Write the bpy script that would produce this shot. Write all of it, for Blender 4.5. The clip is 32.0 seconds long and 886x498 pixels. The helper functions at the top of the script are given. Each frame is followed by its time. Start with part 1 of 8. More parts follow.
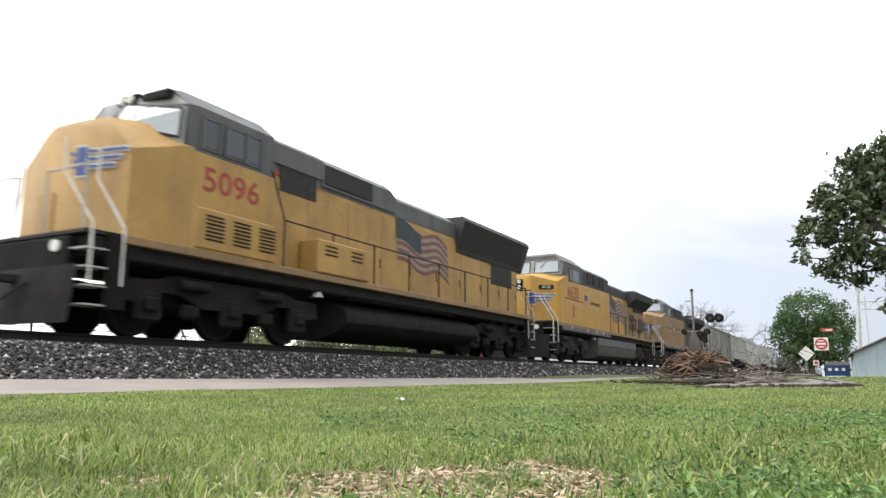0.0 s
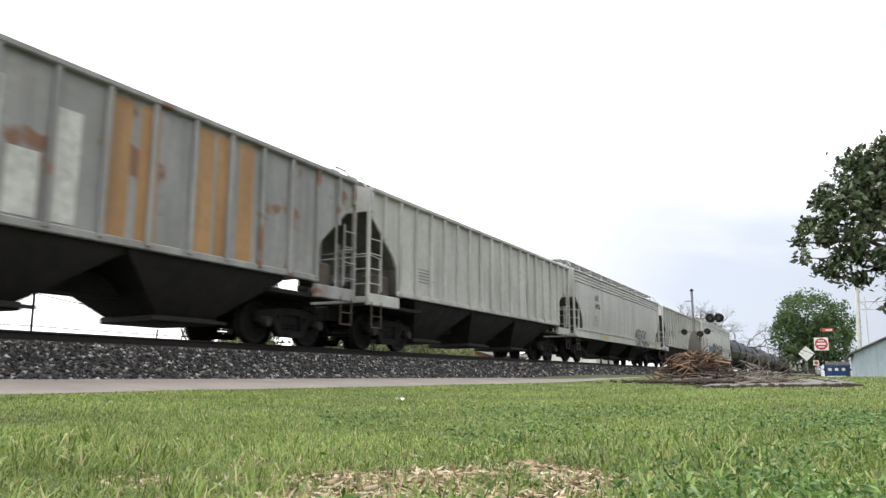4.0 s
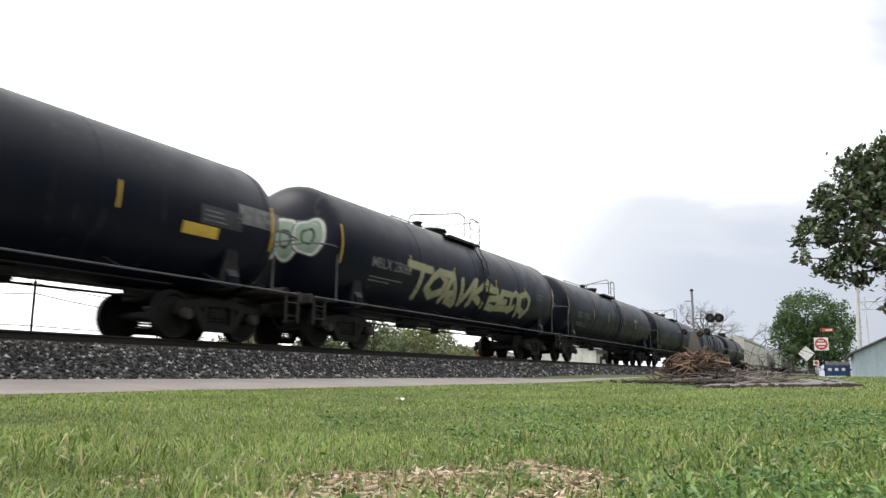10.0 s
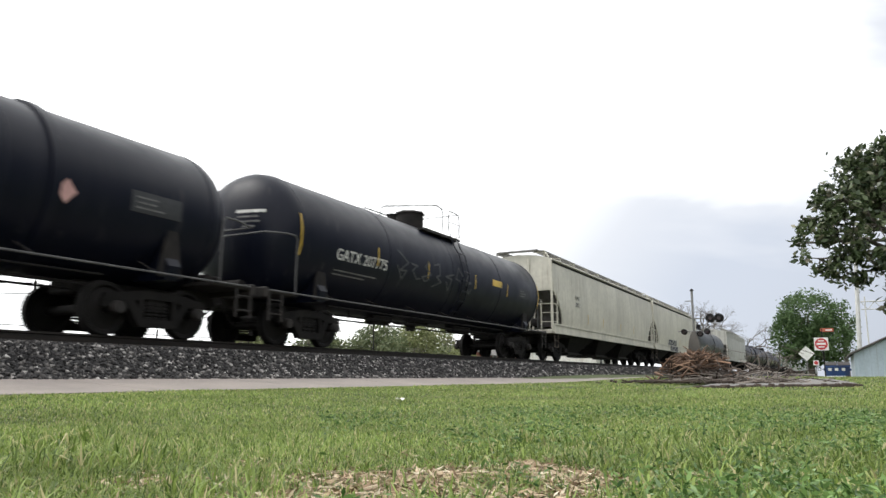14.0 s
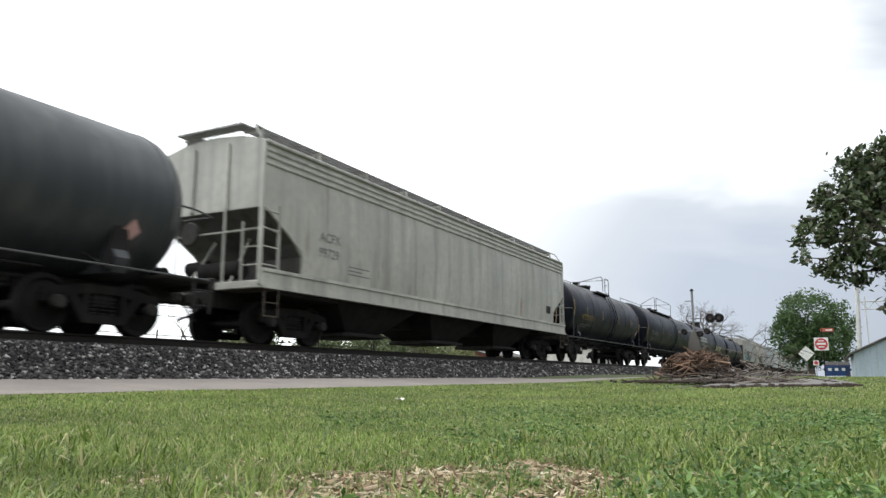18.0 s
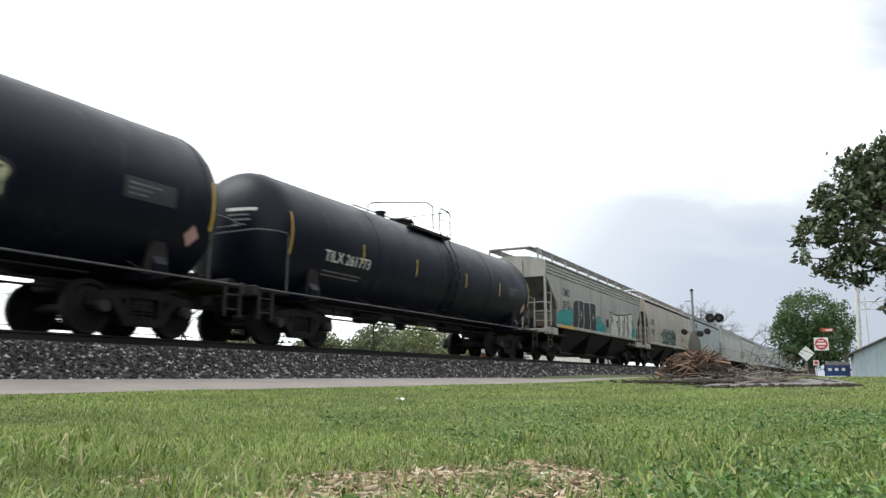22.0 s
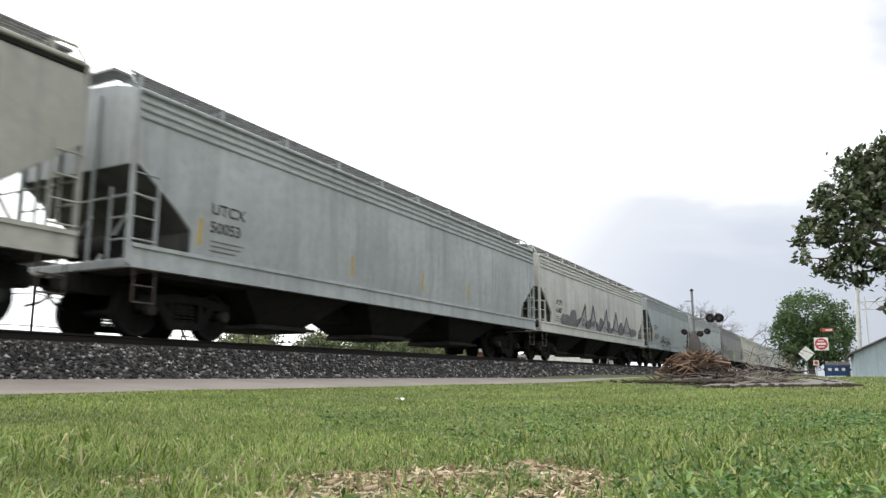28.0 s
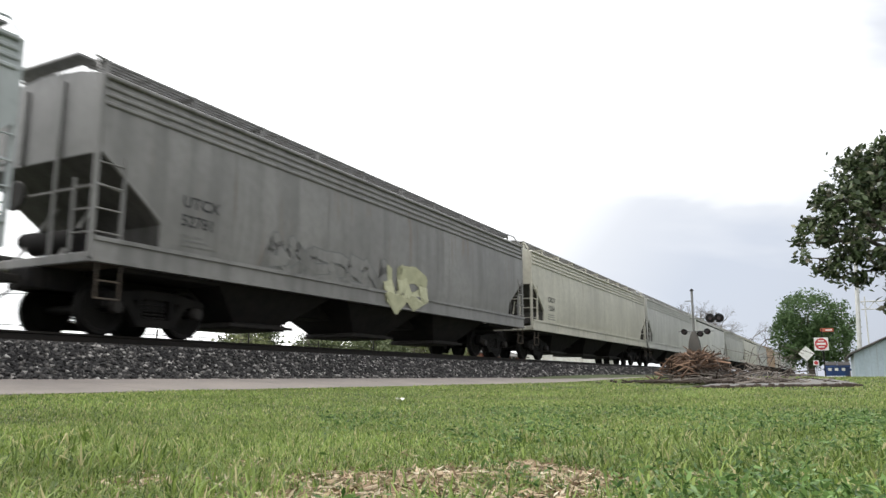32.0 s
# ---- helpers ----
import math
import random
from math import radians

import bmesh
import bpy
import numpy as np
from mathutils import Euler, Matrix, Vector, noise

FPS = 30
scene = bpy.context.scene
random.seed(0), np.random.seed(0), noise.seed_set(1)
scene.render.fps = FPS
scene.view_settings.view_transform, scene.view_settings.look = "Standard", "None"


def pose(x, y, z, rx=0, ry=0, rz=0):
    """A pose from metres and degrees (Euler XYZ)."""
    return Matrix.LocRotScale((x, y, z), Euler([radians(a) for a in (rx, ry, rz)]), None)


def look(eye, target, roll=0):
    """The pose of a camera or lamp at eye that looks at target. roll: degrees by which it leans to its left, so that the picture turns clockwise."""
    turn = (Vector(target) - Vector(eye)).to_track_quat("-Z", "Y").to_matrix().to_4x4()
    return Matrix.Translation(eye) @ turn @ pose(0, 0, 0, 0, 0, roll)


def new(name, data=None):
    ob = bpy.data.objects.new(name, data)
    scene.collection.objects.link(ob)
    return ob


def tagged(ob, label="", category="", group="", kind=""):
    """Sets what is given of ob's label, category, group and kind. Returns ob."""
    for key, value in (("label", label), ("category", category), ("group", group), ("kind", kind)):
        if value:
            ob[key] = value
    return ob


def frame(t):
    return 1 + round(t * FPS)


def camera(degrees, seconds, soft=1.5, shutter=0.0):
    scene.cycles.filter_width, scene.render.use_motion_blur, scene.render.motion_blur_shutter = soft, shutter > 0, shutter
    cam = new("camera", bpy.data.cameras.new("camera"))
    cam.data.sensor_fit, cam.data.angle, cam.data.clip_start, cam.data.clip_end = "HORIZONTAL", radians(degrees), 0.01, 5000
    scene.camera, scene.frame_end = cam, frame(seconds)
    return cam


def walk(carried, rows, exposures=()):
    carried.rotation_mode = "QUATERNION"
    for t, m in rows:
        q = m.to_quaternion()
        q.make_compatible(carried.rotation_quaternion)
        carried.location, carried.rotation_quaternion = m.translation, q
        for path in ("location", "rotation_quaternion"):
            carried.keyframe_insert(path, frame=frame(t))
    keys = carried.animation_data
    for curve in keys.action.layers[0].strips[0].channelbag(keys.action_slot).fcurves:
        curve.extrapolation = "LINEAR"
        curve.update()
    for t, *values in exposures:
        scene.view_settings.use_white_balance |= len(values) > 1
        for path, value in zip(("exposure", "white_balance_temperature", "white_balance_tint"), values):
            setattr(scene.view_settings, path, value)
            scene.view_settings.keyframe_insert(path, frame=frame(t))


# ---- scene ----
cam = camera(62.2, 32.0, soft=1.45, shutter=0.18)
EYE = (0.0, 0.0, 0.27)
AIM = (8.725, 4.576, 1.983)
walk(cam, [(0.0, look(EYE, AIM)), (32.0, look(EYE, AIM))],
     exposures=[(0.0, 0.2, 6450, 9.5), (3.0, 0.26, 6450, 9), (6.0, -0.12, 6450, 9), (9.0, -0.05, 6450, 9), (14.0, -0.04, 6450, 9), (17.0, -0.08, 6400, 8.5), (18.5, -0.22, 6250, 7), (22.0, -0.12, 6250, 7), (23.0, 0.04, 6400, 8), (25.0, 0.06, 6450, 9.5), (28.0, -0.05, 6450, 9), (32.0, -0.05, 6450, 9)])

# ---- world and sun ----
SUN_EL, SUN_AZ = radians(55), radians(-27)
world = bpy.data.worlds.new("overcast_sky")
scene.world = world
world.use_nodes = True
wn, wl = world.node_tree.nodes, world.node_tree.links
wn.clear()


def wnode(kind, **kw):
    n = wn.new(kind)
    for k, v in kw.items():
        n.inputs[k].default_value = v
    return n


w_out = wn.new("ShaderNodeOutputWorld")
w_bg = wnode("ShaderNodeBackground", Strength=1.0)
w_tc = wn.new("ShaderNodeTexCoord")
w_sky = wn.new("ShaderNodeTexSky")
w_sky.sky_type = "NISHITA"
w_sky.sun_disc = False
w_sky.sun_elevation, w_sky.sun_rotation = SUN_EL, SUN_AZ
w_scale = wn.new("ShaderNodeVectorMath")
w_scale.operation = "SCALE"
w_scale.inputs[3].default_value = 0.09
wl.new(w_sky.outputs[0], w_scale.inputs[0])
w_map = wn.new("ShaderNodeMapping")
w_map.inputs["Scale"].default_value = (1.0, 1.0, 2.6)
wl.new(w_tc.outputs["Generated"], w_map.inputs[0])
w_noise = wnode("ShaderNodeTexNoise", Scale=2.1, Detail=5.0, Roughness=0.5, Distortion=0.35)
wl.new(w_map.outputs[0], w_noise.inputs["Vector"])
# thinner, darker cloud towards the east and low down
w_dot = wn.new("ShaderNodeVectorMath")
w_dot.operation = "DOT_PRODUCT"
w_dot.inputs[1].default_value = (0.66, -0.65, -0.62)
wl.new(w_tc.outputs["Generated"], w_dot.inputs[0])
w_bank = wnode("ShaderNodeMapRange", **{"From Min": 0.16, "From Max": 0.70, "To Min": 0.0, "To Max": 1.0})
w_bank.interpolation_type = "SMOOTHSTEP"
wl.new(w_dot.outputs["Value"], w_bank.inputs["Value"])
w_add = wn.new("ShaderNodeMath")
w_add.operation = "MULTIPLY_ADD"
w_add.inputs[1].default_value = 0.95
w_billow = wnode("ShaderNodeMapRange", **{"From Min": 0.36, "From Max": 0.66, "To Min": 0.12, "To Max": 0.85})
w_billow.interpolation_type = "SMOOTHSTEP"
wl.new(w_noise.outputs["Fac"], w_billow.inputs["Value"])
wl.new(w_billow.outputs[0], w_add.inputs[0])
wl.new(w_bank.outputs[0], w_add.inputs[2])
w_ramp = wn.new("ShaderNodeValToRGB")
for pos, col in ((0.55, (2.0, 2.0, 2.0, 1)), (0.85, (1.35, 1.36, 1.38, 1)), (1.10, (0.94, 0.965, 1.03, 1)), (1.42, (0.74, 0.79, 0.90, 1))):
    e = w_ramp.color_ramp.elements.new(min(pos / 1.5, 1.0))
    e.color = col
w_ramp.color_ramp.elements.remove(w_ramp.color_ramp.elements[0])
w_ramp.color_ramp.elements.remove(w_ramp.color_ramp.elements[-1])
w_div = wn.new("ShaderNodeMath")
w_div.operation = "MULTIPLY"
w_div.inputs[1].default_value = 1 / 1.5
wl.new(w_add.outputs[0], w_div.inputs[0])
wl.new(w_div.outputs[0], w_ramp.inputs[0])
w_mix = wn.new("ShaderNodeMix")
w_mix.data_type = "RGBA"
w_mix.inputs[0].default_value = 0.93
wl.new(w_scale.outputs[0], w_mix.inputs[6])
wl.new(w_ramp.outputs[0], w_mix.inputs[7])
# the hidden sun brightens the cloud to the north, the south stays dull
w_glow = wn.new("ShaderNodeVectorMath")
w_glow.operation = "DOT_PRODUCT"
w_glow.inputs[1].default_value = (-0.24, 0.80, 0.55)
wl.new(w_tc.outputs["Generated"], w_glow.inputs[0])
w_gain = wnode("ShaderNodeMapRange", **{"From Min": -0.80, "From Max": -0.05, "To Min": 0.30, "To Max": 1.0})
w_gain.interpolation_type = "SMOOTHSTEP"
wl.new(w_glow.outputs["Value"], w_gain.inputs["Value"])
w_lit = wn.new("ShaderNodeVectorMath")
w_lit.operation = "SCALE"
wl.new(w_mix.outputs[2], w_lit.inputs[0])
wl.new(w_gain.outputs[0], w_lit.inputs[3])
wl.new(w_lit.outputs[0], w_bg.inputs["Color"])
wl.new(w_bg.outputs[0], w_out.inputs[0])

sun_data = bpy.data.lights.new("sun", "SUN")
sun_data.energy, sun_data.angle, sun_data.color = 2.1, radians(30), (1.0, 0.96, 0.9)
sun = new("sun", sun_data)
sun.matrix_world = look((-8, 16, 26), (0, 0, 0))


# ---- materials ----
def surf(name, col, col2=None, scale=3.0, rough=0.6, metal=0.0, bump=0.15, bscale=60.0, streak=None, streak_amt=0.5, patch=None, patch_at=0.62, patch_scale=1.5, rand=0.0, coords="Object", spec=0.5, stretch=(1, 1, 1), rust=None, rust_amt=0.6):
    """Base colour mottled between two tones, fine relief, run-down streaks and worn patches."""
    m = bpy.data.materials.new(name)
    m.use_nodes = True
    n, l = m.node_tree.nodes, m.node_tree.links
    b = n["Principled BSDF"]
    b.inputs["Roughness"].default_value, b.inputs["Metallic"].default_value = rough, metal
    b.inputs["Specular IOR Level"].default_value = spec
    tc, oi = n.new("ShaderNodeTexCoord"), n.new("ShaderNodeObjectInfo")
    off = n.new("ShaderNodeVectorMath")
    off.operation = "MULTIPLY_ADD"
    mul = n.new("ShaderNodeCombineXYZ")
    for i in range(3):
        mul.inputs[i].default_value = (31.0, 17.0, 23.0)[i]
    l.new(oi.outputs["Random"], off.inputs[0])
    l.new(mul.outputs[0], off.inputs[1])
    mp = n.new("ShaderNodeMapping")
    mp.inputs["Scale"].default_value = stretch
    l.new(tc.outputs[coords], mp.inputs[0])
    l.new(mp.outputs[0], off.inputs[2])
    vec = off.outputs[0]

    def tex(sc, detail=4.0, src=None):
        t = n.new("ShaderNodeTexNoise")
        t.inputs["Scale"].default_value, t.inputs["Detail"].default_value = sc, detail
        l.new(src or vec, t.inputs["Vector"])
        return t.outputs["Fac"]

    def ramp(src, lo, hi):
        r = n.new("ShaderNodeMapRange")
        r.inputs["From Min"].default_value, r.inputs["From Max"].default_value = lo, hi
        l.new(src, r.inputs["Value"])
        return r.outputs[0]

    def mix(fac, a, c):
        x = n.new("ShaderNodeMix")
        x.data_type = "RGBA"
        l.new(fac, x.inputs[0])
        if isinstance(a, tuple):
            x.inputs[6].default_value = (*a, 1)
        else:
            l.new(a, x.inputs[6])
        x.inputs[7].default_value = (*c, 1)
        return x.outputs[2]

    col2 = col2 or tuple(c * 0.7 for c in col)
    out = mix(ramp(tex(scale), 0.35, 0.7), col, col2)
    fine = n.new("ShaderNodeMath")
    fine.operation = "MULTIPLY"
    fine.inputs[1].default_value = 0.45
    l.new(ramp(tex(scale * 11, 3.0), 0.4, 0.75), fine.inputs[0])
    out = mix(fine.outputs[0], out, tuple(c * 0.8 for c in col2))
    if streak:
        sm = n.new("ShaderNodeMapping")
        sm.inputs["Scale"].default_value = (2.6, 2.6, 0.22)
        l.new(vec, sm.inputs[0])
        a = n.new("ShaderNodeMath")
        a.operation = "MULTIPLY"
        a.inputs[1].default_value = streak_amt
        l.new(ramp(tex(1.0, 5.0, sm.outputs[0]), 0.46, 0.70), a.inputs[0])
        out = mix(a.outputs[0], out, streak)
    if rust:
        rm, cut_off, amt = n.new("ShaderNodeMapping"), n.new("ShaderNodeMath"), n.new("ShaderNodeMath")
        rm.inputs["Scale"].default_value = (5.5, 5.5, 0.5)
        l.new(vec, rm.inputs[0])
        cut_off.operation = amt.operation = "MULTIPLY"
        l.new(ramp(tex(1.0, 2.0, rm.outputs[0]), 0.60, 0.70), cut_off.inputs[0])
        l.new(ramp(tex(0.55, 3.0), 0.45, 0.62), cut_off.inputs[1])
        l.new(cut_off.outputs[0], amt.inputs[0])
        amt.inputs[1].default_value = rust_amt
        out = mix(amt.outputs[0], out, rust)
    if patch:
        out = mix(ramp(tex(patch_scale, 6.0), patch_at, patch_at + 0.06), out, patch)
    if rand:
        h = n.new("ShaderNodeHueSaturation")
        v = n.new("ShaderNodeMapRange")
        v.inputs["To Min"].default_value, v.inputs["To Max"].default_value = 1 - rand, 1 + rand
        l.new(oi.outputs["Random"], v.inputs["Value"])
        l.new(v.outputs[0], h.inputs["Value"])
        l.new(out, h.inputs["Color"])
        out = h.outputs[0]
    l.new(out, b.inputs["Base Color"])
    if bump:
        bp = n.new("ShaderNodeBump")
        bp.inputs["Strength"].default_value, bp.inputs["Distance"].default_value = bump, 0.02
        l.new(tex(bscale, 5.0), bp.inputs["Height"])
        l.new(bp.outputs[0], b.inputs["Normal"])
    rr = n.new("ShaderNodeMapRange")
    rr.inputs["To Min"].default_value, rr.inputs["To Max"].default_value = max(rough - 0.12, 0.03), min(rough + 0.15, 1)
    l.new(tex(scale * 2.3), rr.inputs["Value"])
    l.new(rr.outputs[0], b.inputs["Roughness"])
    return m


def leafy(name, dark, light, rough=0.5, glow=0.25, brown=None):
    """Leaves and blades: each island of its own tone, light partly passes through."""
    m = bpy.data.materials.new(name)
    m.use_nodes = True
    n, l = m.node_tree.nodes, m.node_tree.links
    b = n["Principled BSDF"]
    b.inputs["Roughness"].default_value = rough
    b.inputs["Specular IOR Level"].default_value = 0.3
    g = n.new("ShaderNodeNewGeometry")
    r = n.new("ShaderNodeValToRGB")
    r.color_ramp.elements[0].color, r.color_ramp.elements[1].color = (*dark, 1), (*light, 1)
    if brown:
        r.color_ramp.elements[1].position = 0.86
        e = r.color_ramp.elements.new(0.93)
        e.color = (*brown, 1)
    l.new(g.outputs["Random Per Island"], r.inputs[0])
    tc, nz = n.new("ShaderNodeTexCoord"), n.new("ShaderNodeTexNoise")
    nz.inputs["Scale"].default_value = 0.9
    l.new(tc.outputs["Object"], nz.inputs["Vector"])
    h, mr = n.new("ShaderNodeHueSaturation"), n.new("ShaderNodeMapRange")
    mr.inputs["From Min"].default_value, mr.inputs["From Max"].default_value = 0.3, 0.7
    mr.inputs["To Min"].default_value, mr.inputs["To Max"].default_value = 0.8, 1.2
    l.new(nz.outputs["Fac"], mr.inputs["Value"])
    l.new(mr.outputs[0], h.inputs["Value"])
    l.new(r.outputs[0], h.inputs["Color"])
    l.new(h.outputs[0], b.inputs["Base Color"])
    t = n.new("ShaderNodeBsdfTranslucent")
    l.new(h.outputs[0], t.inputs["Color"])
    mx = n.new("ShaderNodeMixShader")
    mx.inputs[0].default_value = glow
    l.new(b.outputs[0], mx.inputs[1])
    l.new(t.outputs[0], mx.inputs[2])
    l.new(mx.outputs[0], n["Material Output"].inputs[0])
    return m


RUST, GRIME = (0.16, 0.075, 0.04), (0.10, 0.095, 0.085)
MAT = {
    "steel_dark": surf("grimy dark steel", (0.017, 0.016, 0.016), (0.032, 0.027, 0.024), 4, 0.75, 0.2),
    "truck": surf("sooty cast steel", (0.006, 0.0058, 0.006), (0.012, 0.011, 0.0105), 3, 0.8, 0.0, spec=0.16, streak=(0.022, 0.020, 0.018)),
    "truck_dusty": surf("pale dusty cast steel", (0.045, 0.041, 0.039), (0.028, 0.026, 0.024), 3, 0.85, spec=0.2, streak=(0.03, 0.027, 0.024), patch=(0.025, 0.022, 0.02), patch_at=0.6, patch_scale=2.5),
    "truck_brown": surf("grimy brown cast steel", (0.018, 0.016, 0.0155), (0.010, 0.0092, 0.0085), 3, 0.85, spec=0.2, patch=(0.013, 0.012, 0.011), patch_at=0.58, patch_scale=2.5),
    "wheel": surf("worn wheel steel", (0.0075, 0.0072, 0.0074), (0.014, 0.0125, 0.012), 4, 0.65, 0.1, spec=0.2),
    "rail": surf("rail steel", (0.03, 0.024, 0.021), (0.018, 0.016, 0.014), 5, 0.55, 0.5, stretch=(0.3, 3, 3)),
    "tie": surf("creosoted timber", (0.05, 0.042, 0.035), (0.09, 0.08, 0.07), 2, 0.9, stretch=(4, 0.4, 4)),
    "under": surf("near-black underframe and eave shade", (0.013, 0.0125, 0.0135), (0.024, 0.0215, 0.0205), 3, 0.85, spec=0.2),
    "grate": surf("galvanised grating", (0.30, 0.30, 0.30), (0.20, 0.195, 0.19), 5, 0.6, 0.5),
    "white": surf("weathered white paint", (0.72, 0.72, 0.69), (0.55, 0.54, 0.5), 4, 0.6, streak=(0.4, 0.36, 0.3)),
    "ink": surf("black lettering paint", (0.025, 0.025, 0.03), (0.05, 0.05, 0.05), 6, 0.6, bump=0),
    "letter": surf("white lettering paint", (0.62, 0.62, 0.6), (0.42, 0.42, 0.4), 6, 0.6, bump=0),
    "dimletter": surf("dusty lettering paint", (0.17, 0.17, 0.17), (0.08, 0.08, 0.08), 6, 0.6, bump=0),
    "yellowmark": surf("yellow reflective marking", (0.62, 0.42, 0.05), (0.45, 0.3, 0.05), 8, 0.4, bump=0),
    "tank_black": surf("black tank enamel", (0.0035, 0.0052, 0.0125), (0.006, 0.0075, 0.0155), 0.8, 0.37, bump=0.02, bscale=14, streak=(0.013, 0.0135, 0.020), streak_amt=0.3, spec=0.16, rust=(0.05, 0.05, 0.052), rust_amt=0.35),
    "tank_grey": surf("charcoal tank enamel", (0.026, 0.030, 0.037), (0.036, 0.040, 0.046), 0.8, 0.45, bump=0.05, bscale=14, streak=(0.11, 0.105, 0.1), streak_amt=0.35),
    "loco_yellow": surf("armour yellow paint", (0.52, 0.285, 0.045), (0.43, 0.235, 0.045), 0.8, 0.45, bump=0.04, streak=(0.22, 0.13, 0.05), streak_amt=0.25),
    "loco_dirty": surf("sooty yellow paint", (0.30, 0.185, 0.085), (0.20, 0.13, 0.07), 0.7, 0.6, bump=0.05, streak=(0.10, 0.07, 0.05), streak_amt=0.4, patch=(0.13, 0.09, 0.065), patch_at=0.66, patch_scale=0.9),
    # harbour grey again, lightened for cab fronts: skylight put into the colour
    "loco_grey_lit": surf("sky-lit grey cab paint", (0.27, 0.28, 0.28), (0.19, 0.195, 0.195), 1.5, 0.5, bump=0.03, streak=(0.12, 0.118, 0.115)),
    "loco_sooty": surf("soot-browned yellow paint", (0.125, 0.088, 0.062), (0.07, 0.052, 0.042), 1.0, 0.7, bump=0.05, streak=(0.05, 0.04, 0.034), streak_amt=0.5, patch=(0.17, 0.125, 0.09), patch_at=0.66, patch_scale=0.8),
    "loco_pale": surf("faded yellow paint", (0.45, 0.275, 0.085), (0.33, 0.195, 0.06), 1.1, 0.5, bump=0.04, streak=(0.18, 0.11, 0.06), streak_amt=0.35),
    "loco_grey": surf("harbour grey paint", (0.12, 0.125, 0.13), (0.08, 0.08, 0.083), 1.3, 0.55, bump=0.05, streak=(0.05, 0.048, 0.045)),
    "loco_roofgrey": surf("dark sooty grey paint", (0.034, 0.033, 0.035), (0.020, 0.019, 0.020), 1.3, 0.6, bump=0.05),
    "red": surf("red stripe paint", (0.36, 0.05, 0.035), (0.24, 0.05, 0.035), 4, 0.5, bump=0),
    "blue": surf("dark blue paint", (0.035, 0.07, 0.24), (0.03, 0.05, 0.16), 4, 0.5, bump=0),
    "flagwhite": surf("off-white paint", (0.30, 0.255, 0.21), (0.21, 0.175, 0.145), 3, 0.6, bump=0),
    "sootred": surf("soot-browned red paint", (0.085, 0.052, 0.045), (0.06, 0.042, 0.036), 3, 0.7, bump=0),
    "sootblue": surf("sooty slate paint", (0.026, 0.028, 0.03), (0.035, 0.032, 0.03), 3, 0.7, bump=0),
    "flagred": surf("faded red paint", (0.20, 0.075, 0.065), (0.15, 0.065, 0.055), 3, 0.6, bump=0),
    "flagblue": surf("faded slate blue paint", (0.04, 0.055, 0.065), (0.03, 0.04, 0.05), 3, 0.6, bump=0),
    "screen": surf("black wire screen", (0.016, 0.016, 0.018), (0.03, 0.028, 0.028), 6, 0.8, bump=0.4, bscale=120),
    "lens": surf("lamp lens", (0.75, 0.75, 0.7), (0.6, 0.6, 0.55), 8, 0.2, bump=0),
    "silver": surf("dull silver rail paint", (0.45, 0.44, 0.42), (0.30, 0.28, 0.26), 6, 0.5, 0.3),
    "fueltank": surf("dusty grey fuel tank", (0.06, 0.056, 0.053), (0.085, 0.076, 0.067), 1.5, 0.7, streak=(0.05, 0.045, 0.04)),
    "asphalt_path": surf("pale concrete path", (0.28, 0.245, 0.22), (0.22, 0.195, 0.18), 1.2, 0.9, bump=0.25, bscale=40),
    "ballast": surf("dark ballast", (0.042, 0.040, 0.040), (0.026, 0.025, 0.026), 9, 0.9, bump=0.8, bscale=22),
    "soil": surf("grassy soil", (0.055, 0.085, 0.022), (0.075, 0.078, 0.034), 1.4, 0.95, bump=0.6, bscale=30),
    "bark": surf("grey bark", (0.16, 0.14, 0.12), (0.09, 0.08, 0.07), 4, 0.9, bump=0.6, bscale=25, stretch=(1, 1, 0.25)),
    "twig": surf("dead sticks", (0.15, 0.12, 0.10), (0.26, 0.235, 0.21), 2, 0.9, bump=0.4, rand=0.35),
    "twig_red": surf("reddish brown cut branches", (0.23, 0.14, 0.09), (0.085, 0.056, 0.042), 2, 0.9, bump=0.4, rand=0.7),
    "twig_dark": surf("dark rotting twigs", (0.06, 0.042, 0.032), (0.035, 0.027, 0.022), 2, 0.95, bump=0.4),
    "tankrail": surf("grey handrail paint", (0.10, 0.10, 0.10), (0.06, 0.06, 0.062), 6, 0.6),
    "slope": surf("grimy sheet steel darkened for shade", (0.115, 0.112, 0.108), (0.07, 0.067, 0.063), 1.5, 0.8, streak=(0.04, 0.036, 0.032), streak_amt=0.7),
    "dimink": surf("worn small stencil print", (0.15, 0.15, 0.15), (0.22, 0.22, 0.215), 8, 0.6, bump=0),
    "yellowdim": surf("dusty yellow lettering", (0.24, 0.17, 0.05), (0.14, 0.10, 0.04), 6, 0.6, bump=0),
    "rustbox": surf("rust-stained dull steel", (0.11, 0.085, 0.065), (0.05, 0.043, 0.038), 4, 0.85),
    "dimtag": surf("faint grey spray", (0.06, 0.062, 0.066), (0.04, 0.042, 0.045), 4, 0.6, bump=0),
}
MAT["pane"] = surf("dark cab window glass", (0.10, 0.115, 0.13), (0.07, 0.08, 0.09), 1, 0.06, bump=0, spec=0.8)
MAT["shield"] = surf("windshield glass", (0.30, 0.34, 0.37), (0.24, 0.28, 0.30), 1, 0.06, bump=0, spec=1.0)


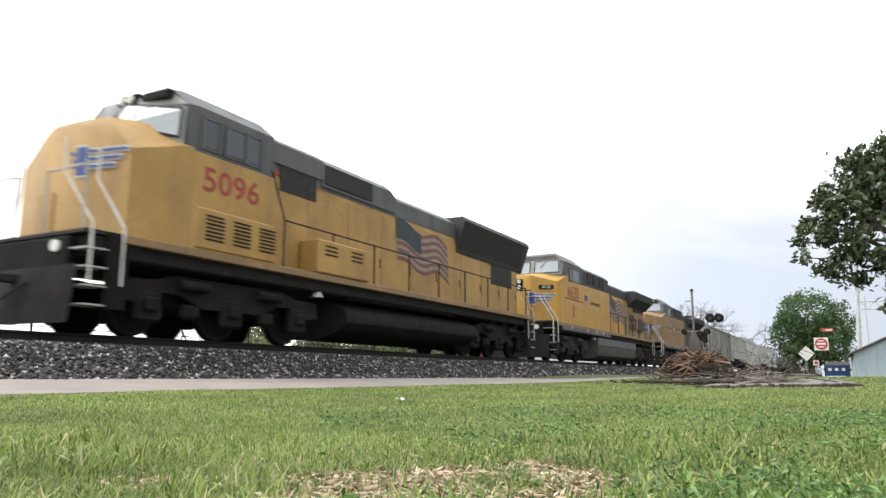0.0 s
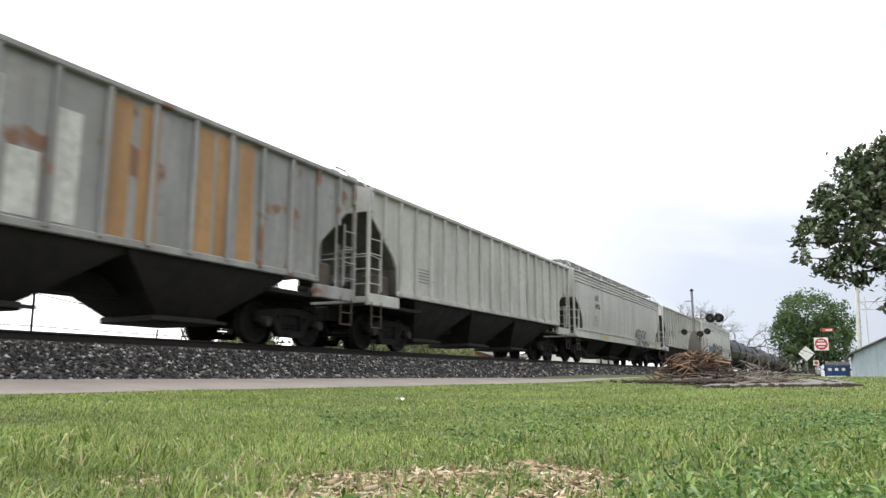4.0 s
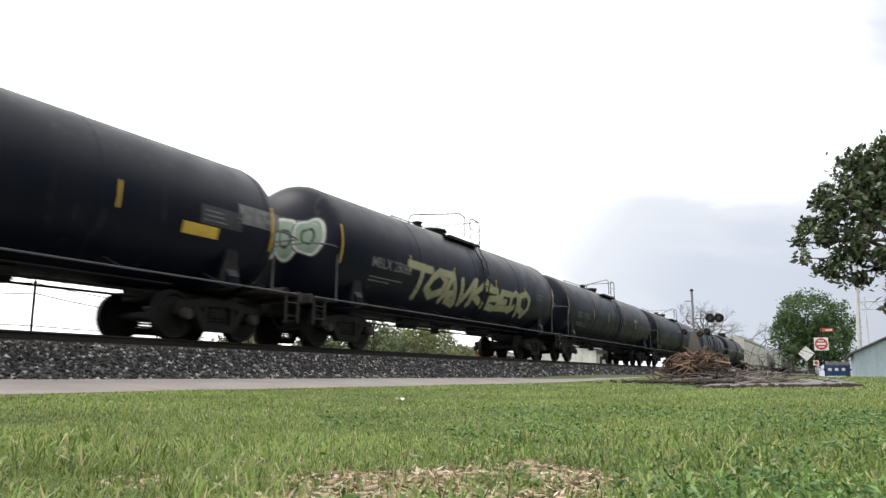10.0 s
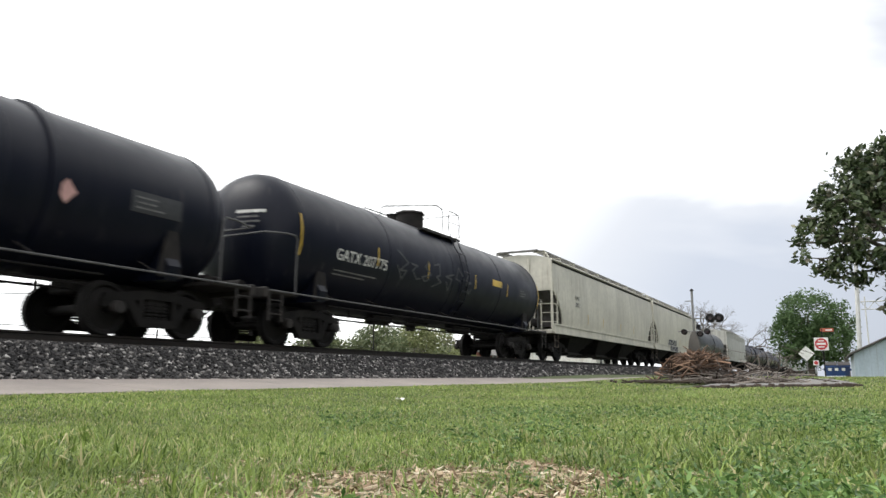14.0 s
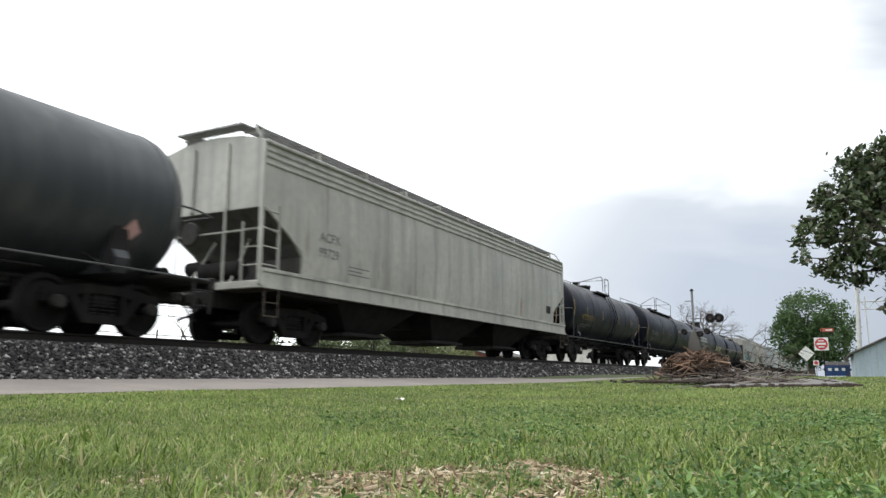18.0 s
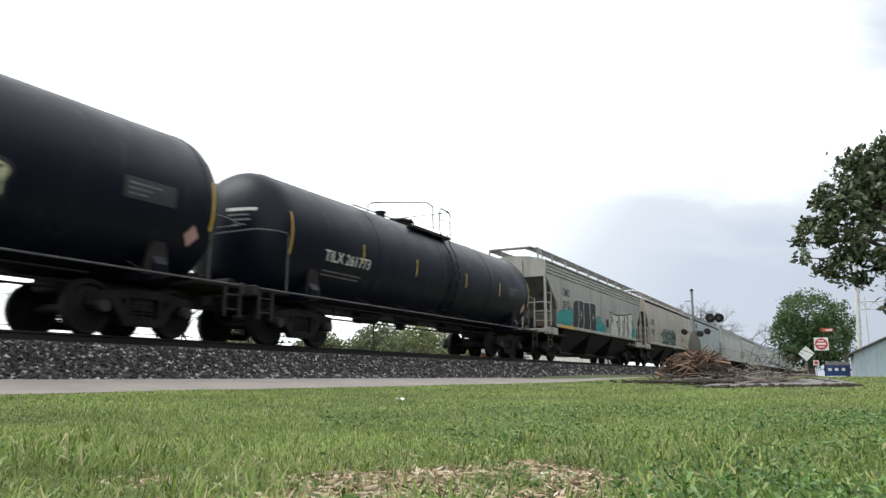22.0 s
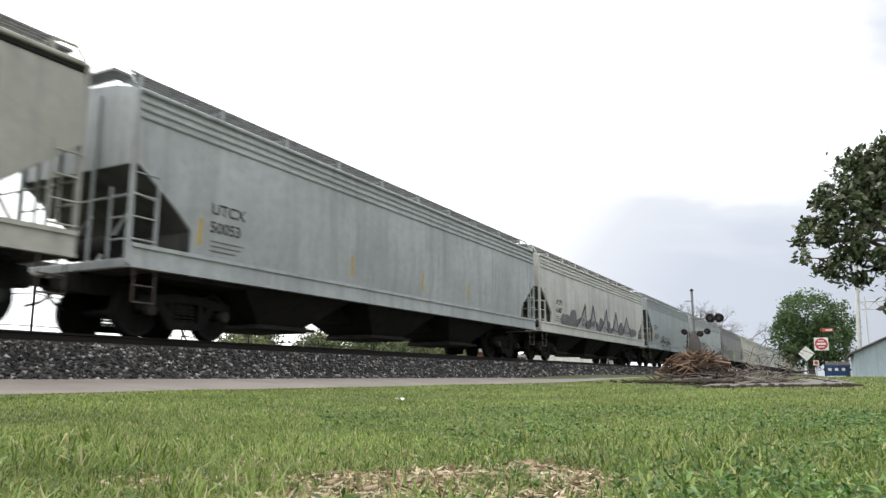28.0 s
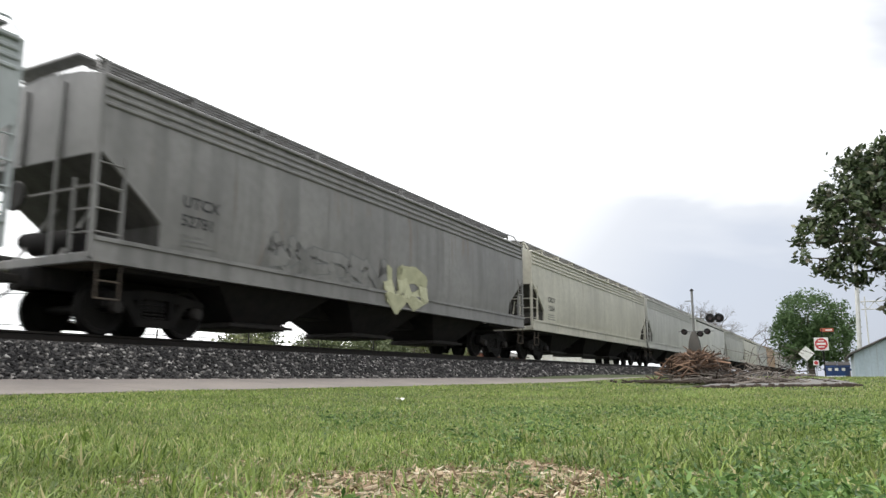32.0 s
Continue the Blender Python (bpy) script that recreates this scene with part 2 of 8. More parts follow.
def car_paint(name, c, dirt=0.45, rusty=0.0):
    return surf(name, c, tuple(v * 0.74 for v in c), 0.5, 0.42, bump=0.05, bscale=5, streak=tuple(v * 0.42 + 0.015 for v in c), streak_amt=dirt, rust=(0.17, 0.115, 0.08), rust_amt=0.45,
                patch=(0.20, 0.11, 0.07) if rusty else None, patch_at=0.72 - rusty, patch_scale=1.1)


PAINT = {
    "lightgrey": car_paint("light grey car paint", (0.529, 0.529, 0.504)),
    "grey": car_paint("mid grey car paint", (0.378, 0.391, 0.391), 0.5),
    "rusty": car_paint("patchy rusted grey car paint", (0.340, 0.340, 0.334), 0.6, 0.12),
    "bluegrey": car_paint("blue grey car paint", (0.385, 0.425, 0.445), 0.4),
    "dirtycream": car_paint("grimy cream grey car paint", (0.375, 0.36, 0.325), 0.75),
    "darkgrey": car_paint("stained dark grey car paint", (0.27, 0.265, 0.26), 0.75),
    "cream": car_paint("cream car paint", (0.592, 0.573, 0.491), 0.35),
    "tan": car_paint("dirty tan car paint", (0.46, 0.412, 0.352), 0.7),
    "paledust": car_paint("dusty pale grey car paint", (0.491, 0.485, 0.441), 0.65),
    "white": car_paint("pale grey white car paint", (0.630, 0.630, 0.598), 0.35),
    "palebluegrey": car_paint("pale blue grey car paint", (0.46, 0.495, 0.505), 0.5),
    "orange": car_paint("rust orange car paint", (0.428, 0.252, 0.113), 0.5),
}


# ---- mesh helpers ----
def lattice(shape, xs, ys, z0, z1, solid):
    """A plate with holes: solid(i, j) tells which cells of the grid are filled; one joined skin."""
    ids = {}

    def corner(i, j, k):
        if (i, j, k) not in ids:
            ids[i, j, k] = len(verts)
            verts.append((xs[i], ys[j], (z0, z1)[k]))
        return ids[i, j, k]
    verts, faces = [], []
    filled = lambda i, j: 0 <= i < len(xs) - 1 and 0 <= j < len(ys) - 1 and solid(i, j)
    for i in range(len(xs) - 1):
        for j in range(len(ys) - 1):
            if not solid(i, j):
                continue
            faces.append(tuple(corner(a, b, 1) for a, b in ((i, j), (i + 1, j), (i + 1, j + 1), (i, j + 1))))
            faces.append(tuple(corner(a, b, 0) for a, b in ((i, j), (i, j + 1), (i + 1, j + 1), (i + 1, j))))
            for (di, dj), (p, q) in (((-1, 0), ((i, j), (i, j + 1))), ((1, 0), ((i + 1, j + 1), (i + 1, j))), ((0, -1), ((i + 1, j), (i, j))), ((0, 1), ((i, j + 1), (i + 1, j + 1)))):
                if not filled(i + di, j + dj):
                    faces.append((corner(*p, 0), corner(*p, 1), corner(*q, 1), corner(*q, 0)))
    return shape.add(verts, faces)


class Shape:
    """Collects vertices and faces of one mesh."""

    def __init__(self):
        self.v, self.f = [], []

    def add(self, verts, faces):
        o = len(self.v)
        self.v += [tuple(p) for p in verts]
        self.f += [tuple(i + o for i in f) for f in faces]
        return self

    def box(self, x0, x1, y0, y1, z0, z1, b=0.0):
        lo, hi = (min(x0, x1), min(y0, y1), min(z0, z1)), (max(x0, x1), max(y0, y1), max(z0, z1))
        b = min(b, *[(hi[i] - lo[i]) * 0.45 for i in range(3)])
        if b <= 0:
            vs = [(x, y, z) for x in (lo[0], hi[0]) for y in (lo[1], hi[1]) for z in (lo[2], hi[2])]
            return self.add(vs, [(0, 1, 3, 2), (4, 6, 7, 5), (0, 4, 5, 1), (2, 3, 7, 6), (0, 2, 6, 4), (1, 5, 7, 3)])
        vs, ix = [], {}
        for c in range(8):
            s = [(c >> k) & 1 for k in range(3)]
            for ax in range(3):
                p = []
                for k in range(3):
                    e = hi[k] if s[k] else lo[k]
                    p.append(e if k == ax else (e - b if s[k] else e + b))
                ix[c, ax] = len(vs)
                vs.append(p)
        fs = []
        for ax in range(3):
            u, w = 1 << ((ax + 1) % 3), 1 << ((ax + 2) % 3)
            for s in (0, 1 << ax):
                q = [s, s | u, s | u | w, s | w]
                q = [ix[c, ax] for c in q]
                fs.append(tuple(q if s else q[::-1]))
            for c in (0, u, w, u | w):
                a, d = c, c | (1 << ax)
                o1, o2 = (ax + 1) % 3, (ax + 2) % 3
                q = [ix[a, o1], ix[d, o1], ix[d, o2], ix[a, o2]]
                fs.append(tuple(q if c in (0, u | w) else q[::-1]))
        for c in range(8):
            q = [ix[c, 0], ix[c, 1], ix[c, 2]]
            fs.append(tuple(q if bin(c).count("1") % 2 else q[::-1]))
        return self.add(vs, fs)

    def cyl(self, p0, p1, r, n=10, r1=None):
        p0, p1 = Vector(p0), Vector(p1)
        d = (p1 - p0).normalized()
        a = d.orthogonal().normalized()
        c = d.cross(a)
        r1 = r if r1 is None else r1
        vs = []
        for p, q in ((p0, r), (p1, r1)):
            for i in range(n):
                t = 2 * math.pi * i / n
                vs.append(p + (a * math.cos(t) + c * math.sin(t)) * q)
        fs = [(i, (i + 1) % n, n + (i + 1) % n, n + i) for i in range(n)]
        return self.add(vs, fs + [tuple(range(n))[::-1], tuple(range(n, 2 * n))])

    def tube(self, pts, r, n=6):
        for a, b in zip(pts, pts[1:]):
            self.cyl(a, b, r, n)
        return self

    def loft(self, rings, caps=True, closed=True):
        n = len(rings[0])
        vs = [p for ring in rings for p in ring]
        fs = []
        for k in range(len(rings) - 1):
            for i in range(n if closed else n - 1):
                j = (i + 1) % n
                fs.append((k * n + i, k * n + j, (k + 1) * n + j, (k + 1) * n + i))
        if caps:
            fs += [tuple(range(n))[::-1], tuple(range((len(rings) - 1) * n, len(rings) * n))]
        return self.add(vs, fs)

    def prism(self, poly, axis, a, b):
        """A flat outline drawn out along an axis: poly in the two other axes, in order."""
        def put(p, s):
            q = list(p)
            q.insert(axis, s)
            return q
        return self.loft([[put(p, a) for p in poly], [put(p, b) for p in poly]])

    def lathe_x(self, prof, n, cy=0.0, cz=0.0):
        """Turned about a line along x: prof of (x, radius)."""
        rings = [[(x, cy + r * math.cos(2 * math.pi * i / n), cz + r * math.sin(2 * math.pi * i / n)) for i in range(n)] for x, r in prof]
        return self.loft(rings)

    def lathe_y(self, prof, n, cx=0.0, cz=0.0):
        rings = [[(cx + r * math.cos(2 * math.pi * i / n), y, cz + r * math.sin(2 * math.pi * i / n)) for i in range(n)] for y, r in prof]
        return self.loft(rings)

    def mesh(self, name, smooth=True, angle=35):
        me = bpy.data.meshes.new(name)
        me.from_pydata(self.v, [], self.f)
        me.update()
        if smooth:
            me.polygons.foreach_set("use_smooth", [True] * len(me.polygons))
            me.set_sharp_from_angle(angle=radians(angle))
        bm = bmesh.new()
        bm.from_mesh(me)
        bmesh.ops.recalc_face_normals(bm, faces=bm.faces)
        bm.to_mesh(me)
        bm.free()
        return me


KEPT = {}


def part(name, shape, material, parent, label="", loc=None, key=None, smooth=True):
    """One mesh object under a thing or a part; key shares the mesh among alike parts."""
    k = (key, material.name) if key else None
    if k and k in KEPT:
        me = KEPT[k]
    else:
        me = shape.mesh(name, smooth) if isinstance(shape, Shape) else shape() if not isinstance(shape, bpy.types.Mesh) else shape
        if isinstance(me, Shape):
            me = me.mesh(name, smooth)
        if not me.materials:
            me.materials.append(material)
        if k:
            KEPT[k] = me
    ob = new(name, me)
    ob.parent = parent
    if loc:
        ob.location = loc
    if label:
        tagged(ob, label)
    return ob


def thing(name, at, label, category, group="", kind=""):
    ob = new(name)
    ob.matrix_basis = pose(*at) if isinstance(at, tuple) else at
    return tagged(ob, label, category, group, kind)


def arrays_mesh(name, verts, faces_len, faces_idx, material, smooth=False):
    """A big mesh straight from numpy arrays."""
    me = bpy.data.meshes.new(name)
    me.vertices.add(len(verts))
    me.vertices.foreach_set("co", np.asarray(verts, np.float32).ravel())
    me.loops.add(len(faces_idx))
    me.loops.foreach_set("vertex_index", np.asarray(faces_idx, np.int32))
    starts = np.concatenate([[0], np.cumsum(faces_len)[:-1]]).astype(np.int32)
    me.polygons.add(len(faces_len))
    me.polygons.foreach_set("loop_start", starts)
    if smooth:
        me.polygons.foreach_set("use_smooth", np.ones(len(faces_len), bool))
    me.update(calc_edges=True)
    me.materials.append(material)
    return me


def text_shape(words, size):
    """Letters as a flat mesh in x, z, standing on z = 0 from x = 0."""
    cu = bpy.data.curves.new("letters", "FONT")
    cu.body, cu.size = words, size
    cu.offset = size * 0.014
    cu.resolution_u = 3
    ob = bpy.data.objects.new("letters", cu)
    scene.collection.objects.link(ob)
    me = bpy.data.meshes.new_from_object(ob.evaluated_get(bpy.context.evaluated_depsgraph_get()))
    bpy.data.objects.remove(ob)
    bpy.data.curves.remove(cu)
    s = Shape()
    s.add([(v.co.x, 0.0, v.co.y) for v in me.vertices], [tuple(p.vertices) for p in me.polygons])
    bpy.data.meshes.remove(me)
    return s


def lettering(words, size, x, z, yfun, material, parent, name="lettering", label="", wide=1.0):
    s = text_shape(words, size)
    s.v = [(x + p[0] * wide, yfun(z + p[2]) - 0.008, z + p[2]) for p in s.v]
    part(name, s, material, parent, label, smooth=False)


def bars(x, z, widths, h, gap, yfun, material, parent, name="stencil_line"):
    """Rows of small stencilled writing as plain bars."""
    for i, w in enumerate(widths):
        zz = z - i * gap
        s = Shape().add([(x, yfun(zz) - 0.006, zz), (x + w, yfun(zz) - 0.006, zz), (x + w, yfun(zz + h) - 0.006, zz + h), (x, yfun(zz + h) - 0.006, zz + h)], [(0, 1, 2, 3)])
        part(name, s, material, parent, smooth=False)


def patch_on(x0, x1, z0, z1, yfun, material, parent, name, label="", lift=0.006, nz=4):
    s = Shape()
    rows = [z0 + (z1 - z0) * i / nz for i in range(nz + 1)]
    s.loft([[(x0, yfun(z) - lift, z), (x1, yfun(z) - lift, z)] for z in rows], caps=False, closed=False)
    return part(name, s, material, parent, label, smooth=False)


def blob(x, z, rx, rz, seed, n=26, square=4.5, wob=0.09):
    rnd = random.Random(seed)
    ph = [rnd.uniform(0, 6.28) for _ in range(3)]
    out = []
    for i in range(n):
        t = 2 * math.pi * i / n
        c, s = math.cos(t), math.sin(t)
        k = (abs(c) ** square + abs(s) ** square) ** (-1 / square)
        k *= 1 + wob * (math.sin(2 * t + ph[0]) + 0.6 * math.sin(3 * t + ph[1]) + 0.5 * math.sin(5 * t + ph[2]))
        out.append((x + rx * k * c, z + rz * k * s))
    return out


def flat(poly, yfun, lift, s):
    """A painted outline laid on a car side, in fan form so that it follows the curve."""
    cx, cz = sum(p[0] for p in poly) / len(poly), sum(p[1] for p in poly) / len(poly)
    mid = [((p[0] + cx) / 2, (p[1] + cz) / 2) for p in poly]
    n = len(poly)
    vs = [(a, yfun(b) - lift, b) for a, b in poly] + [(a, yfun(b) - lift, b) for a, b in mid] + [(cx, yfun(cz) - lift, cz)]
    fs = [(i, (i + 1) % n, n + (i + 1) % n, n + i) for i in range(n)] + [(n + i, n + (i + 1) % n, 2 * n) for i in range(n)]
    s.add(vs, fs)


def spray(name, col):
    return surf(name, col, tuple(c * 0.75 for c in col), 3, 0.6, bump=0)


def stroke(pts, w, yfun, lift, s):
    """A sprayed line of even width."""
    fine = [pts[0]]
    for (x0, z0), (x1, z1) in zip(pts, pts[1:]):
        k = max(1, math.ceil(abs(z1 - z0) / 0.16))
        fine += [(x0 + (x1 - x0) * i / k, z0 + (z1 - z0) * i / k) for i in range(1, k + 1)]
    for (x0, z0), (x1, z1) in zip(fine, fine[1:]):
        d = math.hypot(x1 - x0, z1 - z0) or 1
        nx, nz = -(z1 - z0) / d * w / 2, (x1 - x0) / d * w / 2
        ex, ez = (x1 - x0) / d * w * 0.3, (z1 - z0) / d * w * 0.3
        q = [(x0 + nx - ex, z0 + nz - ez), (x0 - nx - ex, z0 - nz - ez), (x1 - nx + ex, z1 - nz + ez), (x1 + nx + ex, z1 + nz + ez)]
        s.add([(a, yfun(b) - lift, b) for a, b in q], [(0, 1, 2, 3)])


def graffiti(parent, x0, x1, z0, z1, n, fill, line, yfun, seed, cloud=None, label="", weight=0.07, style="round"):
    """Sprayed letter shapes: fat forms with an outline and inner strokes; nothing legible."""
    rnd = random.Random(seed)
    w = (x1 - x0) / n
    zc, h = (z0 + z1) / 2, (z1 - z0) / 2
    if cloud:
        s = Shape()
        for i in range(n + 3):
            flat(blob(x0 + (x1 - x0) * (i - 0.6) / (n + 1.2), zc - h * rnd.uniform(0.2, 0.6), w * 0.62, h * rnd.uniform(0.45, 0.75), rnd.random(), 20, 2.2), yfun, 0.005 + 0.0004 * i, s)
        part("graffiti_cloud", s, cloud, parent, label and "sprayed cloud behind the graffiti", smooth=False)
    sl, first = Shape(), None
    for i in range(n):
        so, sf = Shape(), Shape()
        cx = x0 + w * (i + 0.5)
        sd = rnd.random()
        rz = h * rnd.uniform(0.85, 1.0)
        if style == "peak":
            k = rnd.uniform(0.78, 1.0)
            p = [(cx - w * 0.62, zc - h), (cx + w * 0.02, zc - h + 2 * h * k), (cx + w * 0.10, zc - h + 1.9 * h * k), (cx + w * 0.36, zc - h), (cx - w * 0.1, zc - h * 0.92)]
            p2 = [(cx + (a - cx) * 0.8, zc + (b - zc) * 0.8) for a, b in p]
        else:
            p = blob(cx, zc, w * 0.56, rz, sd)
            p2 = blob(cx, zc, w * 0.56 - weight, rz - weight, sd)
        flat(p, yfun, 0.009 + 0.0005 * i, so)
        if fill:
            flat(p2, yfun, 0.014 + 0.0005 * i, sf)
        for _ in range(3):
            a, b = cx + rnd.uniform(-0.3, 0.3) * w, zc + rnd.uniform(-0.55, 0.55) * h
            ln = rnd.uniform(0.2, 0.5)
            vert = rnd.random() < 0.6
            stroke([(a, b), (a + (0.1 if vert else 0.35) * w, b + (ln * h if vert else 0.1 * h)), (a + 0.3 * w * rnd.random(), b + ln * h * 1.2)], weight * 0.7, yfun, 0.022 + 0.0005 * i, sl)
        g = part("graffiti_letter", so, line, parent, label, smooth=False)
        if fill:
            part("letter_fill", sf, fill, g, smooth=False)
        first = first or g
    tagged(part("stroke_detail", sl, line if fill else MAT["ink"], first, smooth=False), kind="stuff")


def tag(parent, x0, x1, z0, z1, n, line, yfun, seed, weight=0.05, label=""):
    """An open hand-style scrawl of bent strokes."""
    rnd = random.Random(seed)
    w = (x1 - x0) / n
    for i in range(n):
        s = Shape()
        a = x0 + w * i
        H = z1 - z0
        u = rnd.uniform
        P = [(u(0, 0.3), u(0.5, 1)), (u(0.3, 0.7), u(0.8, 1.05)), (u(0.7, 1.0), u(0.5, 0.8)), (u(0.1, 0.5), u(0.3, 0.6)), (u(0.6, 1.05), u(0.15, 0.4)), (u(0, 0.6), u(-0.1, 0.15))]
        fx, fz = u(0, 1) < 0.5, u(0, 1) < 0.45
        P = [(1 - p if fx else p, 1 - q if fz else q) for p, q in P[: rnd.choice((4, 5, 6))]]
        stroke([(a + (p + rnd.uniform(-0.08, 0.08)) * w, z0 + (q + rnd.uniform(-0.08, 0.08)) * H) for p, q in P], weight, yfun, 0.012 + 0.0004 * i, s)
        part("graffiti_scrawl", s, line, parent, label, smooth=False)


FORMS = [[[(0.9, 0.95), (0.2, 0.9), (0.15, 0.6), (0.8, 0.42), (0.85, 0.1), (0.1, 0.05)]], [[(0.0, 0.95), (1.0, 0.9)], [(0.5, 0.9), (0.45, 0.0)]],
         [[(0.9, 0.95), (0.15, 0.9), (0.1, 0.05), (0.9, 0.0)], [(0.15, 0.5), (0.75, 0.46)]], [[(0.0, 0.0), (0.45, 1.0), (0.95, 0.0)], [(0.2, 0.32), (0.75, 0.32)]],
         [[(0.1, 0.0), (0.1, 1.0), (0.85, 0.05), (0.9, 1.0)]], [[(0.5, 1.0), (0.1, 0.75), (0.1, 0.25), (0.5, 0.0), (0.9, 0.25), (0.9, 0.75), (0.5, 1.0)]],
         [[(0.1, 0.0), (0.1, 1.0)], [(0.85, 1.0), (0.2, 0.5), (0.9, 0.0)]], [[(0.1, 1.0), (0.15, 0.2), (0.5, 0.0), (0.85, 0.2), (0.9, 1.0)]]]


def piece(parent, x0, x1, z0, z1, order, fill, line, yfun, seed, weight=0.06, fat=0.2, halo=None, label=""):
    """Sprayed letter-like forms: bent bars with a fill, an outline and at times a dark halo; nothing legible."""
    rnd = random.Random(seed)
    w = (x1 - x0) / len(order)
    m = fat / 2 + weight
    for i, k in enumerate(order):
        runs = []
        for run in FORMS[k]:
            flip, turn = (i + k) % 2, (i * k + seed) % 3 == 0
            run = [(1 - p if flip else p, 1 - q if turn else q) for p, q in run]
            runs.append([(x0 + w * i + m * 0.4 + w * 1.05 * (p + rnd.uniform(-0.16, 0.16)), z0 + m + (z1 - z0 - 2 * m) * (q + rnd.uniform(-0.14, 0.14))) for p, q in run])
        a, b = rnd.choice(runs)[0]
        runs.append([(a, b), (a + rnd.uniform(-0.7, 0.7) * w, min(max(b + rnd.uniform(-0.5, 0.5) * (z1 - z0), z0 + m), z1 - m))])

        def bar(width, lift):
            s = Shape()
            for j, run in enumerate(runs):
                stroke(run, width, yfun, lift + 0.0004 * j, s)
                for p, q in run:
                    s.add([(p + width * 0.5 * math.cos(a), yfun(q + width * 0.5 * math.sin(a)) - lift - 0.0004 * j - 0.0002, q + width * 0.5 * math.sin(a)) for a in [2 * math.pi * t / 8 for t in range(8)]], [tuple(range(8))])
            return s
        b = 0.009 + 0.0016 * i
        g = part("graffiti_letter", bar(fat + 2 * weight, b + 0.004), line, parent, label, smooth=False)
        if halo:
            part("letter_halo", bar(fat + 5 * weight, b), halo, g, smooth=False)
        if fill:
            part("letter_fill", bar(fat, b + 0.008), fill, g, smooth=False)


def outlined(parent, loops, yfun, line, weight, fill=None, label=""):
    """Hand-drawn letter outlines, each a closed painted line with a pale inside."""
    for k, pts in enumerate(loops):
        s = Shape()
        stroke(list(pts) + [pts[0]], weight, yfun, 0.016 + 0.0006 * k, s)
        g = part("graffiti_letter", s, line, parent, label, smooth=False)
        if fill:
            f = Shape()
            flat(pts, yfun, 0.011 + 0.0005 * k, f)
            part("letter_fill", f, fill, g, smooth=False)


def ring_of(x, z, rx, rz, n=16):
    return [(x + rx * math.cos(2 * math.pi * i / n), z + rz * math.sin(2 * math.pi * i / n)) for i in range(n)]

# ---- railway vehicles: shared running gear ----
TRACK_Y, RAIL_Z, SPEED = 11.73, 0.97, 18.9
TRAIN = []
TRUCK_IN = 1.75


def mirror_y(s):
    t = Shape()
    t.add([(x, -y, z) for x, y, z in s.v], s.f)
    return t


def wheel_shape(r):
    return lambda: Shape().lathe_y([(0.0, 0.09), (0.0, r * 0.34), (0.035, r * 0.45), (0.04, r * 0.78), (-0.005, r * 0.86), (-0.01, r * 0.97), (0.0, r), (0.10, r + 0.008), (0.112, r + 0.028), (0.14, r + 0.028), (0.142, r * 0.86), (0.10, r * 0.78), (0.10, r * 0.4), (0.13, r * 0.3), (0.13, 0.09)], 36)


def freight_truck(car, x):
    """Two-axle truck: bolster with side frames, springs, wheels, axles and bearings."""
    r = 0.457
    t = part("truck", lambda: Shape().box(-0.22, 0.22, -1.05, 1.05, 0.42, 0.74, 0.04), MAT["truck"], car, "dusty black cast steel truck", (x, 0, 0), "bolster")

    def side_frame():
        s = Shape()
        y0, y1 = -1.09, -0.93
        top = [(-1.12, 0.58), (-1.08, 0.70), (-0.75, 0.73), (-0.35, 0.80), (0.35, 0.80), (0.75, 0.73), (1.08, 0.70), (1.12, 0.58), (0.66, 0.57), (0.34, 0.65), (-0.34, 0.65), (-0.66, 0.57)]
        low = [(-0.72, 0.60), (-0.52, 0.60), (-0.30, 0.30), (0.30, 0.30), (0.52, 0.60), (0.72, 0.60), (0.40, 0.16), (-0.40, 0.16)]
        for p in (top, low):
            s.loft([[(a, y0, b) for a, b in p], [(a, y1, b) for a, b in p]])
        for sx in (-1, 1):
            s.box(sx * 0.36 - 0.05, sx * 0.36 + 0.05, y0, y1, 0.28, 0.68, 0.01)
            s.box(sx * 0.98 - 0.14, sx * 0.98 + 0.14, y0 + 0.01, y1, 0.44, 0.62, 0.02)
        return s
    part("side_frame", side_frame, MAT["truck"], t, key="side_frame_near")
    part("side_frame", lambda: mirror_y(side_frame()), MAT["truck"], t, key="side_frame_far")
    for sy in (-1, 1):
        def springs():
            s = Shape()
            for dx in (-0.2, -0.02, 0.16):
                for k in range(5):
                    s.cyl((dx, sy * 1.01, 0.31 + k * 0.062), (dx, sy * 1.01, 0.345 + k * 0.062), 0.075, 10)
            return s
        tagged(part("spring_nest", springs, MAT["wheel"], t, key=f"springs{sy}"), kind="stuff")
    for ax in (-0.889, 0.889):
        part("axle", lambda: Shape().cyl((0, -1.1, r), (0, 1.1, r), 0.085, 12), MAT["wheel"], t, "", (ax, 0, 0), "axle")
        for sy in (-1, 1):
            def wh():
                s = wheel_shape(r)()
                s.v = [(x, (y - 0.82), z) for x, y, z in s.v]
                return s if sy < 0 else mirror_y(s)
            part("wheel", wh, MAT["wheel"], t, "", (ax, 0, r), f"wheel{sy}")
            part("bearing_cap", lambda: Shape().cyl((0, sy * 1.09, 0), (0, sy * 1.21, 0), 0.12, 14, 0.10), MAT["steel_dark"], t, "", (ax, 0, r), f"cap{sy}")
    return t


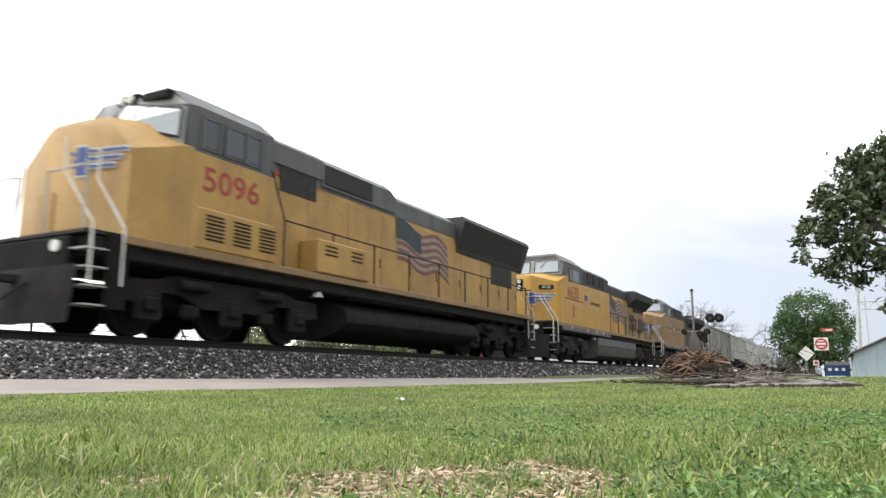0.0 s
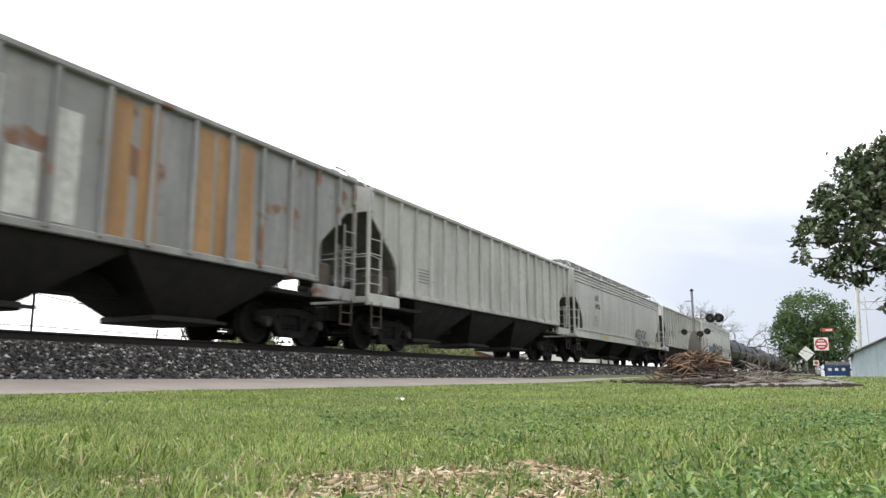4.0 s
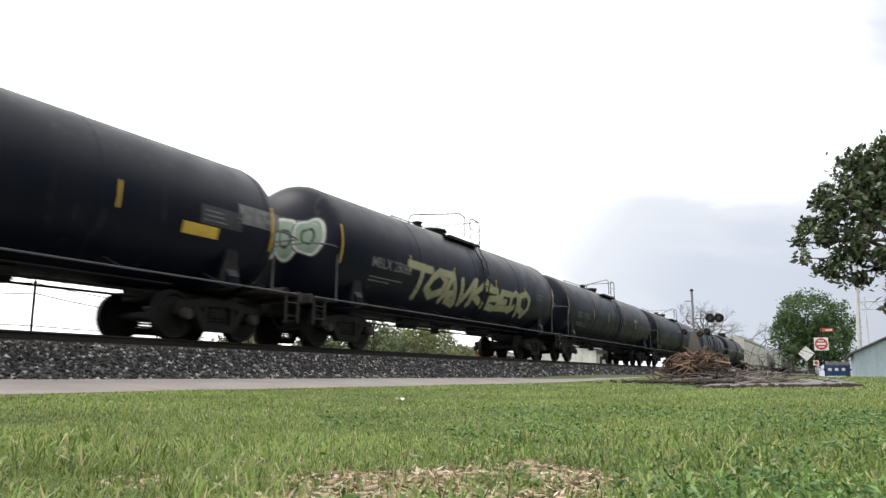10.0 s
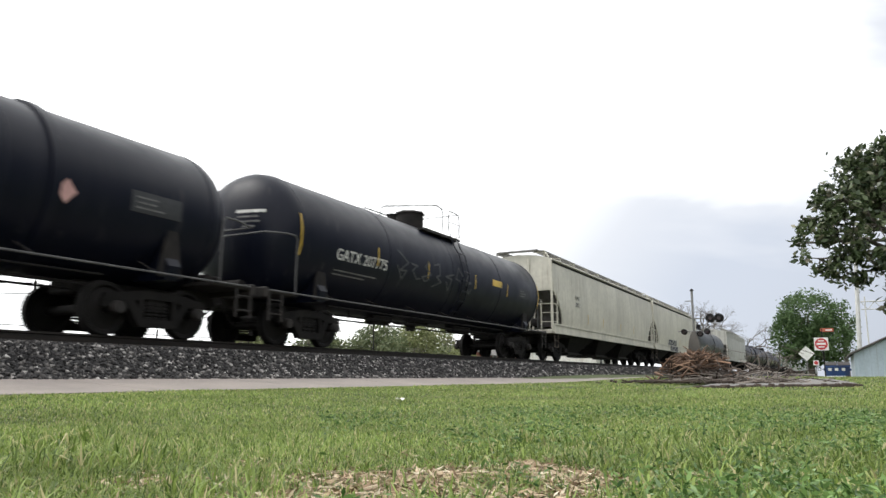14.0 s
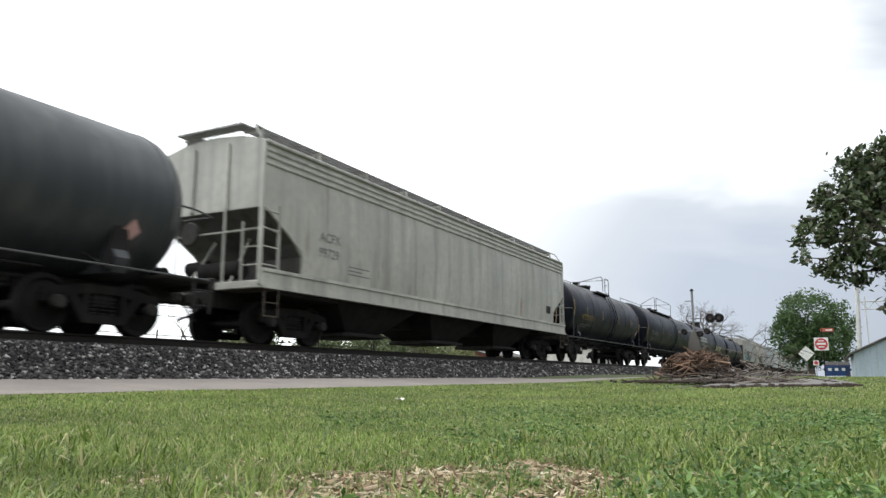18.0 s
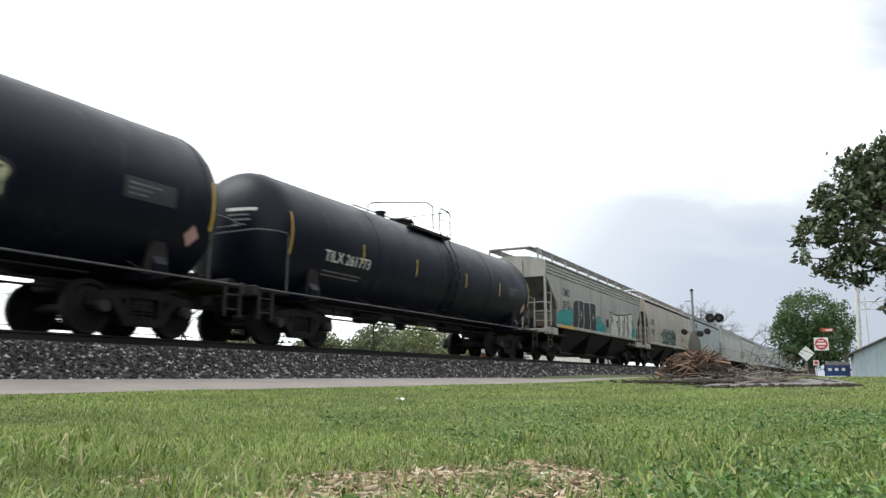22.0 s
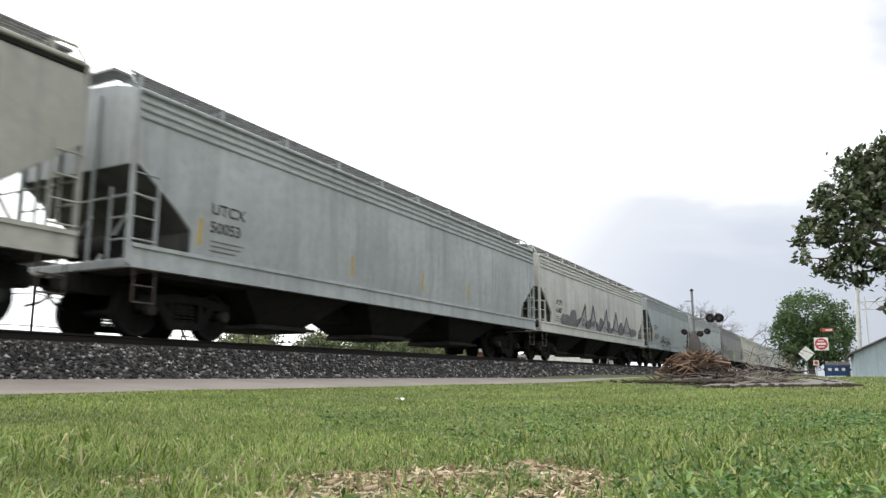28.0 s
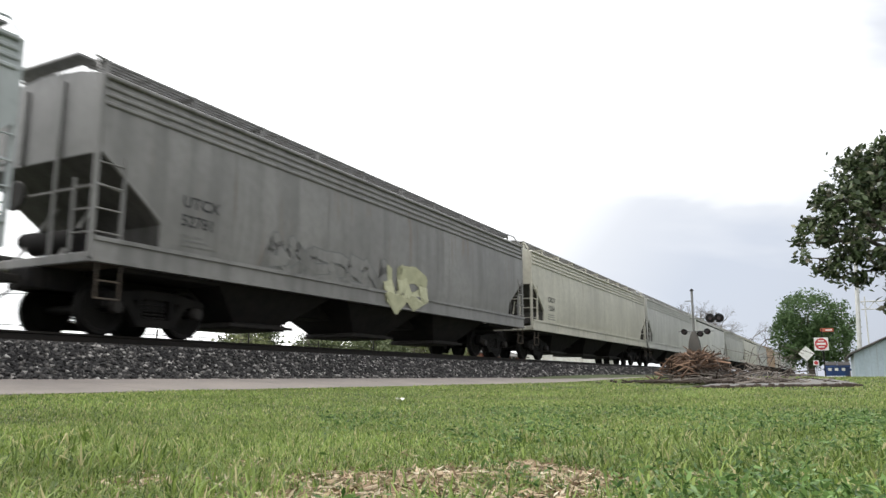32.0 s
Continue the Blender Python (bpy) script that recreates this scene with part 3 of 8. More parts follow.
def coupler(car, x, sx):
    """Knuckle coupler and hanging air hose."""
    c = part("coupler", lambda: Shape().box(0 if sx > 0 else -0.75, 0.75 if sx > 0 else 0, -0.07, 0.07, 0.80, 0.95, 0.02).box(sx * 0.5, sx * 0.78, -0.14, 0.14, 0.74, 1.0, 0.05), MAT["steel_dark"], car, "", (x, 0, 0), f"coupler{sx}")
    pts = [(sx * 0.1, -0.35, 0.82), (sx * 0.3, -0.33, 0.66), (sx * 0.48, -0.28, 0.50), (sx * 0.7, -0.22, 0.42)]
    part("air_hose", lambda: Shape().tube(pts, 0.025, 6), MAT["under"], c, key=f"hose{sx}")


def ladder(car, x, y, z0, z1, w=0.42, axis="x", mat=None, n=None, name="ladder"):
    """Two stiles with each rung its own piece."""
    mat = mat or MAT["steel_dark"]
    n = n or max(3, int((z1 - z0) / 0.36))
    dx, dy = (w, 0) if axis == "x" else (0, w)
    s = Shape()
    for k in (0, 1):
        s.box(x + dx * k - 0.022, x + dx * k + 0.022, y + dy * k - 0.022, y + dy * k + 0.022, z0, z1)
    lad = part(name, s, mat, car)
    for i in range(n):
        z = z0 + (z1 - z0) * (i + 0.5) / n
        part("rung", lambda: Shape().cyl((0, 0, 0), (dx, dy, 0), 0.016, 6), mat, lad, "", (x, y, z), f"rung{axis}{w}")
    return lad


def started(car):
    TRAIN.append((car, car.location.x))
    return car


# ---- covered hopper ----
def hopper(x0, x1, paint, label, kind="smooth", ribs=True, sill=True, bays=3, eave=4.12, walk_z=4.66, group="covered hopper cars", cut=None, foot=1.45, rib_n=15, slope_w=None, curved=False, web=False, cut_dark=True, kink=None):
    """Covered grain hopper: lofted body, sill, bays, roof walks, ladders, end cages and trucks. Side 3.1 m wide."""
    L = x1 - x0
    h = L / 2
    car = started(thing("hopper_car", ((x0 + x1) / 2, TRACK_Y, RAIL_Z), label, "freight car", group))
    p = PAINT[paint]
    walk_z = 4.47 if kind == "ribbed" else walk_z
    cut = cut or (3.5 if kind == "ribbed" else 2.9)
    slope_w = slope_w or (1.4 if kind == "ribbed" else 1.3)
    kink = kink or (2.3 if kind == "ribbed" else 1.95)
    if kind == "smooth":
        prof = [(foot, 1.50), (foot + 0.25, 1.54), (2.5, 1.58), (3.3, 1.57), (eave - 0.35, 1.545), (eave, 1.50), (eave + 0.10, 1.36), (eave + 0.22, 0.85), (eave + 0.30, 0.0)]
    else:
        prof = [(foot, 1.50), (eave - 0.02, 1.50), (eave, 1.50), (eave + 0.06, 1.42), (eave + 0.2, 0.8), (eave + 0.26, 0.0)]

    def half(z):
        for (za, wa), (zb, wb) in zip(prof, prof[1:]):
            if z <= zb:
                return wa + (wb - wa) * max(0.0, (z - za) / (zb - za))
        return 0.0

    def side(z):
        return -half(z)

    def inset(z):
        if z >= cut:
            return 0.03
        if curved:
            return 0.03 + slope_w * math.sin((cut - z) / (cut - foot) * math.pi / 2) ** 0.85
        return 0.03 + slope_w * min(1.0, (cut - z) / (cut - kink)) + 0.10 * max(0.0, kink - z)
    zs = sorted({foot, foot + 0.25, 1.9, 2.15, 2.5, 2.8, 3.1, 3.3, cut - 0.01, cut, eave - 0.35, eave, eave + 0.1, eave + 0.22, eave + 0.29})
    rings = []
    nx = 10
    for z in zs:
        w, e = max(half(z), 0.06), inset(z)
        xs = [-h + e + (L - 2 * e) * i / nx for i in range(nx + 1)]
        rings.append([(x, -w, z) for x in xs] + [(x, w, z) for x in reversed(xs)])
    part("body", Shape().loft(rings), p, car)
    # slope sheets behind the cages: grimy steel, with their shade put into the colour
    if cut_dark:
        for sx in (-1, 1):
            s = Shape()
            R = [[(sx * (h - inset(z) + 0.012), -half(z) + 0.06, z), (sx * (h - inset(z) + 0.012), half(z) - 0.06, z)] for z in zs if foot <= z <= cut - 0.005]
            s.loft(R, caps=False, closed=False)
            part("slope_sheet", s, MAT["slope"], car, "sloping end sheet, grimy and darkened as shaded", smooth=False)
    # side posts or seams
    if kind == "ribbed":
        for i in range(rib_n + 1):
            x = -h + slope_w + 0.12 + (L - 2 * slope_w - 0.24) * i / rib_n
            for sy in (-1, 1):
                part("side_post", lambda: Shape().box(-0.045, 0.045, sy * 1.495, sy * 1.60, foot - 0.02, eave - 0.03, 0.015), p, car, "", (x, 0, 0), f"post{sy}{foot}{eave}")
        for x in (-h + 0.06, -h + slope_w * 0.5, h - slope_w * 0.5, h - 0.06):
            zb = cut - (min(h - abs(x), slope_w) / slope_w) * (cut - 2.15)
            part("side_post", Shape().box(x - 0.045, x + 0.045, -1.60, -1.495, zb + 0.03, eave - 0.03, 0.015), p, car)
        for sy in (-1, 1):
            part("top_chord", Shape().box(-h + 0.03, h - 0.03, sy * 1.46, sy * 1.615, eave - 0.06, eave + 0.05, 0.02), p, car)
    else:
        for i in range(1, 6):
            x = -h + L * i / 6
            R = [[(x - 0.02, side(z) - 0.006, z), (x + 0.02, side(z) - 0.006, z)] for z in zs if foot + 0.02 <= z <= eave - 0.3]
            part("weld_seam", Shape().loft(R, caps=False, closed=False), p, car)
        if ribs:
            for k in range(3):
                z = eave - 0.50 + k * 0.15
                part("top_rib", Shape().box(-h + 0.05, h - 0.05, side(z) - 0.035, side(z) + 0.02, z, z + 0.075, 0.02), p, car)
        part("eave_rail", Shape().box(-h + 0.03, h - 0.03, side(eave) - 0.07, side(eave) + 0.05, eave - 0.03, eave + 0.05, 0.02), p, car)
        # near-black strip that paints the eave's shadow onto the side
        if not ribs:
            part("eave_groove", Shape().box(-h + 0.05, h - 0.05, side(eave - 0.1) - 0.028, side(eave) + 0.03, eave - 0.13, eave - 0.05, 0.01), MAT["under"], car, "dark strip painted as shadow under the eave")
    # side sill
    if sill:
        part("side_sill", Shape().box(-h, h, -1.585, -1.50, foot - 0.36, foot + 0.03, 0.02).box(-h, h, -1.62, -1.50, foot - 0.36, foot - 0.30).box(-h, h, -1.62, -1.50, foot - 0.02, foot + 0.05), p, car)
        part("side_sill", Shape().box(-h, h, 1.50, 1.60, foot - 0.36, foot + 0.03, 0.02), p, car)
    else:
        part("side_sill", Shape().box(-h + slope_w, h - slope_w, -1.56, -1.47, foot - 0.08, foot + 0.06, 0.02), p, car)
        for sx in (-1, 1):
            part("end_sill_box", Shape().box(sx * (h - slope_w - 0.1), sx * h, -1.55, -1.42, foot - 0.42, foot - 0.12, 0.02), p, car)
            part("equipment_box", Shape().box(sx * (h - slope_w + 0.05), sx * (h - slope_w + 0.75), -1.30, -0.85, foot - 0.12, foot + 0.45, 0.05), MAT["rustbox"], car, "rust-stained box at the hopper foot")
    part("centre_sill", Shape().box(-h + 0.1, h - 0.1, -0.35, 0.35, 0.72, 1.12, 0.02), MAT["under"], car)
    # hopper bays, in the near-black underframe colour instead of the body paint
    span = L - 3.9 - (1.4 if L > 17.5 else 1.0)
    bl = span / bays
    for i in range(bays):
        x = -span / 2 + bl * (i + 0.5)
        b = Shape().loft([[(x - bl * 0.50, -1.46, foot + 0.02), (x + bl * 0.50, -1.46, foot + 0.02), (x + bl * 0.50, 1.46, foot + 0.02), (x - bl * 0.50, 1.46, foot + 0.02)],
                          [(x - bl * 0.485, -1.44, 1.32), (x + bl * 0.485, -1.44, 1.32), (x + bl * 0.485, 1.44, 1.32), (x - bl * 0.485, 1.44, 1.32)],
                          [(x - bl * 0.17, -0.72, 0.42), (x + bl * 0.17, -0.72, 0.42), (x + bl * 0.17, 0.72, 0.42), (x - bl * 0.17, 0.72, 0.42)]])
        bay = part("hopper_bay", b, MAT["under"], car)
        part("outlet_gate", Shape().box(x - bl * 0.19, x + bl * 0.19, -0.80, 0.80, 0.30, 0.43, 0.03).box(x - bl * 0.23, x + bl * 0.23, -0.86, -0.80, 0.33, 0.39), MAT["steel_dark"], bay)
    # roof: hatch cover, walks on brackets
    part("hatch_cover", Shape().box(-h + 0.9, h - 0.9, -0.32, 0.32, eave + 0.26, eave + 0.40, 0.05), p, car)
    wy = 0.62 if kind == "smooth" else 0.36
    for sy in (-1, 1):
        bay_n = int(L / 0.5)
        xs = [-h + 0.25 + (L - 0.5) * (i // 2 + (0.1 if i % 2 else 0.0)) / bay_n for i in range(2 * bay_n)] + [h - 0.25]
        ys = sorted(sy * (wy + 0.5 * (j // 2 + (0.45 if j % 2 else 0.0)) / 4.45) for j in range(10))
        wk = lattice(Shape(), xs, ys, walk_z - 0.035, walk_z, lambda i, j: i % 2 == 0 or j % 2 == 0)
        w_ = part("roof_walk", wk, MAT["grate"], car, "grey steel grating walkway")
        nb = 9
        for i in range(nb + 1):
            x = -h + 0.35 + (L - 0.7) * i / nb
            part("bracket", lambda: Shape().box(-0.03, 0.03, sy * (wy + 0.46), sy * (wy + 0.51), eave + 0.05, walk_z + 0.01).box(-0.025, 0.025, sy * wy, sy * (wy + 0.51), walk_z - 0.075, walk_z - 0.03), p if sy < 0 else MAT["grate"], w_, "", (x, 0, 0), f"bracket{sy}{eave}{walk_z}{paint}{kind}")
    for sx in (-1, 1):
        part("end_walk", Shape().box(sx * (h - 0.25), sx * (h + 0.12), -0.95, 0.95, walk_z - 0.04, walk_z, 0.0), MAT["grate"], car)
        e = -0.03 if sx < 0 else 0.03
        part("end_grab", Shape().tube([(sx * (h - 0.3), -1.1, walk_z), (sx * (h - 0.02), -1.22, walk_z - 0.05), (sx * (h + 0.02), -1.42, walk_z - 0.35), (sx * h, -1.46, eave - 0.3)], 0.022), p, car)
        # corner posts, cage, platform
        for sy in (-1, 1):
            part("corner_post", Shape().box(sx * h - 0.04, sx * h + 0.04, sy * 1.47, sy * 1.56, foot - 0.3, eave + 0.02, 0.012), p, car)
        for yy in (-0.5, 0.5):
            part("end_stiffener", Shape().box(sx * (h - 0.03), sx * (h + 0.03), yy - 0.04, yy + 0.04, cut + 0.02, eave + 0.08, 0.01), p, car)
        part("end_post", Shape().box(sx * h - 0.025, sx * h + 0.025, -0.53, -0.48, foot - 0.25, cut + 0.1, 0.008), p, car)
        part("end_platform", Shape().box(sx * (h - 0.75), sx * h, -1.5, 1.5, foot - 0.36, foot - 0.30, 0.015), MAT["rustbox"], car, "rust-stained end platform")
        part("end_beam", Shape().box(sx * (h - 0.08), sx * (h + 0.02), -1.52, 1.52, foot - 0.36, foot - 0.20, 0.015), p, car)
        part("handrail", Shape().tube([(sx * h, -1.5, 2.32), (sx * h, 1.5, 2.32)], 0.018).tube([(sx * h, -1.5, 2.38), (sx * (h - 0.5), -1.54, 2.30), (sx * (h - 0.5), -1.54, foot - 0.1)], 0.018), p, car)
        # end ladder beside the corner post
        lad = part("end_ladder", Shape().box(sx * (h + 0.02) - 0.018, sx * (h + 0.02) + 0.018, -1.06, -1.02, foot - 0.2, foot + 1.05), p, car)
        for i in range(3):
            part("rung", lambda: Shape().cyl((0, -1.5, 0), (0, -1.04, 0), 0.014, 6), p, lad, "", (sx * (h + 0.02), 0, foot + 0.12 + 0.38 * i), "end_rung")
        # slanting edge flange of the end opening
        for sy in (-1, 1):
            part("cut_flange", Shape().tube([(sx * (h - inset(z)), sy * (half(z) - 0.01), z) for z in (cut, (cut + kink) / 2, kink, foot)], 0.022, 5), p, car)
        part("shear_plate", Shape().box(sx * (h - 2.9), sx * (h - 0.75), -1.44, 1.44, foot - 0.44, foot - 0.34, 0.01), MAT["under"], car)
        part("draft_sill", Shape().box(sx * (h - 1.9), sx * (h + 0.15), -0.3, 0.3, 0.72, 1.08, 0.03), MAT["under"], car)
        for k in (-1, 1):
            part("slope_brace", Shape().tube([(sx * (h - 0.1), k * 0.6, foot - 0.25), (sx * (h - slope_w * 0.6), k * 0.5, 2.3)], 0.03), p if sill else MAT["rustbox"], car)
        sl = part("side_ladder", Shape().box(sx * (h - 0.50) - 0.018, sx * (h - 0.50) + 0.018, -1.60, -1.565, foot - 0.05, foot + 1.42), p, car)
        for i in range(4):
            part("rung", lambda: Shape().cyl((0, -1.585, 0), (0.50, -1.585, 0), 0.014, 6), p, sl, "", (-h if sx < 0 else h - 0.50, 0, foot + 0.12 + 0.38 * i), "side_rung")
        st = Shape().tube([(sx * (h - 0.12), -1.56, foot - 0.34), (sx * (h - 0.12), -1.56, 0.52), (sx * (h - 0.56), -1.56, 0.52), (sx * (h - 0.56), -1.56, foot - 0.34)], 0.016)
        st.tube([(sx * (h - 0.12), -1.56, 0.80), (sx * (h - 0.56), -1.56, 0.80)], 0.014)
        part("sill_step", st, MAT["rustbox"], car)
        coupler(car, sx * (h + 0.15), sx)
        freight_truck(car, sx * (h - TRUCK_IN))
    # added dark plates stand in for the shaded underside of the slope sheets
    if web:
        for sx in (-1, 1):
            part("end_web", Shape().prism([(sx * (h - inset(z)), z) for z in (foot - 0.0, 2.15, 2.8, cut)] + [(sx * (h - 0.25), cut), (sx * (h - 0.25), foot - 0.3), (sx * (h - inset(foot)), foot - 0.3)], 1, -0.04, 0.04), MAT["under"], car, "added dark web plate for the shaded car end")
        part("end_bulkhead", Shape().box(h - 0.62, h - 0.58, -1.35, 1.35, foot - 0.3, cut - 0.2), MAT["under"], car, "added dark cross plate for the shaded car end")
    # brake gear on the leading end
    part("brake_wheel", Shape().lathe_x([(-h - 0.08, 0.24), (-h - 0.05, 0.27), (-h - 0.02, 0.24)], 20, 0.45, 2.35), MAT["steel_dark"], car)
    part("air_reservoir", Shape().cyl((-h + 0.35, -0.75, 1.55), (-h + 0.35, 0.4, 1.55), 0.2, 16), MAT["under"], car)
    part("brake_cylinder", Shape().cyl((-h + 0.6, 0.5, 1.7), (-h + 0.6, 1.1, 1.7), 0.16, 14), MAT["under"], car)
    return car, side, h


# ---- tank car ----
def tank_car(x0, x1, label, paint="tank_black", marks="yellow", rad=1.45, zc=None, dome="low", group="tank cars", bands=(), long_platform=None, head_art=None):
    """Tank car: turned shell with dished heads, saddles, manway, platform and railings, end platforms and trucks."""
    L = x1 - x0
    h = L / 2
    car = started(thing("tank_car", ((x0 + x1) / 2, TRACK_Y, RAIL_Z), label, "tank car", group))
    p = MAT[paint]
    zc = 0.92 + rad
    e = h - 0.25
    hd = 0.85
    prof = [(-e + hd * (1 - math.cos(math.pi / 2 * i / 9)), max(0.02, rad * math.sin(math.pi / 2 * i / 9))) for i in range(10)]
    prof += [(x, rad) for x in (-e * 0.6, -e * 0.2, e * 0.2, e * 0.6)] + [(-a, r) for a, r in reversed(prof)]
    part("tank_shell", Shape().lathe_x(prof, 56, 0, zc), p, car)

    def side(z):
        return -math.sqrt(max(rad * rad - (z - zc) ** 2, 0.01))
    for x in (-e + hd + 0.05, -e * 0.45, 0.0, e * 0.45, e - hd - 0.05):
        part("weld_ring", Shape().lathe_x([(x - 0.03, rad), (x - 0.02, rad + 0.008), (x + 0.02, rad + 0.008), (x + 0.03, rad)], 48, 0, zc), p, car)
    for x in bands:
        part("girth_band", Shape().lathe_x([(x - 0.09, rad), (x - 0.08, rad + 0.05), (x + 0.08, rad + 0.05), (x + 0.09, rad)], 48, 0, zc), p, car)
    # underframe
    for sx in (-1, 1):
        part("stub_sill", Shape().box(sx * (h - 3.2), sx * (h + 0.1), -0.32, 0.32, 0.72, 1.15, 0.03), MAT["under"], car)
        part("saddle", Shape().prism([(-1.35, 1.0), (1.35, 1.0), (1.42, 1.25), (1.15, 1.72), (-1.15, 1.72), (-1.42, 1.25)], 0, sx * (h - 2.0) - 0.14, sx * (h - 2.0) + 0.14), p, car)
        part("saddle_brace", Shape().prism([(sx * (h - 2.3), 1.05), (sx * (h - 1.75), 1.05), (sx * (h - 1.9), 1.95), (sx * (h - 2.1), 1.95)], 1, -1.34, -1.28), MAT["under"], car)
        part("end_platform", Shape().box(sx * (h - 1.05), sx * h, -1.45, 1.45, 1.02, 1.10, 0.015), MAT["steel_dark"], car)
        part("end_beam", Shape().box(sx * h - 0.06, sx * h + 0.06, -1.48, 1.48, 0.92, 1.14, 0.02), MAT["steel_dark"], car)
        part("end_rail", Shape().tube([(sx * (h - 0.02), -1.36, 2.32), (sx * (h - 0.02), 1.36, 2.32)], 0.016).tube([(sx * (h - 0.02), 0.9, 1.1), (sx * (h - 0.02), 0.9, 2.32)], 0.016), MAT["tankrail"], car)
        part("side_grab", Shape().tube([(sx * (h - 0.02), -1.36, 2.32), (sx * (h - 0.55), -1.47, 2.36), (sx * (h - 0.86), -1.48, 2.36), (sx * (h - 0.93), -1.48, 2.28), (sx * (h - 0.93), -1.46, 1.06)], 0.020), MAT["tankrail"], car, "thin steel handrail loop round the platform")
        part("brake_gear", Shape().box(sx * (h - 0.5), sx * (h - 0.2), 0.25, 0.6, 1.08, 1.5, 0.04).cyl((sx * (h - 0.3), -0.5, 1.25), (sx * (h - 0.3), 0.1, 1.25), 0.13, 12), MAT["under"], car)
        ladder(car, sx * (h - 0.08) - (0 if sx < 0 else 0.4), -1.47, 0.45, 1.02, 0.4, "x", MAT["steel_dark"], 2, "step")
        coupler(car, sx * (h + 0.12), sx)
        freight_truck(car, sx * (h - 2.0))
    part("running_rail", Shape().tube([(-h + 0.1, -1.47, 1.08), (h - 0.1, -1.47, 1.08)], 0.02, 6), MAT["tankrail"], car, "thin steel safety rail along the tank foot")
    for i in range(7):
        x = -h + 2.4 + (L - 4.8) * i / 6
        part("rail_bracket", lambda: Shape().cyl((0, -1.46, 1.16), (0, -0.9, 1.42), 0.016, 6), MAT["steel_dark"], car, "", (x, 0, -0.08), "tank_bracket")
    # brake rigging and outlet below
    part("bottom_outlet", Shape().lathe_x([(-0.25, 0.16), (0.25, 0.16)], 16, 0, 1.02).cyl((0, 0, 1.3), (0, 0, 0.72), 0.15, 14).box(-0.5, 0.5, -0.4, 0.4, 0.92, 1.22, 0.05), MAT["under"], car)
    part("brake_pipe", Shape().tube([(-h + 2.9, -0.55, 0.86), (h - 2.9, -0.55, 0.86)], 0.03).tube([(-h + 2.9, -0.25, 0.78), (h - 2.9, -0.25, 0.78)], 0.022).tube([(-h + 3.0, -0.8, 1.02), (h - 3.0, -0.8, 1.02)], 0.02), MAT["under"], car)
    part("air_reservoir", Shape().cyl((2.1, -0.3, 0.95), (3.3, -0.3, 0.95), 0.2, 16), MAT["under"], car)
    part("brake_cylinder", Shape().cyl((-2.6, -0.35, 0.95), (-1.9, -0.35, 0.95), 0.16, 14).box(-2.9, -2.5, -0.5, -0.2, 0.75, 1.1, 0.03), MAT["under"], car)
    for x in (-4.2, -1.2, 1.4, 4.1):
        part("pipe_hanger", lambda: Shape().cyl((0, -0.55, 0.80), (0, -0.55, 1.32), 0.025, 6), MAT["under"], car, "", (x, 0, 0), "hanger")
    # manway and fittings on top
    zt = zc + rad
    dx = -0.6 if long_platform else -0.1
    if dome == "tall":
        d = part("manway", Shape().cyl((dx, 0, zt - 0.1), (dx, 0, zt + 0.46), 0.44, 24).cyl((dx, 0, zt + 0.46), (dx, 0, zt + 0.53), 0.50, 24, 0.42), MAT["under"], car, "black round valve housing")
    else:
        d = part("manway", Shape().cyl((dx, 0, zt - 0.1), (dx, 0, zt + 0.12), 0.42, 24).cyl((dx, 0, zt + 0.12), (dx, 0, zt + 0.19), 0.48, 24, 0.40), MAT["under"], car, "black round manway")
    for k in range(8):
        a = k * math.pi / 4
        part("lid_bolt", lambda: Shape().cyl((0, 0, 0), (0, 0, 0.1), 0.03, 6), MAT["under"], d, "", (dx + 0.44 * math.cos(a), 0.44 * math.sin(a), zt + (0.44 if dome == "tall" else 0.10)), "lidbolt")
    part("relief_valve", Shape().cyl((-1.2, 0, zt - 0.1), (-1.2, 0, zt + 0.22), 0.14, 14).cyl((-1.2, 0, zt + 0.22), (-1.2, 0, zt + 0.26), 0.18, 14), MAT["under"], car)
    px0, px1 = long_platform or (-1.1, 1.3)
    for sy in (-1, 1):
        part("platform", Shape().box(px0, px1, sy * 0.62, sy * 1.10, zt - 0.27, zt - 0.245).box(px0, px1, sy * 1.09, sy * 1.12, zt - 0.31, zt - 0.23), MAT["steel_dark"], car)
    for x in (px0 + 0.2, (px0 + px1) / 2, px1 - 0.2):
        part("platform_strut", Shape().box(x - 0.03, x + 0.03, -1.08, 1.08, zt - 0.34, zt - 0.27), MAT["steel_dark"], car)
    top = zt + (0.70 if long_platform else 0.62)
    yr = -1.08
    R = part("railing", Shape().tube([(px0 - 1.9, yr + 0.35, zt - 0.2), (px0 - 1.95, yr + 0.3, zt + 0.0), (px0 - 1.9, yr + 0.2, zt + 0.06), (-0.25 if not long_platform else px0 + 0.6, yr, top), (0.1 if not long_platform else px0 + 0.9, yr, top - 0.05), (0.15 if not long_platform else px0 + 0.95, yr, zt - 0.14)], 0.02), MAT["tankrail"], car, "thin grey tubular railing")
    b0 = 0.55 if not long_platform else px0 + 1.4
    part("rail_loop", Shape().tube([(b0, yr, zt - 0.14), (b0, yr, top - 0.05), (b0 + 0.12, yr, top), (px1 - 0.1, yr, top - 0.02), (px1, yr, top - 0.1), (px1, yr, zt - 0.2)], 0.02).tube([(b0, yr, zt + 0.25), (px1, yr, zt + 0.25)], 0.012), MAT["tankrail"], R)
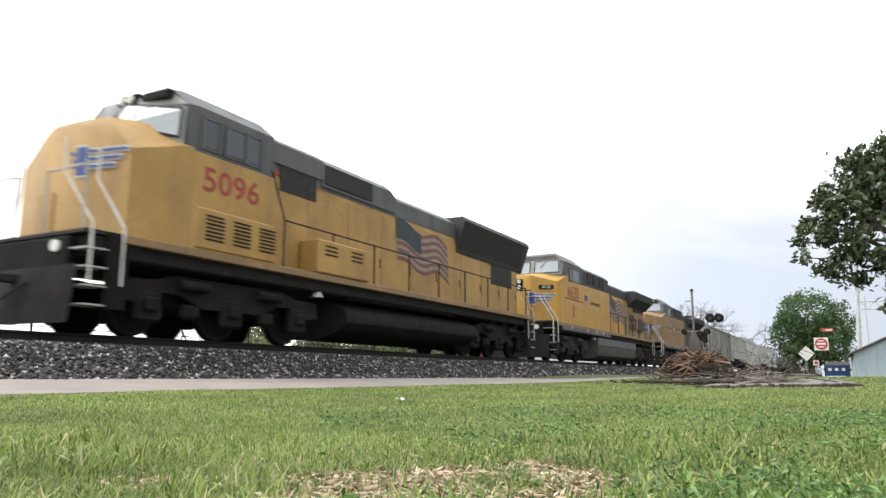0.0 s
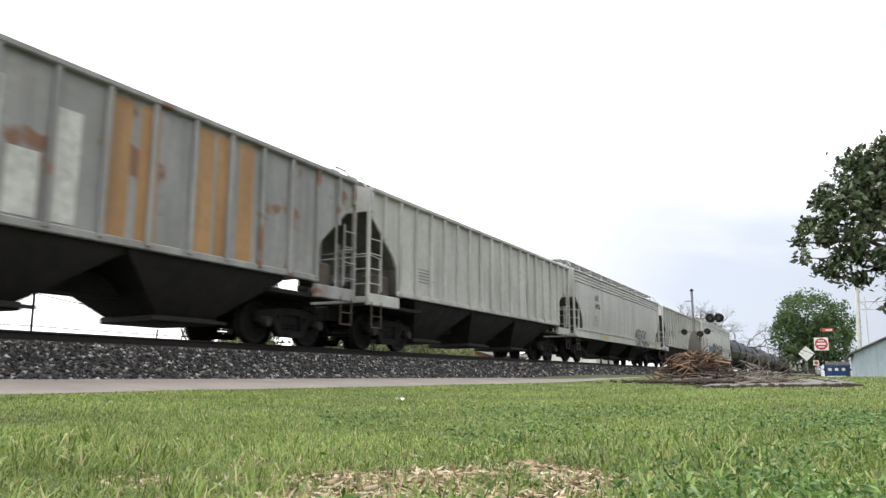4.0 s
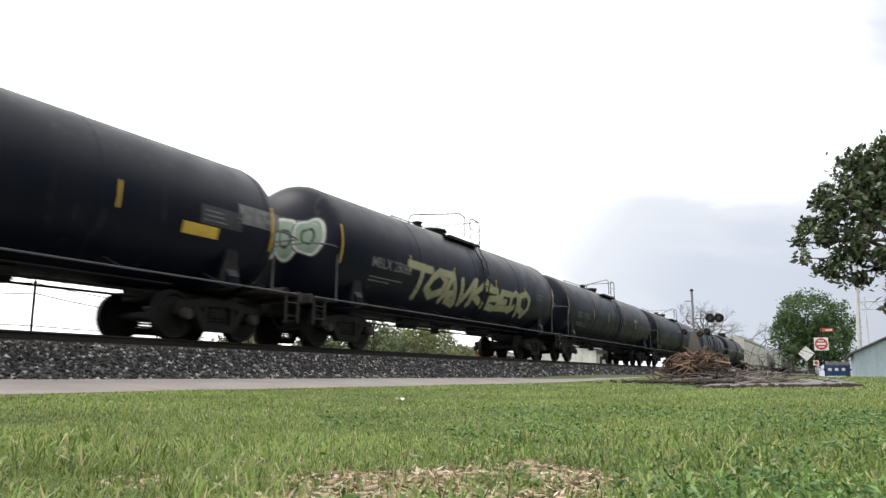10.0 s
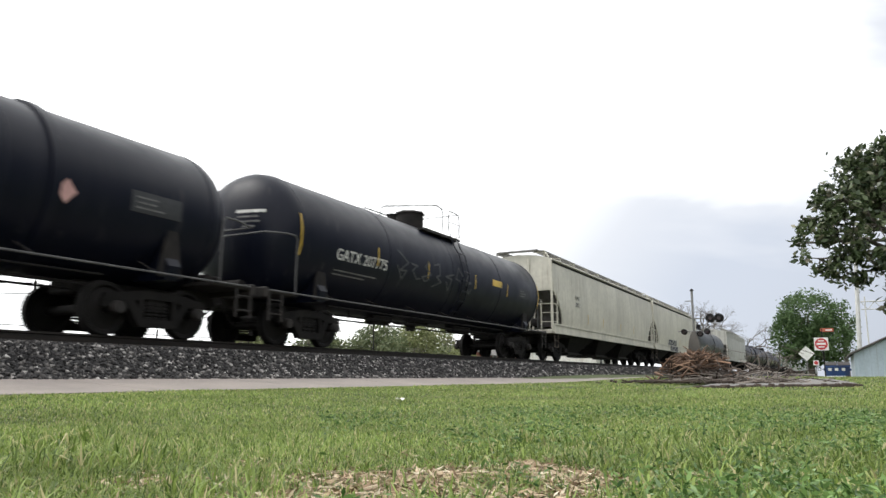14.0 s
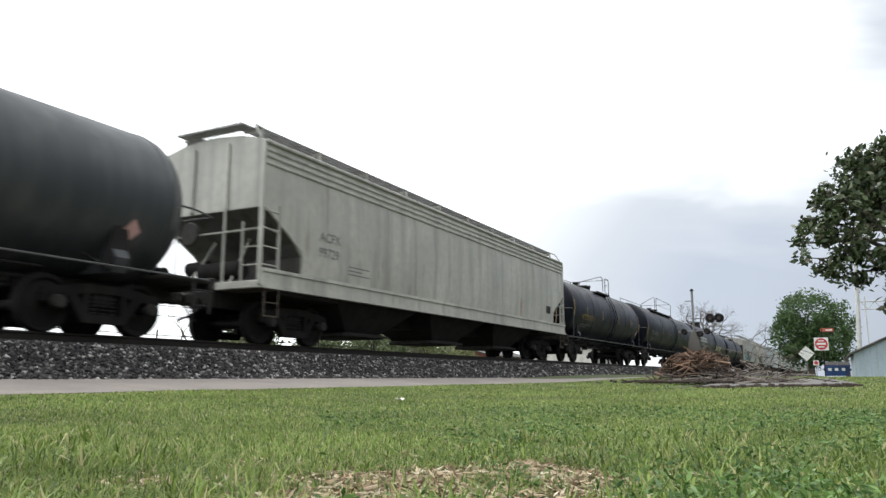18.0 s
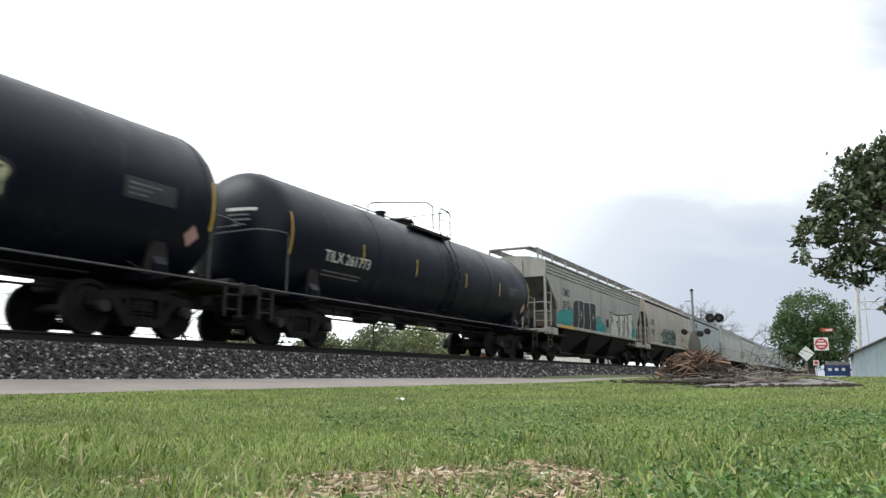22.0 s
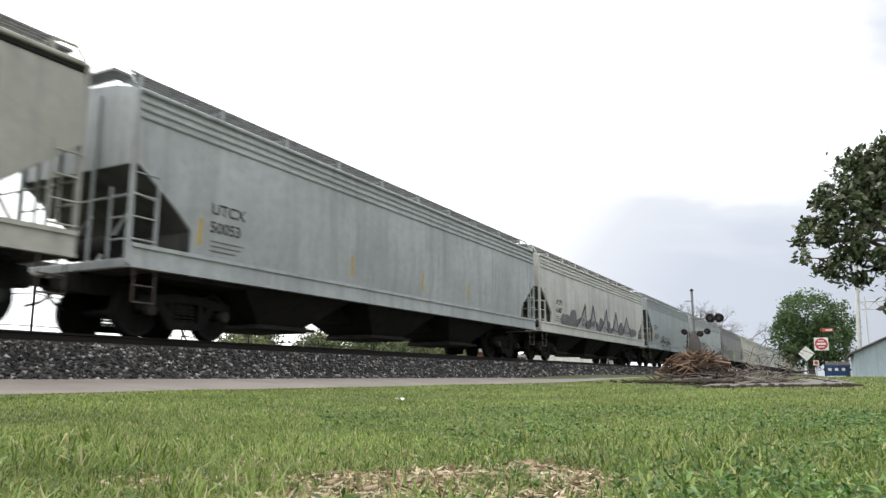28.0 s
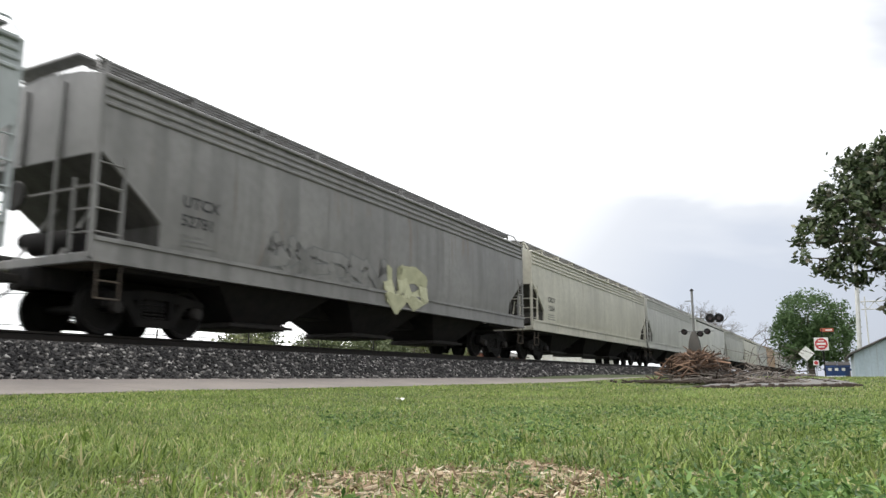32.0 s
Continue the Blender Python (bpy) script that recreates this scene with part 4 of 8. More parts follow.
    part("far_rail", Shape().tube([(px0, -yr, zt - 0.14), (px0, -yr, top), (px1, -yr, top), (px1, -yr, zt - 0.2)], 0.02).tube([(px1, -yr, top), (px1, yr, top)], 0.014), MAT["tankrail"], R)
    for k in (0, 1):
        pts = [(0.55 + 0.42 * k, side(z) - 0.08, z) for z in (1.25, zc - rad * 0.5, zc, zc + rad * 0.45, zc + rad * 0.62)] + [(0.55 + 0.42 * k, -1.13, zt - 0.16)]
        lm = part("ladder_rail", Shape().tube(pts, 0.02, 6), p, car)
    for i in range(7):
        z = 1.35 + i * (rad * 1.4) / 7
        part("rung", lambda: Shape().cyl((0, 0, 0), (0.42, 0, 0), 0.016, 6), p, lm, "", (0.55, side(z) - 0.08, z), "tank_rung")
    # stencils on the leading head
    def head(y, z, lift=0.012):
        q = min(1.0, math.hypot(y, z - zc) / rad)
        return (-e + hd * (1 - math.sqrt(max(0.0, 1 - q * q))) - lift, y, z)
    for k, (ya, yb) in enumerate(((-0.95, -0.25), (-0.8, -0.3), (-0.85, -0.4), (-0.75, -0.45))):
        z = zc + 0.42 - k * 0.11
        n = 6
        part("head_stencil", Shape().loft([[head(ya + (yb - ya) * i / n, z), head(ya + (yb - ya) * i / n, z + (0.07 if k == 0 else 0.035))] for i in range(n + 1)], caps=False, closed=False), MAT["letter"] if k == 0 else MAT["dimletter"], car, smooth=False)
    if head_art:
        for k, (cy, cz, ry, rz) in enumerate(((0.1, zc + 0.02, 0.42, 0.46), (-0.42, zc + 0.05, 0.40, 0.52), (-0.98, zc + 0.08, 0.36, 0.50))):
            for sc, m, lift in ((1.0, MAT["ink"], 0.02 + 0.006 * k), (0.93, MAT["letter"], 0.022 + 0.006 * k), (0.80, head_art, 0.024 + 0.006 * k), (0.42, MAT["ink"], 0.0255 + 0.006 * k), (0.30, head_art, 0.027 + 0.006 * k)):
                ps = blob(cy, cz, ry * sc, rz * sc, 5 + k, 24, 2.6)
                rings = [[head(cy + (a - cy) * t, cz + (b - cz) * t, lift) for a, b in ps] for t in (0.02, 0.35, 0.7, 1.0)]
                part("head_graffiti", Shape().loft(rings, caps=False), m, car, "pale green sprayed letter shape on the tank head", smooth=False)
    # reflective marks along the side
    m = MAT["yellowmark"] if marks == "yellow" else MAT["dimletter"]
    for i, x in enumerate((-e + hd - 0.1, -4.3, -1.6, 1.6, 4.3, e - hd + 0.1) if marks else ()):
        big = i in (0, 5)
        patch_on(x - 0.026, x + 0.026, zc - (0.5 if big else 0.33), zc + (0.44 if big else 0.14), side, m, car, "reflector", lift=0.012, nz=6)
    return car, side, h, zc


def placard(car, x, z, yf, material):
    s = Shape()
    s.add([(x, yf(z - 0.2) - 0.02, z - 0.2), (x + 0.17, yf(z) - 0.02, z), (x, yf(z + 0.2) - 0.02, z + 0.2), (x - 0.17, yf(z) - 0.02, z)], [(0, 1, 2, 3)])
    part("placard", s, material, car, "diamond hazard placard", smooth=False)

# ---- locomotives ----
def three_axle_truck(loco, x, ge):
    tm = MAT["truck_dusty"] if ge else MAT["truck_brown"]
    t = part("truck", Shape().box(-1.9, 1.9, -0.9, 0.9, 0.55, 0.85, 0.05), tm, loco, "dusty three-axle truck", (x, 0, 0), f"loco_bolster{ge}")

    def fr():
        s = Shape()
        top = [(-2.75, 0.62), (-2.7, 0.95), (-1.9, 1.0), (-1.5, 1.12), (1.5, 1.12), (1.9, 1.0), (2.7, 0.95), (2.75, 0.62), (2.3, 0.56), (1.75, 0.78), (1.35, 0.78), (0.8, 0.56), (-0.8, 0.56), (-1.35, 0.78), (-1.75, 0.78), (-2.3, 0.56)]
        s.loft([[(a, -1.22, b) for a, b in top], [(a, -1.06, b) for a, b in top]])
        for ax in (-2.05, 0, 2.05):
            s.box(ax - 0.28, ax + 0.28, -1.26, -1.06, 0.24, 0.78, 0.05)
            s.box(ax - 0.16, ax + 0.16, -1.34, -1.2, 0.42, 0.68, 0.04)
        for ax in (-1.05, 1.05):
            s.box(ax - 0.22, ax + 0.22, -1.24, -1.06, 0.34, 0.62, 0.06)
            s.cyl((ax - 0.42, -1.3, 0.95), (ax + 0.3, -1.3, 0.95), 0.1, 12)
        return s
    part("side_frame", fr, tm, t, key="loco_frame_near")
    part("side_frame", lambda: mirror_y(fr()), tm, t, key="loco_frame_far")
    for ax in (-2.05, 0, 2.05):
        part("axle", lambda: Shape().cyl((0, -1.1, 0.53), (0, 1.1, 0.53), 0.1, 12), MAT["wheel"], t, "", (ax, 0, 0), "loco_axle")
        for sy in (-1, 1):
            def wh():
                s = wheel_shape(0.53)()
                s.v = [(a, b - 0.82, c) for a, b, c in s.v]
                return s if sy < 0 else mirror_y(s)
            part("wheel", wh, MAT["wheel"], t, "", (ax, 0, 0.53), f"loco_wheel{sy}")
        part("brake_shoe", lambda: Shape().box(0.52, 0.62, -0.9, -0.76, 0.35, 0.7, 0.03), MAT["steel_dark"], t, "", (ax, 0, 0), "shoe")
    for k in (-1, 1):
        part("sand_pipe", Shape().tube([(k * 2.6, -1.1, 1.0), (k * 2.75, -1.0, 0.6), (k * 2.7, -0.8, 0.15)], 0.03), MAT["under"], t, key=f"sandpipe{k}")


def flag_paint(loco, x0, x1, z0, z1, y, tones=("flagred", "flagwhite", "flagblue")):
    """Waving flag painted on the hood: wavy stripes and a dark canton."""
    n = 24
    rows = 11

    def wave(u):
        return 0.15 * math.sin(u * 9.5 + 0.6) * (0.5 + 0.5 * u) - 0.26 * u
    f = None
    for r in range(rows):
        s = Shape()
        ring = []
        for i in range(n + 1):
            u = i / n
            zb = z0 + (z1 - z0) * (r / rows) + wave(u) + 0.1
            zt = zb + (z1 - z0) / rows + 0.002
            ring.append([(x0 + (x1 - x0) * u - 0.12 * (r / rows), y - 0.006, zb), (x0 + (x1 - x0) * u - 0.12 * (r / rows), y - 0.006, zt)])
        s.loft(ring, caps=False, closed=False)
        f = part("flag_stripe", s, MAT[tones[0]] if r % 2 == 0 else MAT[tones[1]], loco, "", None, smooth=False)
    s = Shape()
    ring = []
    for i in range(n // 2):
        u = i / n
        ring.append([(x0 + (x1 - x0) * u - 0.08, y - 0.011, z0 + (z1 - z0) * 0.5 + wave(u) + 0.1), (x0 + (x1 - x0) * u - 0.12, y - 0.011, z1 + wave(u) + 0.12)])
    s.loft(ring, caps=False, closed=False)
    part("flag_canton", s, MAT[tones[2]], loco, smooth=False)


def wing_emblem(loco, pts_fun):
    """Blue shield with swept white and blue wing bars on the nose."""
    s, w = Shape(), Shape()

    def quad(sh, u0, u1, v0, v1, lift, skew=0.0):
        sh.add([pts_fun(u0, v0, lift), pts_fun(u1, v0 + skew, lift), pts_fun(u1, v1 + skew, lift), pts_fun(u0, v1, lift)], [(0, 1, 2, 3)])
    for k in range(3):
        quad(w, 0.0, 1.0 - 0.13 * k, 0.50 - 0.17 * k, 0.63 - 0.17 * k, 0.012)
        quad(s, 0.0, 0.98 - 0.13 * k, 0.525 - 0.17 * k, 0.60 - 0.17 * k, 0.018)
        quad(s, -0.32 + 0.07 * k, -0.1, 0.525 - 0.17 * k, 0.60 - 0.17 * k, 0.018)
    quad(w, -0.13, 0.15, 0.0, 0.72, 0.022)
    quad(s, -0.11, 0.13, 0.04, 0.68, 0.028)
    part("emblem_edge", w, MAT["white"], loco, smooth=False)
    part("emblem", s, MAT["blue"], loco, "blue shield and wing emblem", smooth=False)


def loco(x0, x1, number, body, label, ge, clean):
    """Six-axle diesel: frame, nose, cab, hood, radiator, fuel tank, trucks, steps, railings, lamps."""
    car = started(thing("locomotive", (x0, TRACK_Y, RAIL_Z), label, "locomotive", "locomotives"))
    L = x1 - x0
    yel, gry, roof = MAT[body], MAT["loco_grey"], MAT["loco_roofgrey"]
    deck = 1.62
    f0 = 1.9 if ge else 2.45

    def nose_ring(x, w, z0, z1, c=0.22):
        return [(x, -w, z0), (x, -w, z1 - c), (x, -w + c * 1.2, z1), (x, w - c * 1.2, z1), (x, w, z1 - c), (x, w, z0)]
    part("frame_sill", Shape().box(f0 + 0.15, L - 0.3, -1.42, 1.42, 1.22, deck - 0.06, 0.03), MAT["under"], car)
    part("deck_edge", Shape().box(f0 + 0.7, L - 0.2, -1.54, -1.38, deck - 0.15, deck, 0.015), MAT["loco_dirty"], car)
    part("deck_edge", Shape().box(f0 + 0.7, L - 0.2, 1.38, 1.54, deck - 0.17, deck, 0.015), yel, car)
    part("walkway", Shape().box(f0, L - 0.2, -1.45, 1.45, deck - 0.05, deck + 0.01), MAT["steel_dark"], car)
    # nose and cab
    cf, cr = (2.78, 6.3) if ge else (3.95, 6.75)
    nz = 3.42 if ge else 3.56
    if ge:
        rings = [[(x, -w, deck), (x, -w, ze), (x, -0.35 * w, zm), (x, 0.35 * w, zm), (x, w, ze), (x, w, deck)] for x, w, ze, zm in ((2.10, 0.42, 3.50, 3.55), (2.16, 0.52, 3.60, 3.67), (2.68, 1.44, 3.36, 3.72), (2.78, 1.51, 3.37, 3.76), (3.85, 1.53, 3.74, 3.90), (4.1, 1.53, 3.74, 3.9))]
    else:
        rings = [[(x, -w, deck), (x, -w, ze), (x, -0.55 * w, zm), (x, 0.55 * w, zm), (x, w, ze), (x, w, deck)] for x, w, ze, zm in ((2.96, 0.52, 3.56, 3.66), (3.01, 0.66, 3.55, 3.76), (3.18, 1.45, 3.14, 3.80), (3.75, 1.49, 3.31, 3.91), (4.3, 1.52, 3.49, 3.93), (4.5, 1.53, 3.5, 3.9))]
    part("nose", Shape().loft(rings), yel, car)
    zc = 3.54 if ge else 3.46
    low = [nose_ring(cf + 0.25, 1.52 if ge else 1.32, deck, zc - (0.2 if ge else 0), 0.02), nose_ring(4.55, 1.53, deck, zc, 0.02), nose_ring(11.0 if ge else cr, 1.53, deck, zc if not ge else 3.62, 0.02)]
    part("cab_side", Shape().loft(low), yel, car)
    zr = 4.78 if ge else 4.74
    wt = 3.75 if ge else 4.2
    up = [nose_ring(3.63, 1.42, zc - 0.02, 3.85, 0.04), nose_ring(3.82, 1.44, zc - 0.02, 4.48, 0.2), nose_ring(3.80, 1.40, 4.40, 4.68, 0.3), nose_ring(3.92, 1.48, zc - 0.02, zr, 0.38), nose_ring(cr, 1.48, zc - 0.02, zr, 0.38)] if ge else [nose_ring(4.37, 1.44, zc - 0.02, zr - 0.04, 0.36), nose_ring(4.6, 1.48, zc - 0.02, zr, 0.38), nose_ring(cr, 1.48, zc - 0.02, zr, 0.38)]
    part("cab_roof", Shape().loft(up), gry, car)
    # windshields on the sloping front, side windows
    def front(u, v, lift):
        x = cf + 0.12 + (wt - cf - 0.12) * v
        z = zc + 0.06 + (zr - 0.30 - zc) * v
        wv = (1.36 if ge else 1.34) * (1 - v) + (1.26 if ge else 1.12) * v
        if ge:
            x, z = 3.62 + 0.2 * v, 3.78 + 0.70 * v
        else:
            k = abs(u)
            x, z = (3.72 + 0.55 * k) * (1 - v) + (4.12 + 0.26 * k) * v, (3.88 - 0.36 * k) * (1 - v) + (4.50 - 0.20 * k) * v
            wv = 1.48 * (1 - v) + 1.40 * v
        return (x - lift, -wv * u, z + lift)
    if not ge:
        g = [[front(u, v, 0.0) for u in (-1, -0.5, 0, 0.5, 1)] for v in (0, 0.5, 1)]
        g.append([(4.36, 1.44, 4.34), (4.36, 0.90, 4.70), (4.36, 0.0, 4.72), (4.36, -0.90, 4.70), (4.36, -1.44, 4.34)])
        part("cab_front", Shape().loft(g, caps=False, closed=False), MAT["loco_grey_lit"], car, "sloping cab front in sky-lit grey round the windshields", smooth=False)
    else:
        g = [[front(u, v, 0.008) for u in (-1.0, -0.5, 0, 0.5, 1.0)] for v in (0.0, 0.5, 1.0)]
        part("cab_front", Shape().loft(g, caps=False, closed=False), MAT["loco_grey_lit"], car, "cab front in sky-lit pale grey round the windshields", smooth=False)
    for u0, u1 in ((0.1, 0.94), (-0.94, -0.1)):
        s = Shape().add([front(u0, 0.12, 0.03), front(u1, 0.12, 0.03), front(u1, 0.86, 0.03), front(u0, 0.86, 0.03)], [(0, 1, 2, 3)])
        ws = part("windshield", s, MAT["shield"], car, "pale reflecting windshield pane", smooth=False)
        e = Shape()
        for a, b, c, d in ((u0, u1, 0.08, 0.12), (u0, u1, 0.86, 0.90), (u0 - 0.03, u0, 0.08, 0.90), (u1, u1 + 0.03, 0.08, 0.90)):
            e.add([front(a, c, 0.045), front(b, c, 0.045), front(b, d, 0.045), front(a, d, 0.045)], [(0, 1, 2, 3)])
        part("gasket", e, MAT["under"], ws, smooth=False)
        part("wiper", Shape().tube([front((u0 + u1) / 2, 0.86, 0.06), front(u0 + 0.2, 0.4, 0.06)], 0.012), MAT["under"], ws)
    for a, b in ((4.72, 5.12), (5.35, 5.85), (5.95, 6.3)) if not ge else ((4.5, 4.74), (4.80, 5.84)):
        wd = part("side_window", Shape().box(a, b, -1.515, -1.44, 3.58, 4.16, 0.03), MAT["pane"], car, "dark cab side window", None)
        part("window_frame", Shape().box(a - 0.04, b + 0.04, -1.50, -1.43, 3.55, 3.60).box(a - 0.04, b + 0.04, -1.50, -1.43, 4.16, 4.21).box(a - 0.05, a, -1.525, -1.43, 3.55, 4.21).box(b, b + 0.05, -1.525, -1.43, 3.55, 4.21), gry, wd)
    part("number_board", Shape().box(wt, wt + 0.2, -1.05, -0.35, zr - 0.24, zr - 0.06, 0.02) if not ge else Shape().box(3.68, 3.84, -1.0, -0.35, 4.50, 4.66, 0.02) if number == "5373" else Shape().loft([[(2.34 - k, -0.82, 3.02), (2.64 - k, -1.36, 3.02), (2.64 - k, -1.36, 3.18), (2.34 - k, -0.82, 3.18)] for k in (0.0, 0.09)]), MAT["under"], car)
    part("headlight_box", Shape().box(wt - 0.05, wt + 0.3, -0.28, 0.28, zr - 0.28, zr - 0.04, 0.03) if not ge else Shape().box(2.04, 2.2, -0.15, 0.15, 3.0, 3.46, 0.03), MAT["under"], car)
    for k in (-0.12, 0.12):
        part("headlight", Shape().cyl((wt - 0.1, k, zr - 0.16), (wt, k, zr - 0.16), 0.085, 14) if not ge else Shape().cyl((2.0, 0, 3.23 + k), (2.1, 0, 3.23 + k), 0.085, 14), MAT["lens"], car, "clear round headlight")
        part("ditch_light", Shape().cyl((f0 - 0.1, k * 7, deck - 0.25), (f0 + 0.03, k * 7, deck - 0.25), 0.1, 14), MAT["lens"], car)
    part("horn", Shape().cyl((5.6, -0.2, zr + 0.02), (5.3, -0.2, zr + 0.12), 0.05, 8, 0.1).cyl((5.6, 0.1, zr + 0.02), (5.3, 0.1, zr + 0.12), 0.05, 8, 0.1), MAT["steel_dark"], car)
    part("roof_cooler", Shape().box(5.0, 6.2, -0.7, 0.7, zr - 0.02, zr + 0.10, 0.04), roof, car)
    # emblem on the slanted nose flank
    if ge:
        em = lambda u, v, l: (2.14 + 0.52 * u - l, -0.50 - 0.92 * u - l, 2.34 + 0.76 * v)
    else:
        em = lambda u, v, l: ((2.95 if u < 0 else 2.95 + 0.20 * u) - l, -0.50 - 0.95 * u - 0.2 * l, 2.68 + 0.80 * v)
    wing_emblem(car, em)
    part("nose_door", Shape().box(f0 + 0.16 if ge else 2.93, f0 + 0.26 if ge else 3.0, 0.15, 0.6, deck + 0.05, 2.5, 0.01), yel, car)
    # hood
    hs, hz = (11.0, 4.46) if ge else (cr, 4.46)
    if ge:
        part("cab_hood_top", Shape().loft([nose_ring(6.3, 1.42, 3.6, 4.54, 0.2), nose_ring(11.25, 1.42, 3.6, 4.54, 0.2)]), roof, car)
        for a, w in ((7.4, 0.64), (8.35, 0.68), (9.5, 0.36), (9.98, 0.36)):
            part("louvre", Shape().box(a, a + w, -1.46, -1.40, 3.80, 4.34, 0.01), MAT["screen"], car)
    sooty = ge and not clean
    hood_m = MAT["loco_sooty"] if sooty else yel
    rear_m = MAT["loco_sooty"] if sooty else MAT["loco_dirty"] if ge else yel
    part("hood", Shape().box(hs, 16.0, -0.95, 0.95, deck, 3.84, 0.02), hood_m, car)
    part("rear_hood", Shape().box(16.0, L - 0.55, -0.95, 0.95, deck, 3.84, 0.02), rear_m, car)
    part("hood_top", Shape().loft([nose_ring(hs, 0.96, 3.82, hz, 0.16), nose_ring(L - 0.55, 0.96, 3.82, hz, 0.16)]), roof if ge else gry, car)
    part("red_stripe", Shape().box(hs + 0.05, hs + 2.2, -0.972, -0.93, 3.80, 3.86), MAT["red"], car)
    if not ge:
        part("rear_screen", Shape().box(L - 3.1, L - 1.15, -0.985, -0.93, 2.62, 3.34, 0.01), MAT["screen"], car, "black louvred screen on the rear hood")
        part("intake_screen", Shape().box(7.55, 8.9, -0.985, -0.93, 3.45, 4.05, 0.01), MAT["screen"], car)
        part("cab_rear_hood", Shape().loft([nose_ring(6.75, 1.0, 4.05, 4.64, 0.12), nose_ring(9.1, 1.0, 4.05, 4.64, 0.12)]), gry, car)
        part("blower_housing", Shape().loft([nose_ring(9.1, 1.0, 3.9, 4.66, 0.18), nose_ring(12.3, 1.0, 3.9, 4.66, 0.18), nose_ring(12.7, 0.95, 3.9, 4.42, 0.1)]), gry, car)
        part("blower_screen", Shape().box(9.2, 11.3, -1.03, -0.97, 3.98, 4.46, 0.01), MAT["screen"], car)
        rad = [[(x, -w, 3.36), (x, -1.34, 4.40), (x, -1.24, 4.55), (x, 1.24, 4.55), (x, 1.34, 4.40), (x, w, 3.36)] for x, w in ((16.4, 0.98), (L - 0.12, 0.98))]
        part("radiator", Shape().loft(rad), roof, car, "flared dark radiator housing")
        part("radiator_screen", Shape().add([(16.5, -1.0, 3.42), (L - 0.5, -1.0, 3.42), (L - 0.5, -1.335, 4.36), (16.5, -1.335, 4.36)], [(0, 1, 2, 3)]), MAT["screen"], car, smooth=False)
    else:
        part("exhaust_stack", Shape().box(12.6, 13.5, -0.35, 0.35, hz - 0.02, hz + 0.28, 0.05), roof, car)
        rad = [[(x, -0.98, 3.50), (x, -1.48, 3.97), (x, -1.54, 4.34), (x, -1.42, 4.42), (x, 1.40, 4.42), (x, 1.52, 4.28), (x, 1.48, 3.93), (x, 0.98, 3.50)] for x in (17.2 if clean else 15.7, L - 0.05)]
        part("radiator_wing", Shape().loft(rad), roof, car, "overhanging dark radiator wing")
        part("radiator_screen", Shape().add([(17.3 if clean else 15.8, -1.0, 3.50), (L - 0.3, -1.0, 3.50), (L - 0.3, -1.46, 3.905), (17.3 if clean else 15.8, -1.46, 3.905)], [(0, 1, 2, 3)]), MAT["screen"], car, smooth=False)
    # doors along the hood, louvred boxes
    n = 9 if not ge else 8
    for i in range(n):
        a = hs + 0.25 + (L - 0.9 - hs) * i / n
        b = a + (L - 0.9 - hs) / n - 0.06
        d = part("hood_door", Shape().box(a, b, -0.972, -0.94, deck + 0.10, 3.30 if i > n - 4 else 3.72, 0.012), hood_m if i < n - 4 else rear_m, car)
        part("latch", Shape().box(b - 0.08, b - 0.04, -0.985, -0.96, deck + 0.6, deck + 0.85), MAT["steel_dark"], d)
    if ge:
        for a, b, za, zb in ((17.5, 18.0, 2.56, 3.02), (17.5, 18.0, 2.06, 2.46), (18.12, 18.63, 2.60, 3.06), (18.12, 18.63, 2.07, 2.50), (18.80, 19.22, 2.18, 2.86), (19.40, 19.92, 2.0, 2.27), (20.08, 20.40, 2.03, 2.96), (20.53, 20.80, 2.18, 2.84), (20.98, 21.22, 2.18, 2.90)):
            lv = part("door_louvre", Shape().box(a, b, -0.992, -0.955, za, zb, 0.01), MAT["screen"], car, "dark louvred opening in the hood door")
            part("louvre_frame", Shape().box(a - 0.035, a, -1.0, -0.96, za - 0.035, zb + 0.035).box(b, b + 0.035, -1.0, -0.96, za - 0.035, zb + 0.035), rear_m, lv)
        part("vent_band", Shape().box(18.6, L - 0.7, -0.99, -0.95, 3.28, 3.62, 0.01), MAT["screen"], car)
        for a, b in ((18.1, 19.0), (19.1, 19.9)):
            part("jumper_cable", Shape().tube([(a + (b - a) * i / 8, -1.46, 1.42 - 1.0 * (i / 8) * (1 - i / 8)) for i in range(9)], 0.022, 6), MAT["steel_dark"], car, "slack black cable under the deck")
    if not ge:
        for a, b, k in ((4.6, 6.8, 3), (8.3, 10.4, 2)):
            bx = part("louvred_box", Shape().box(a, b, -1.56, -1.0 if a > 7 else -1.50, deck + 0.02, 2.42, 0.03), MAT["loco_pale"], car, "cream louvred equipment box")
            for j in range(k):
                c = a + 0.25 + (b - a) * j / k
                for i in range(7 if a < 7 else 3):
                    part("louvre_slat", lambda: Shape().box(0, 0.48, -1.575, -1.55, 0, 0.03), MAT["under"], bx, "", (c, 0, deck + (0.2 if a < 7 else 0.45) + i * (0.075 if a < 7 else 0.1)), "slat")
    else:
        part("cab_door", Shape().box(4.6, 5.5, -1.545, -1.51, deck + 0.15, deck + 0.95, 0.012), yel, car)
        part("door_window", Shape().box(4.68, 4.86, -1.552, -1.52, deck + 0.3, deck + 0.85, 0.01), MAT["red"], car)
        part("panel_joint", Shape().box(3.6, 6.3, -1.54, -1.52, 2.72, 2.75), MAT["under"], car)
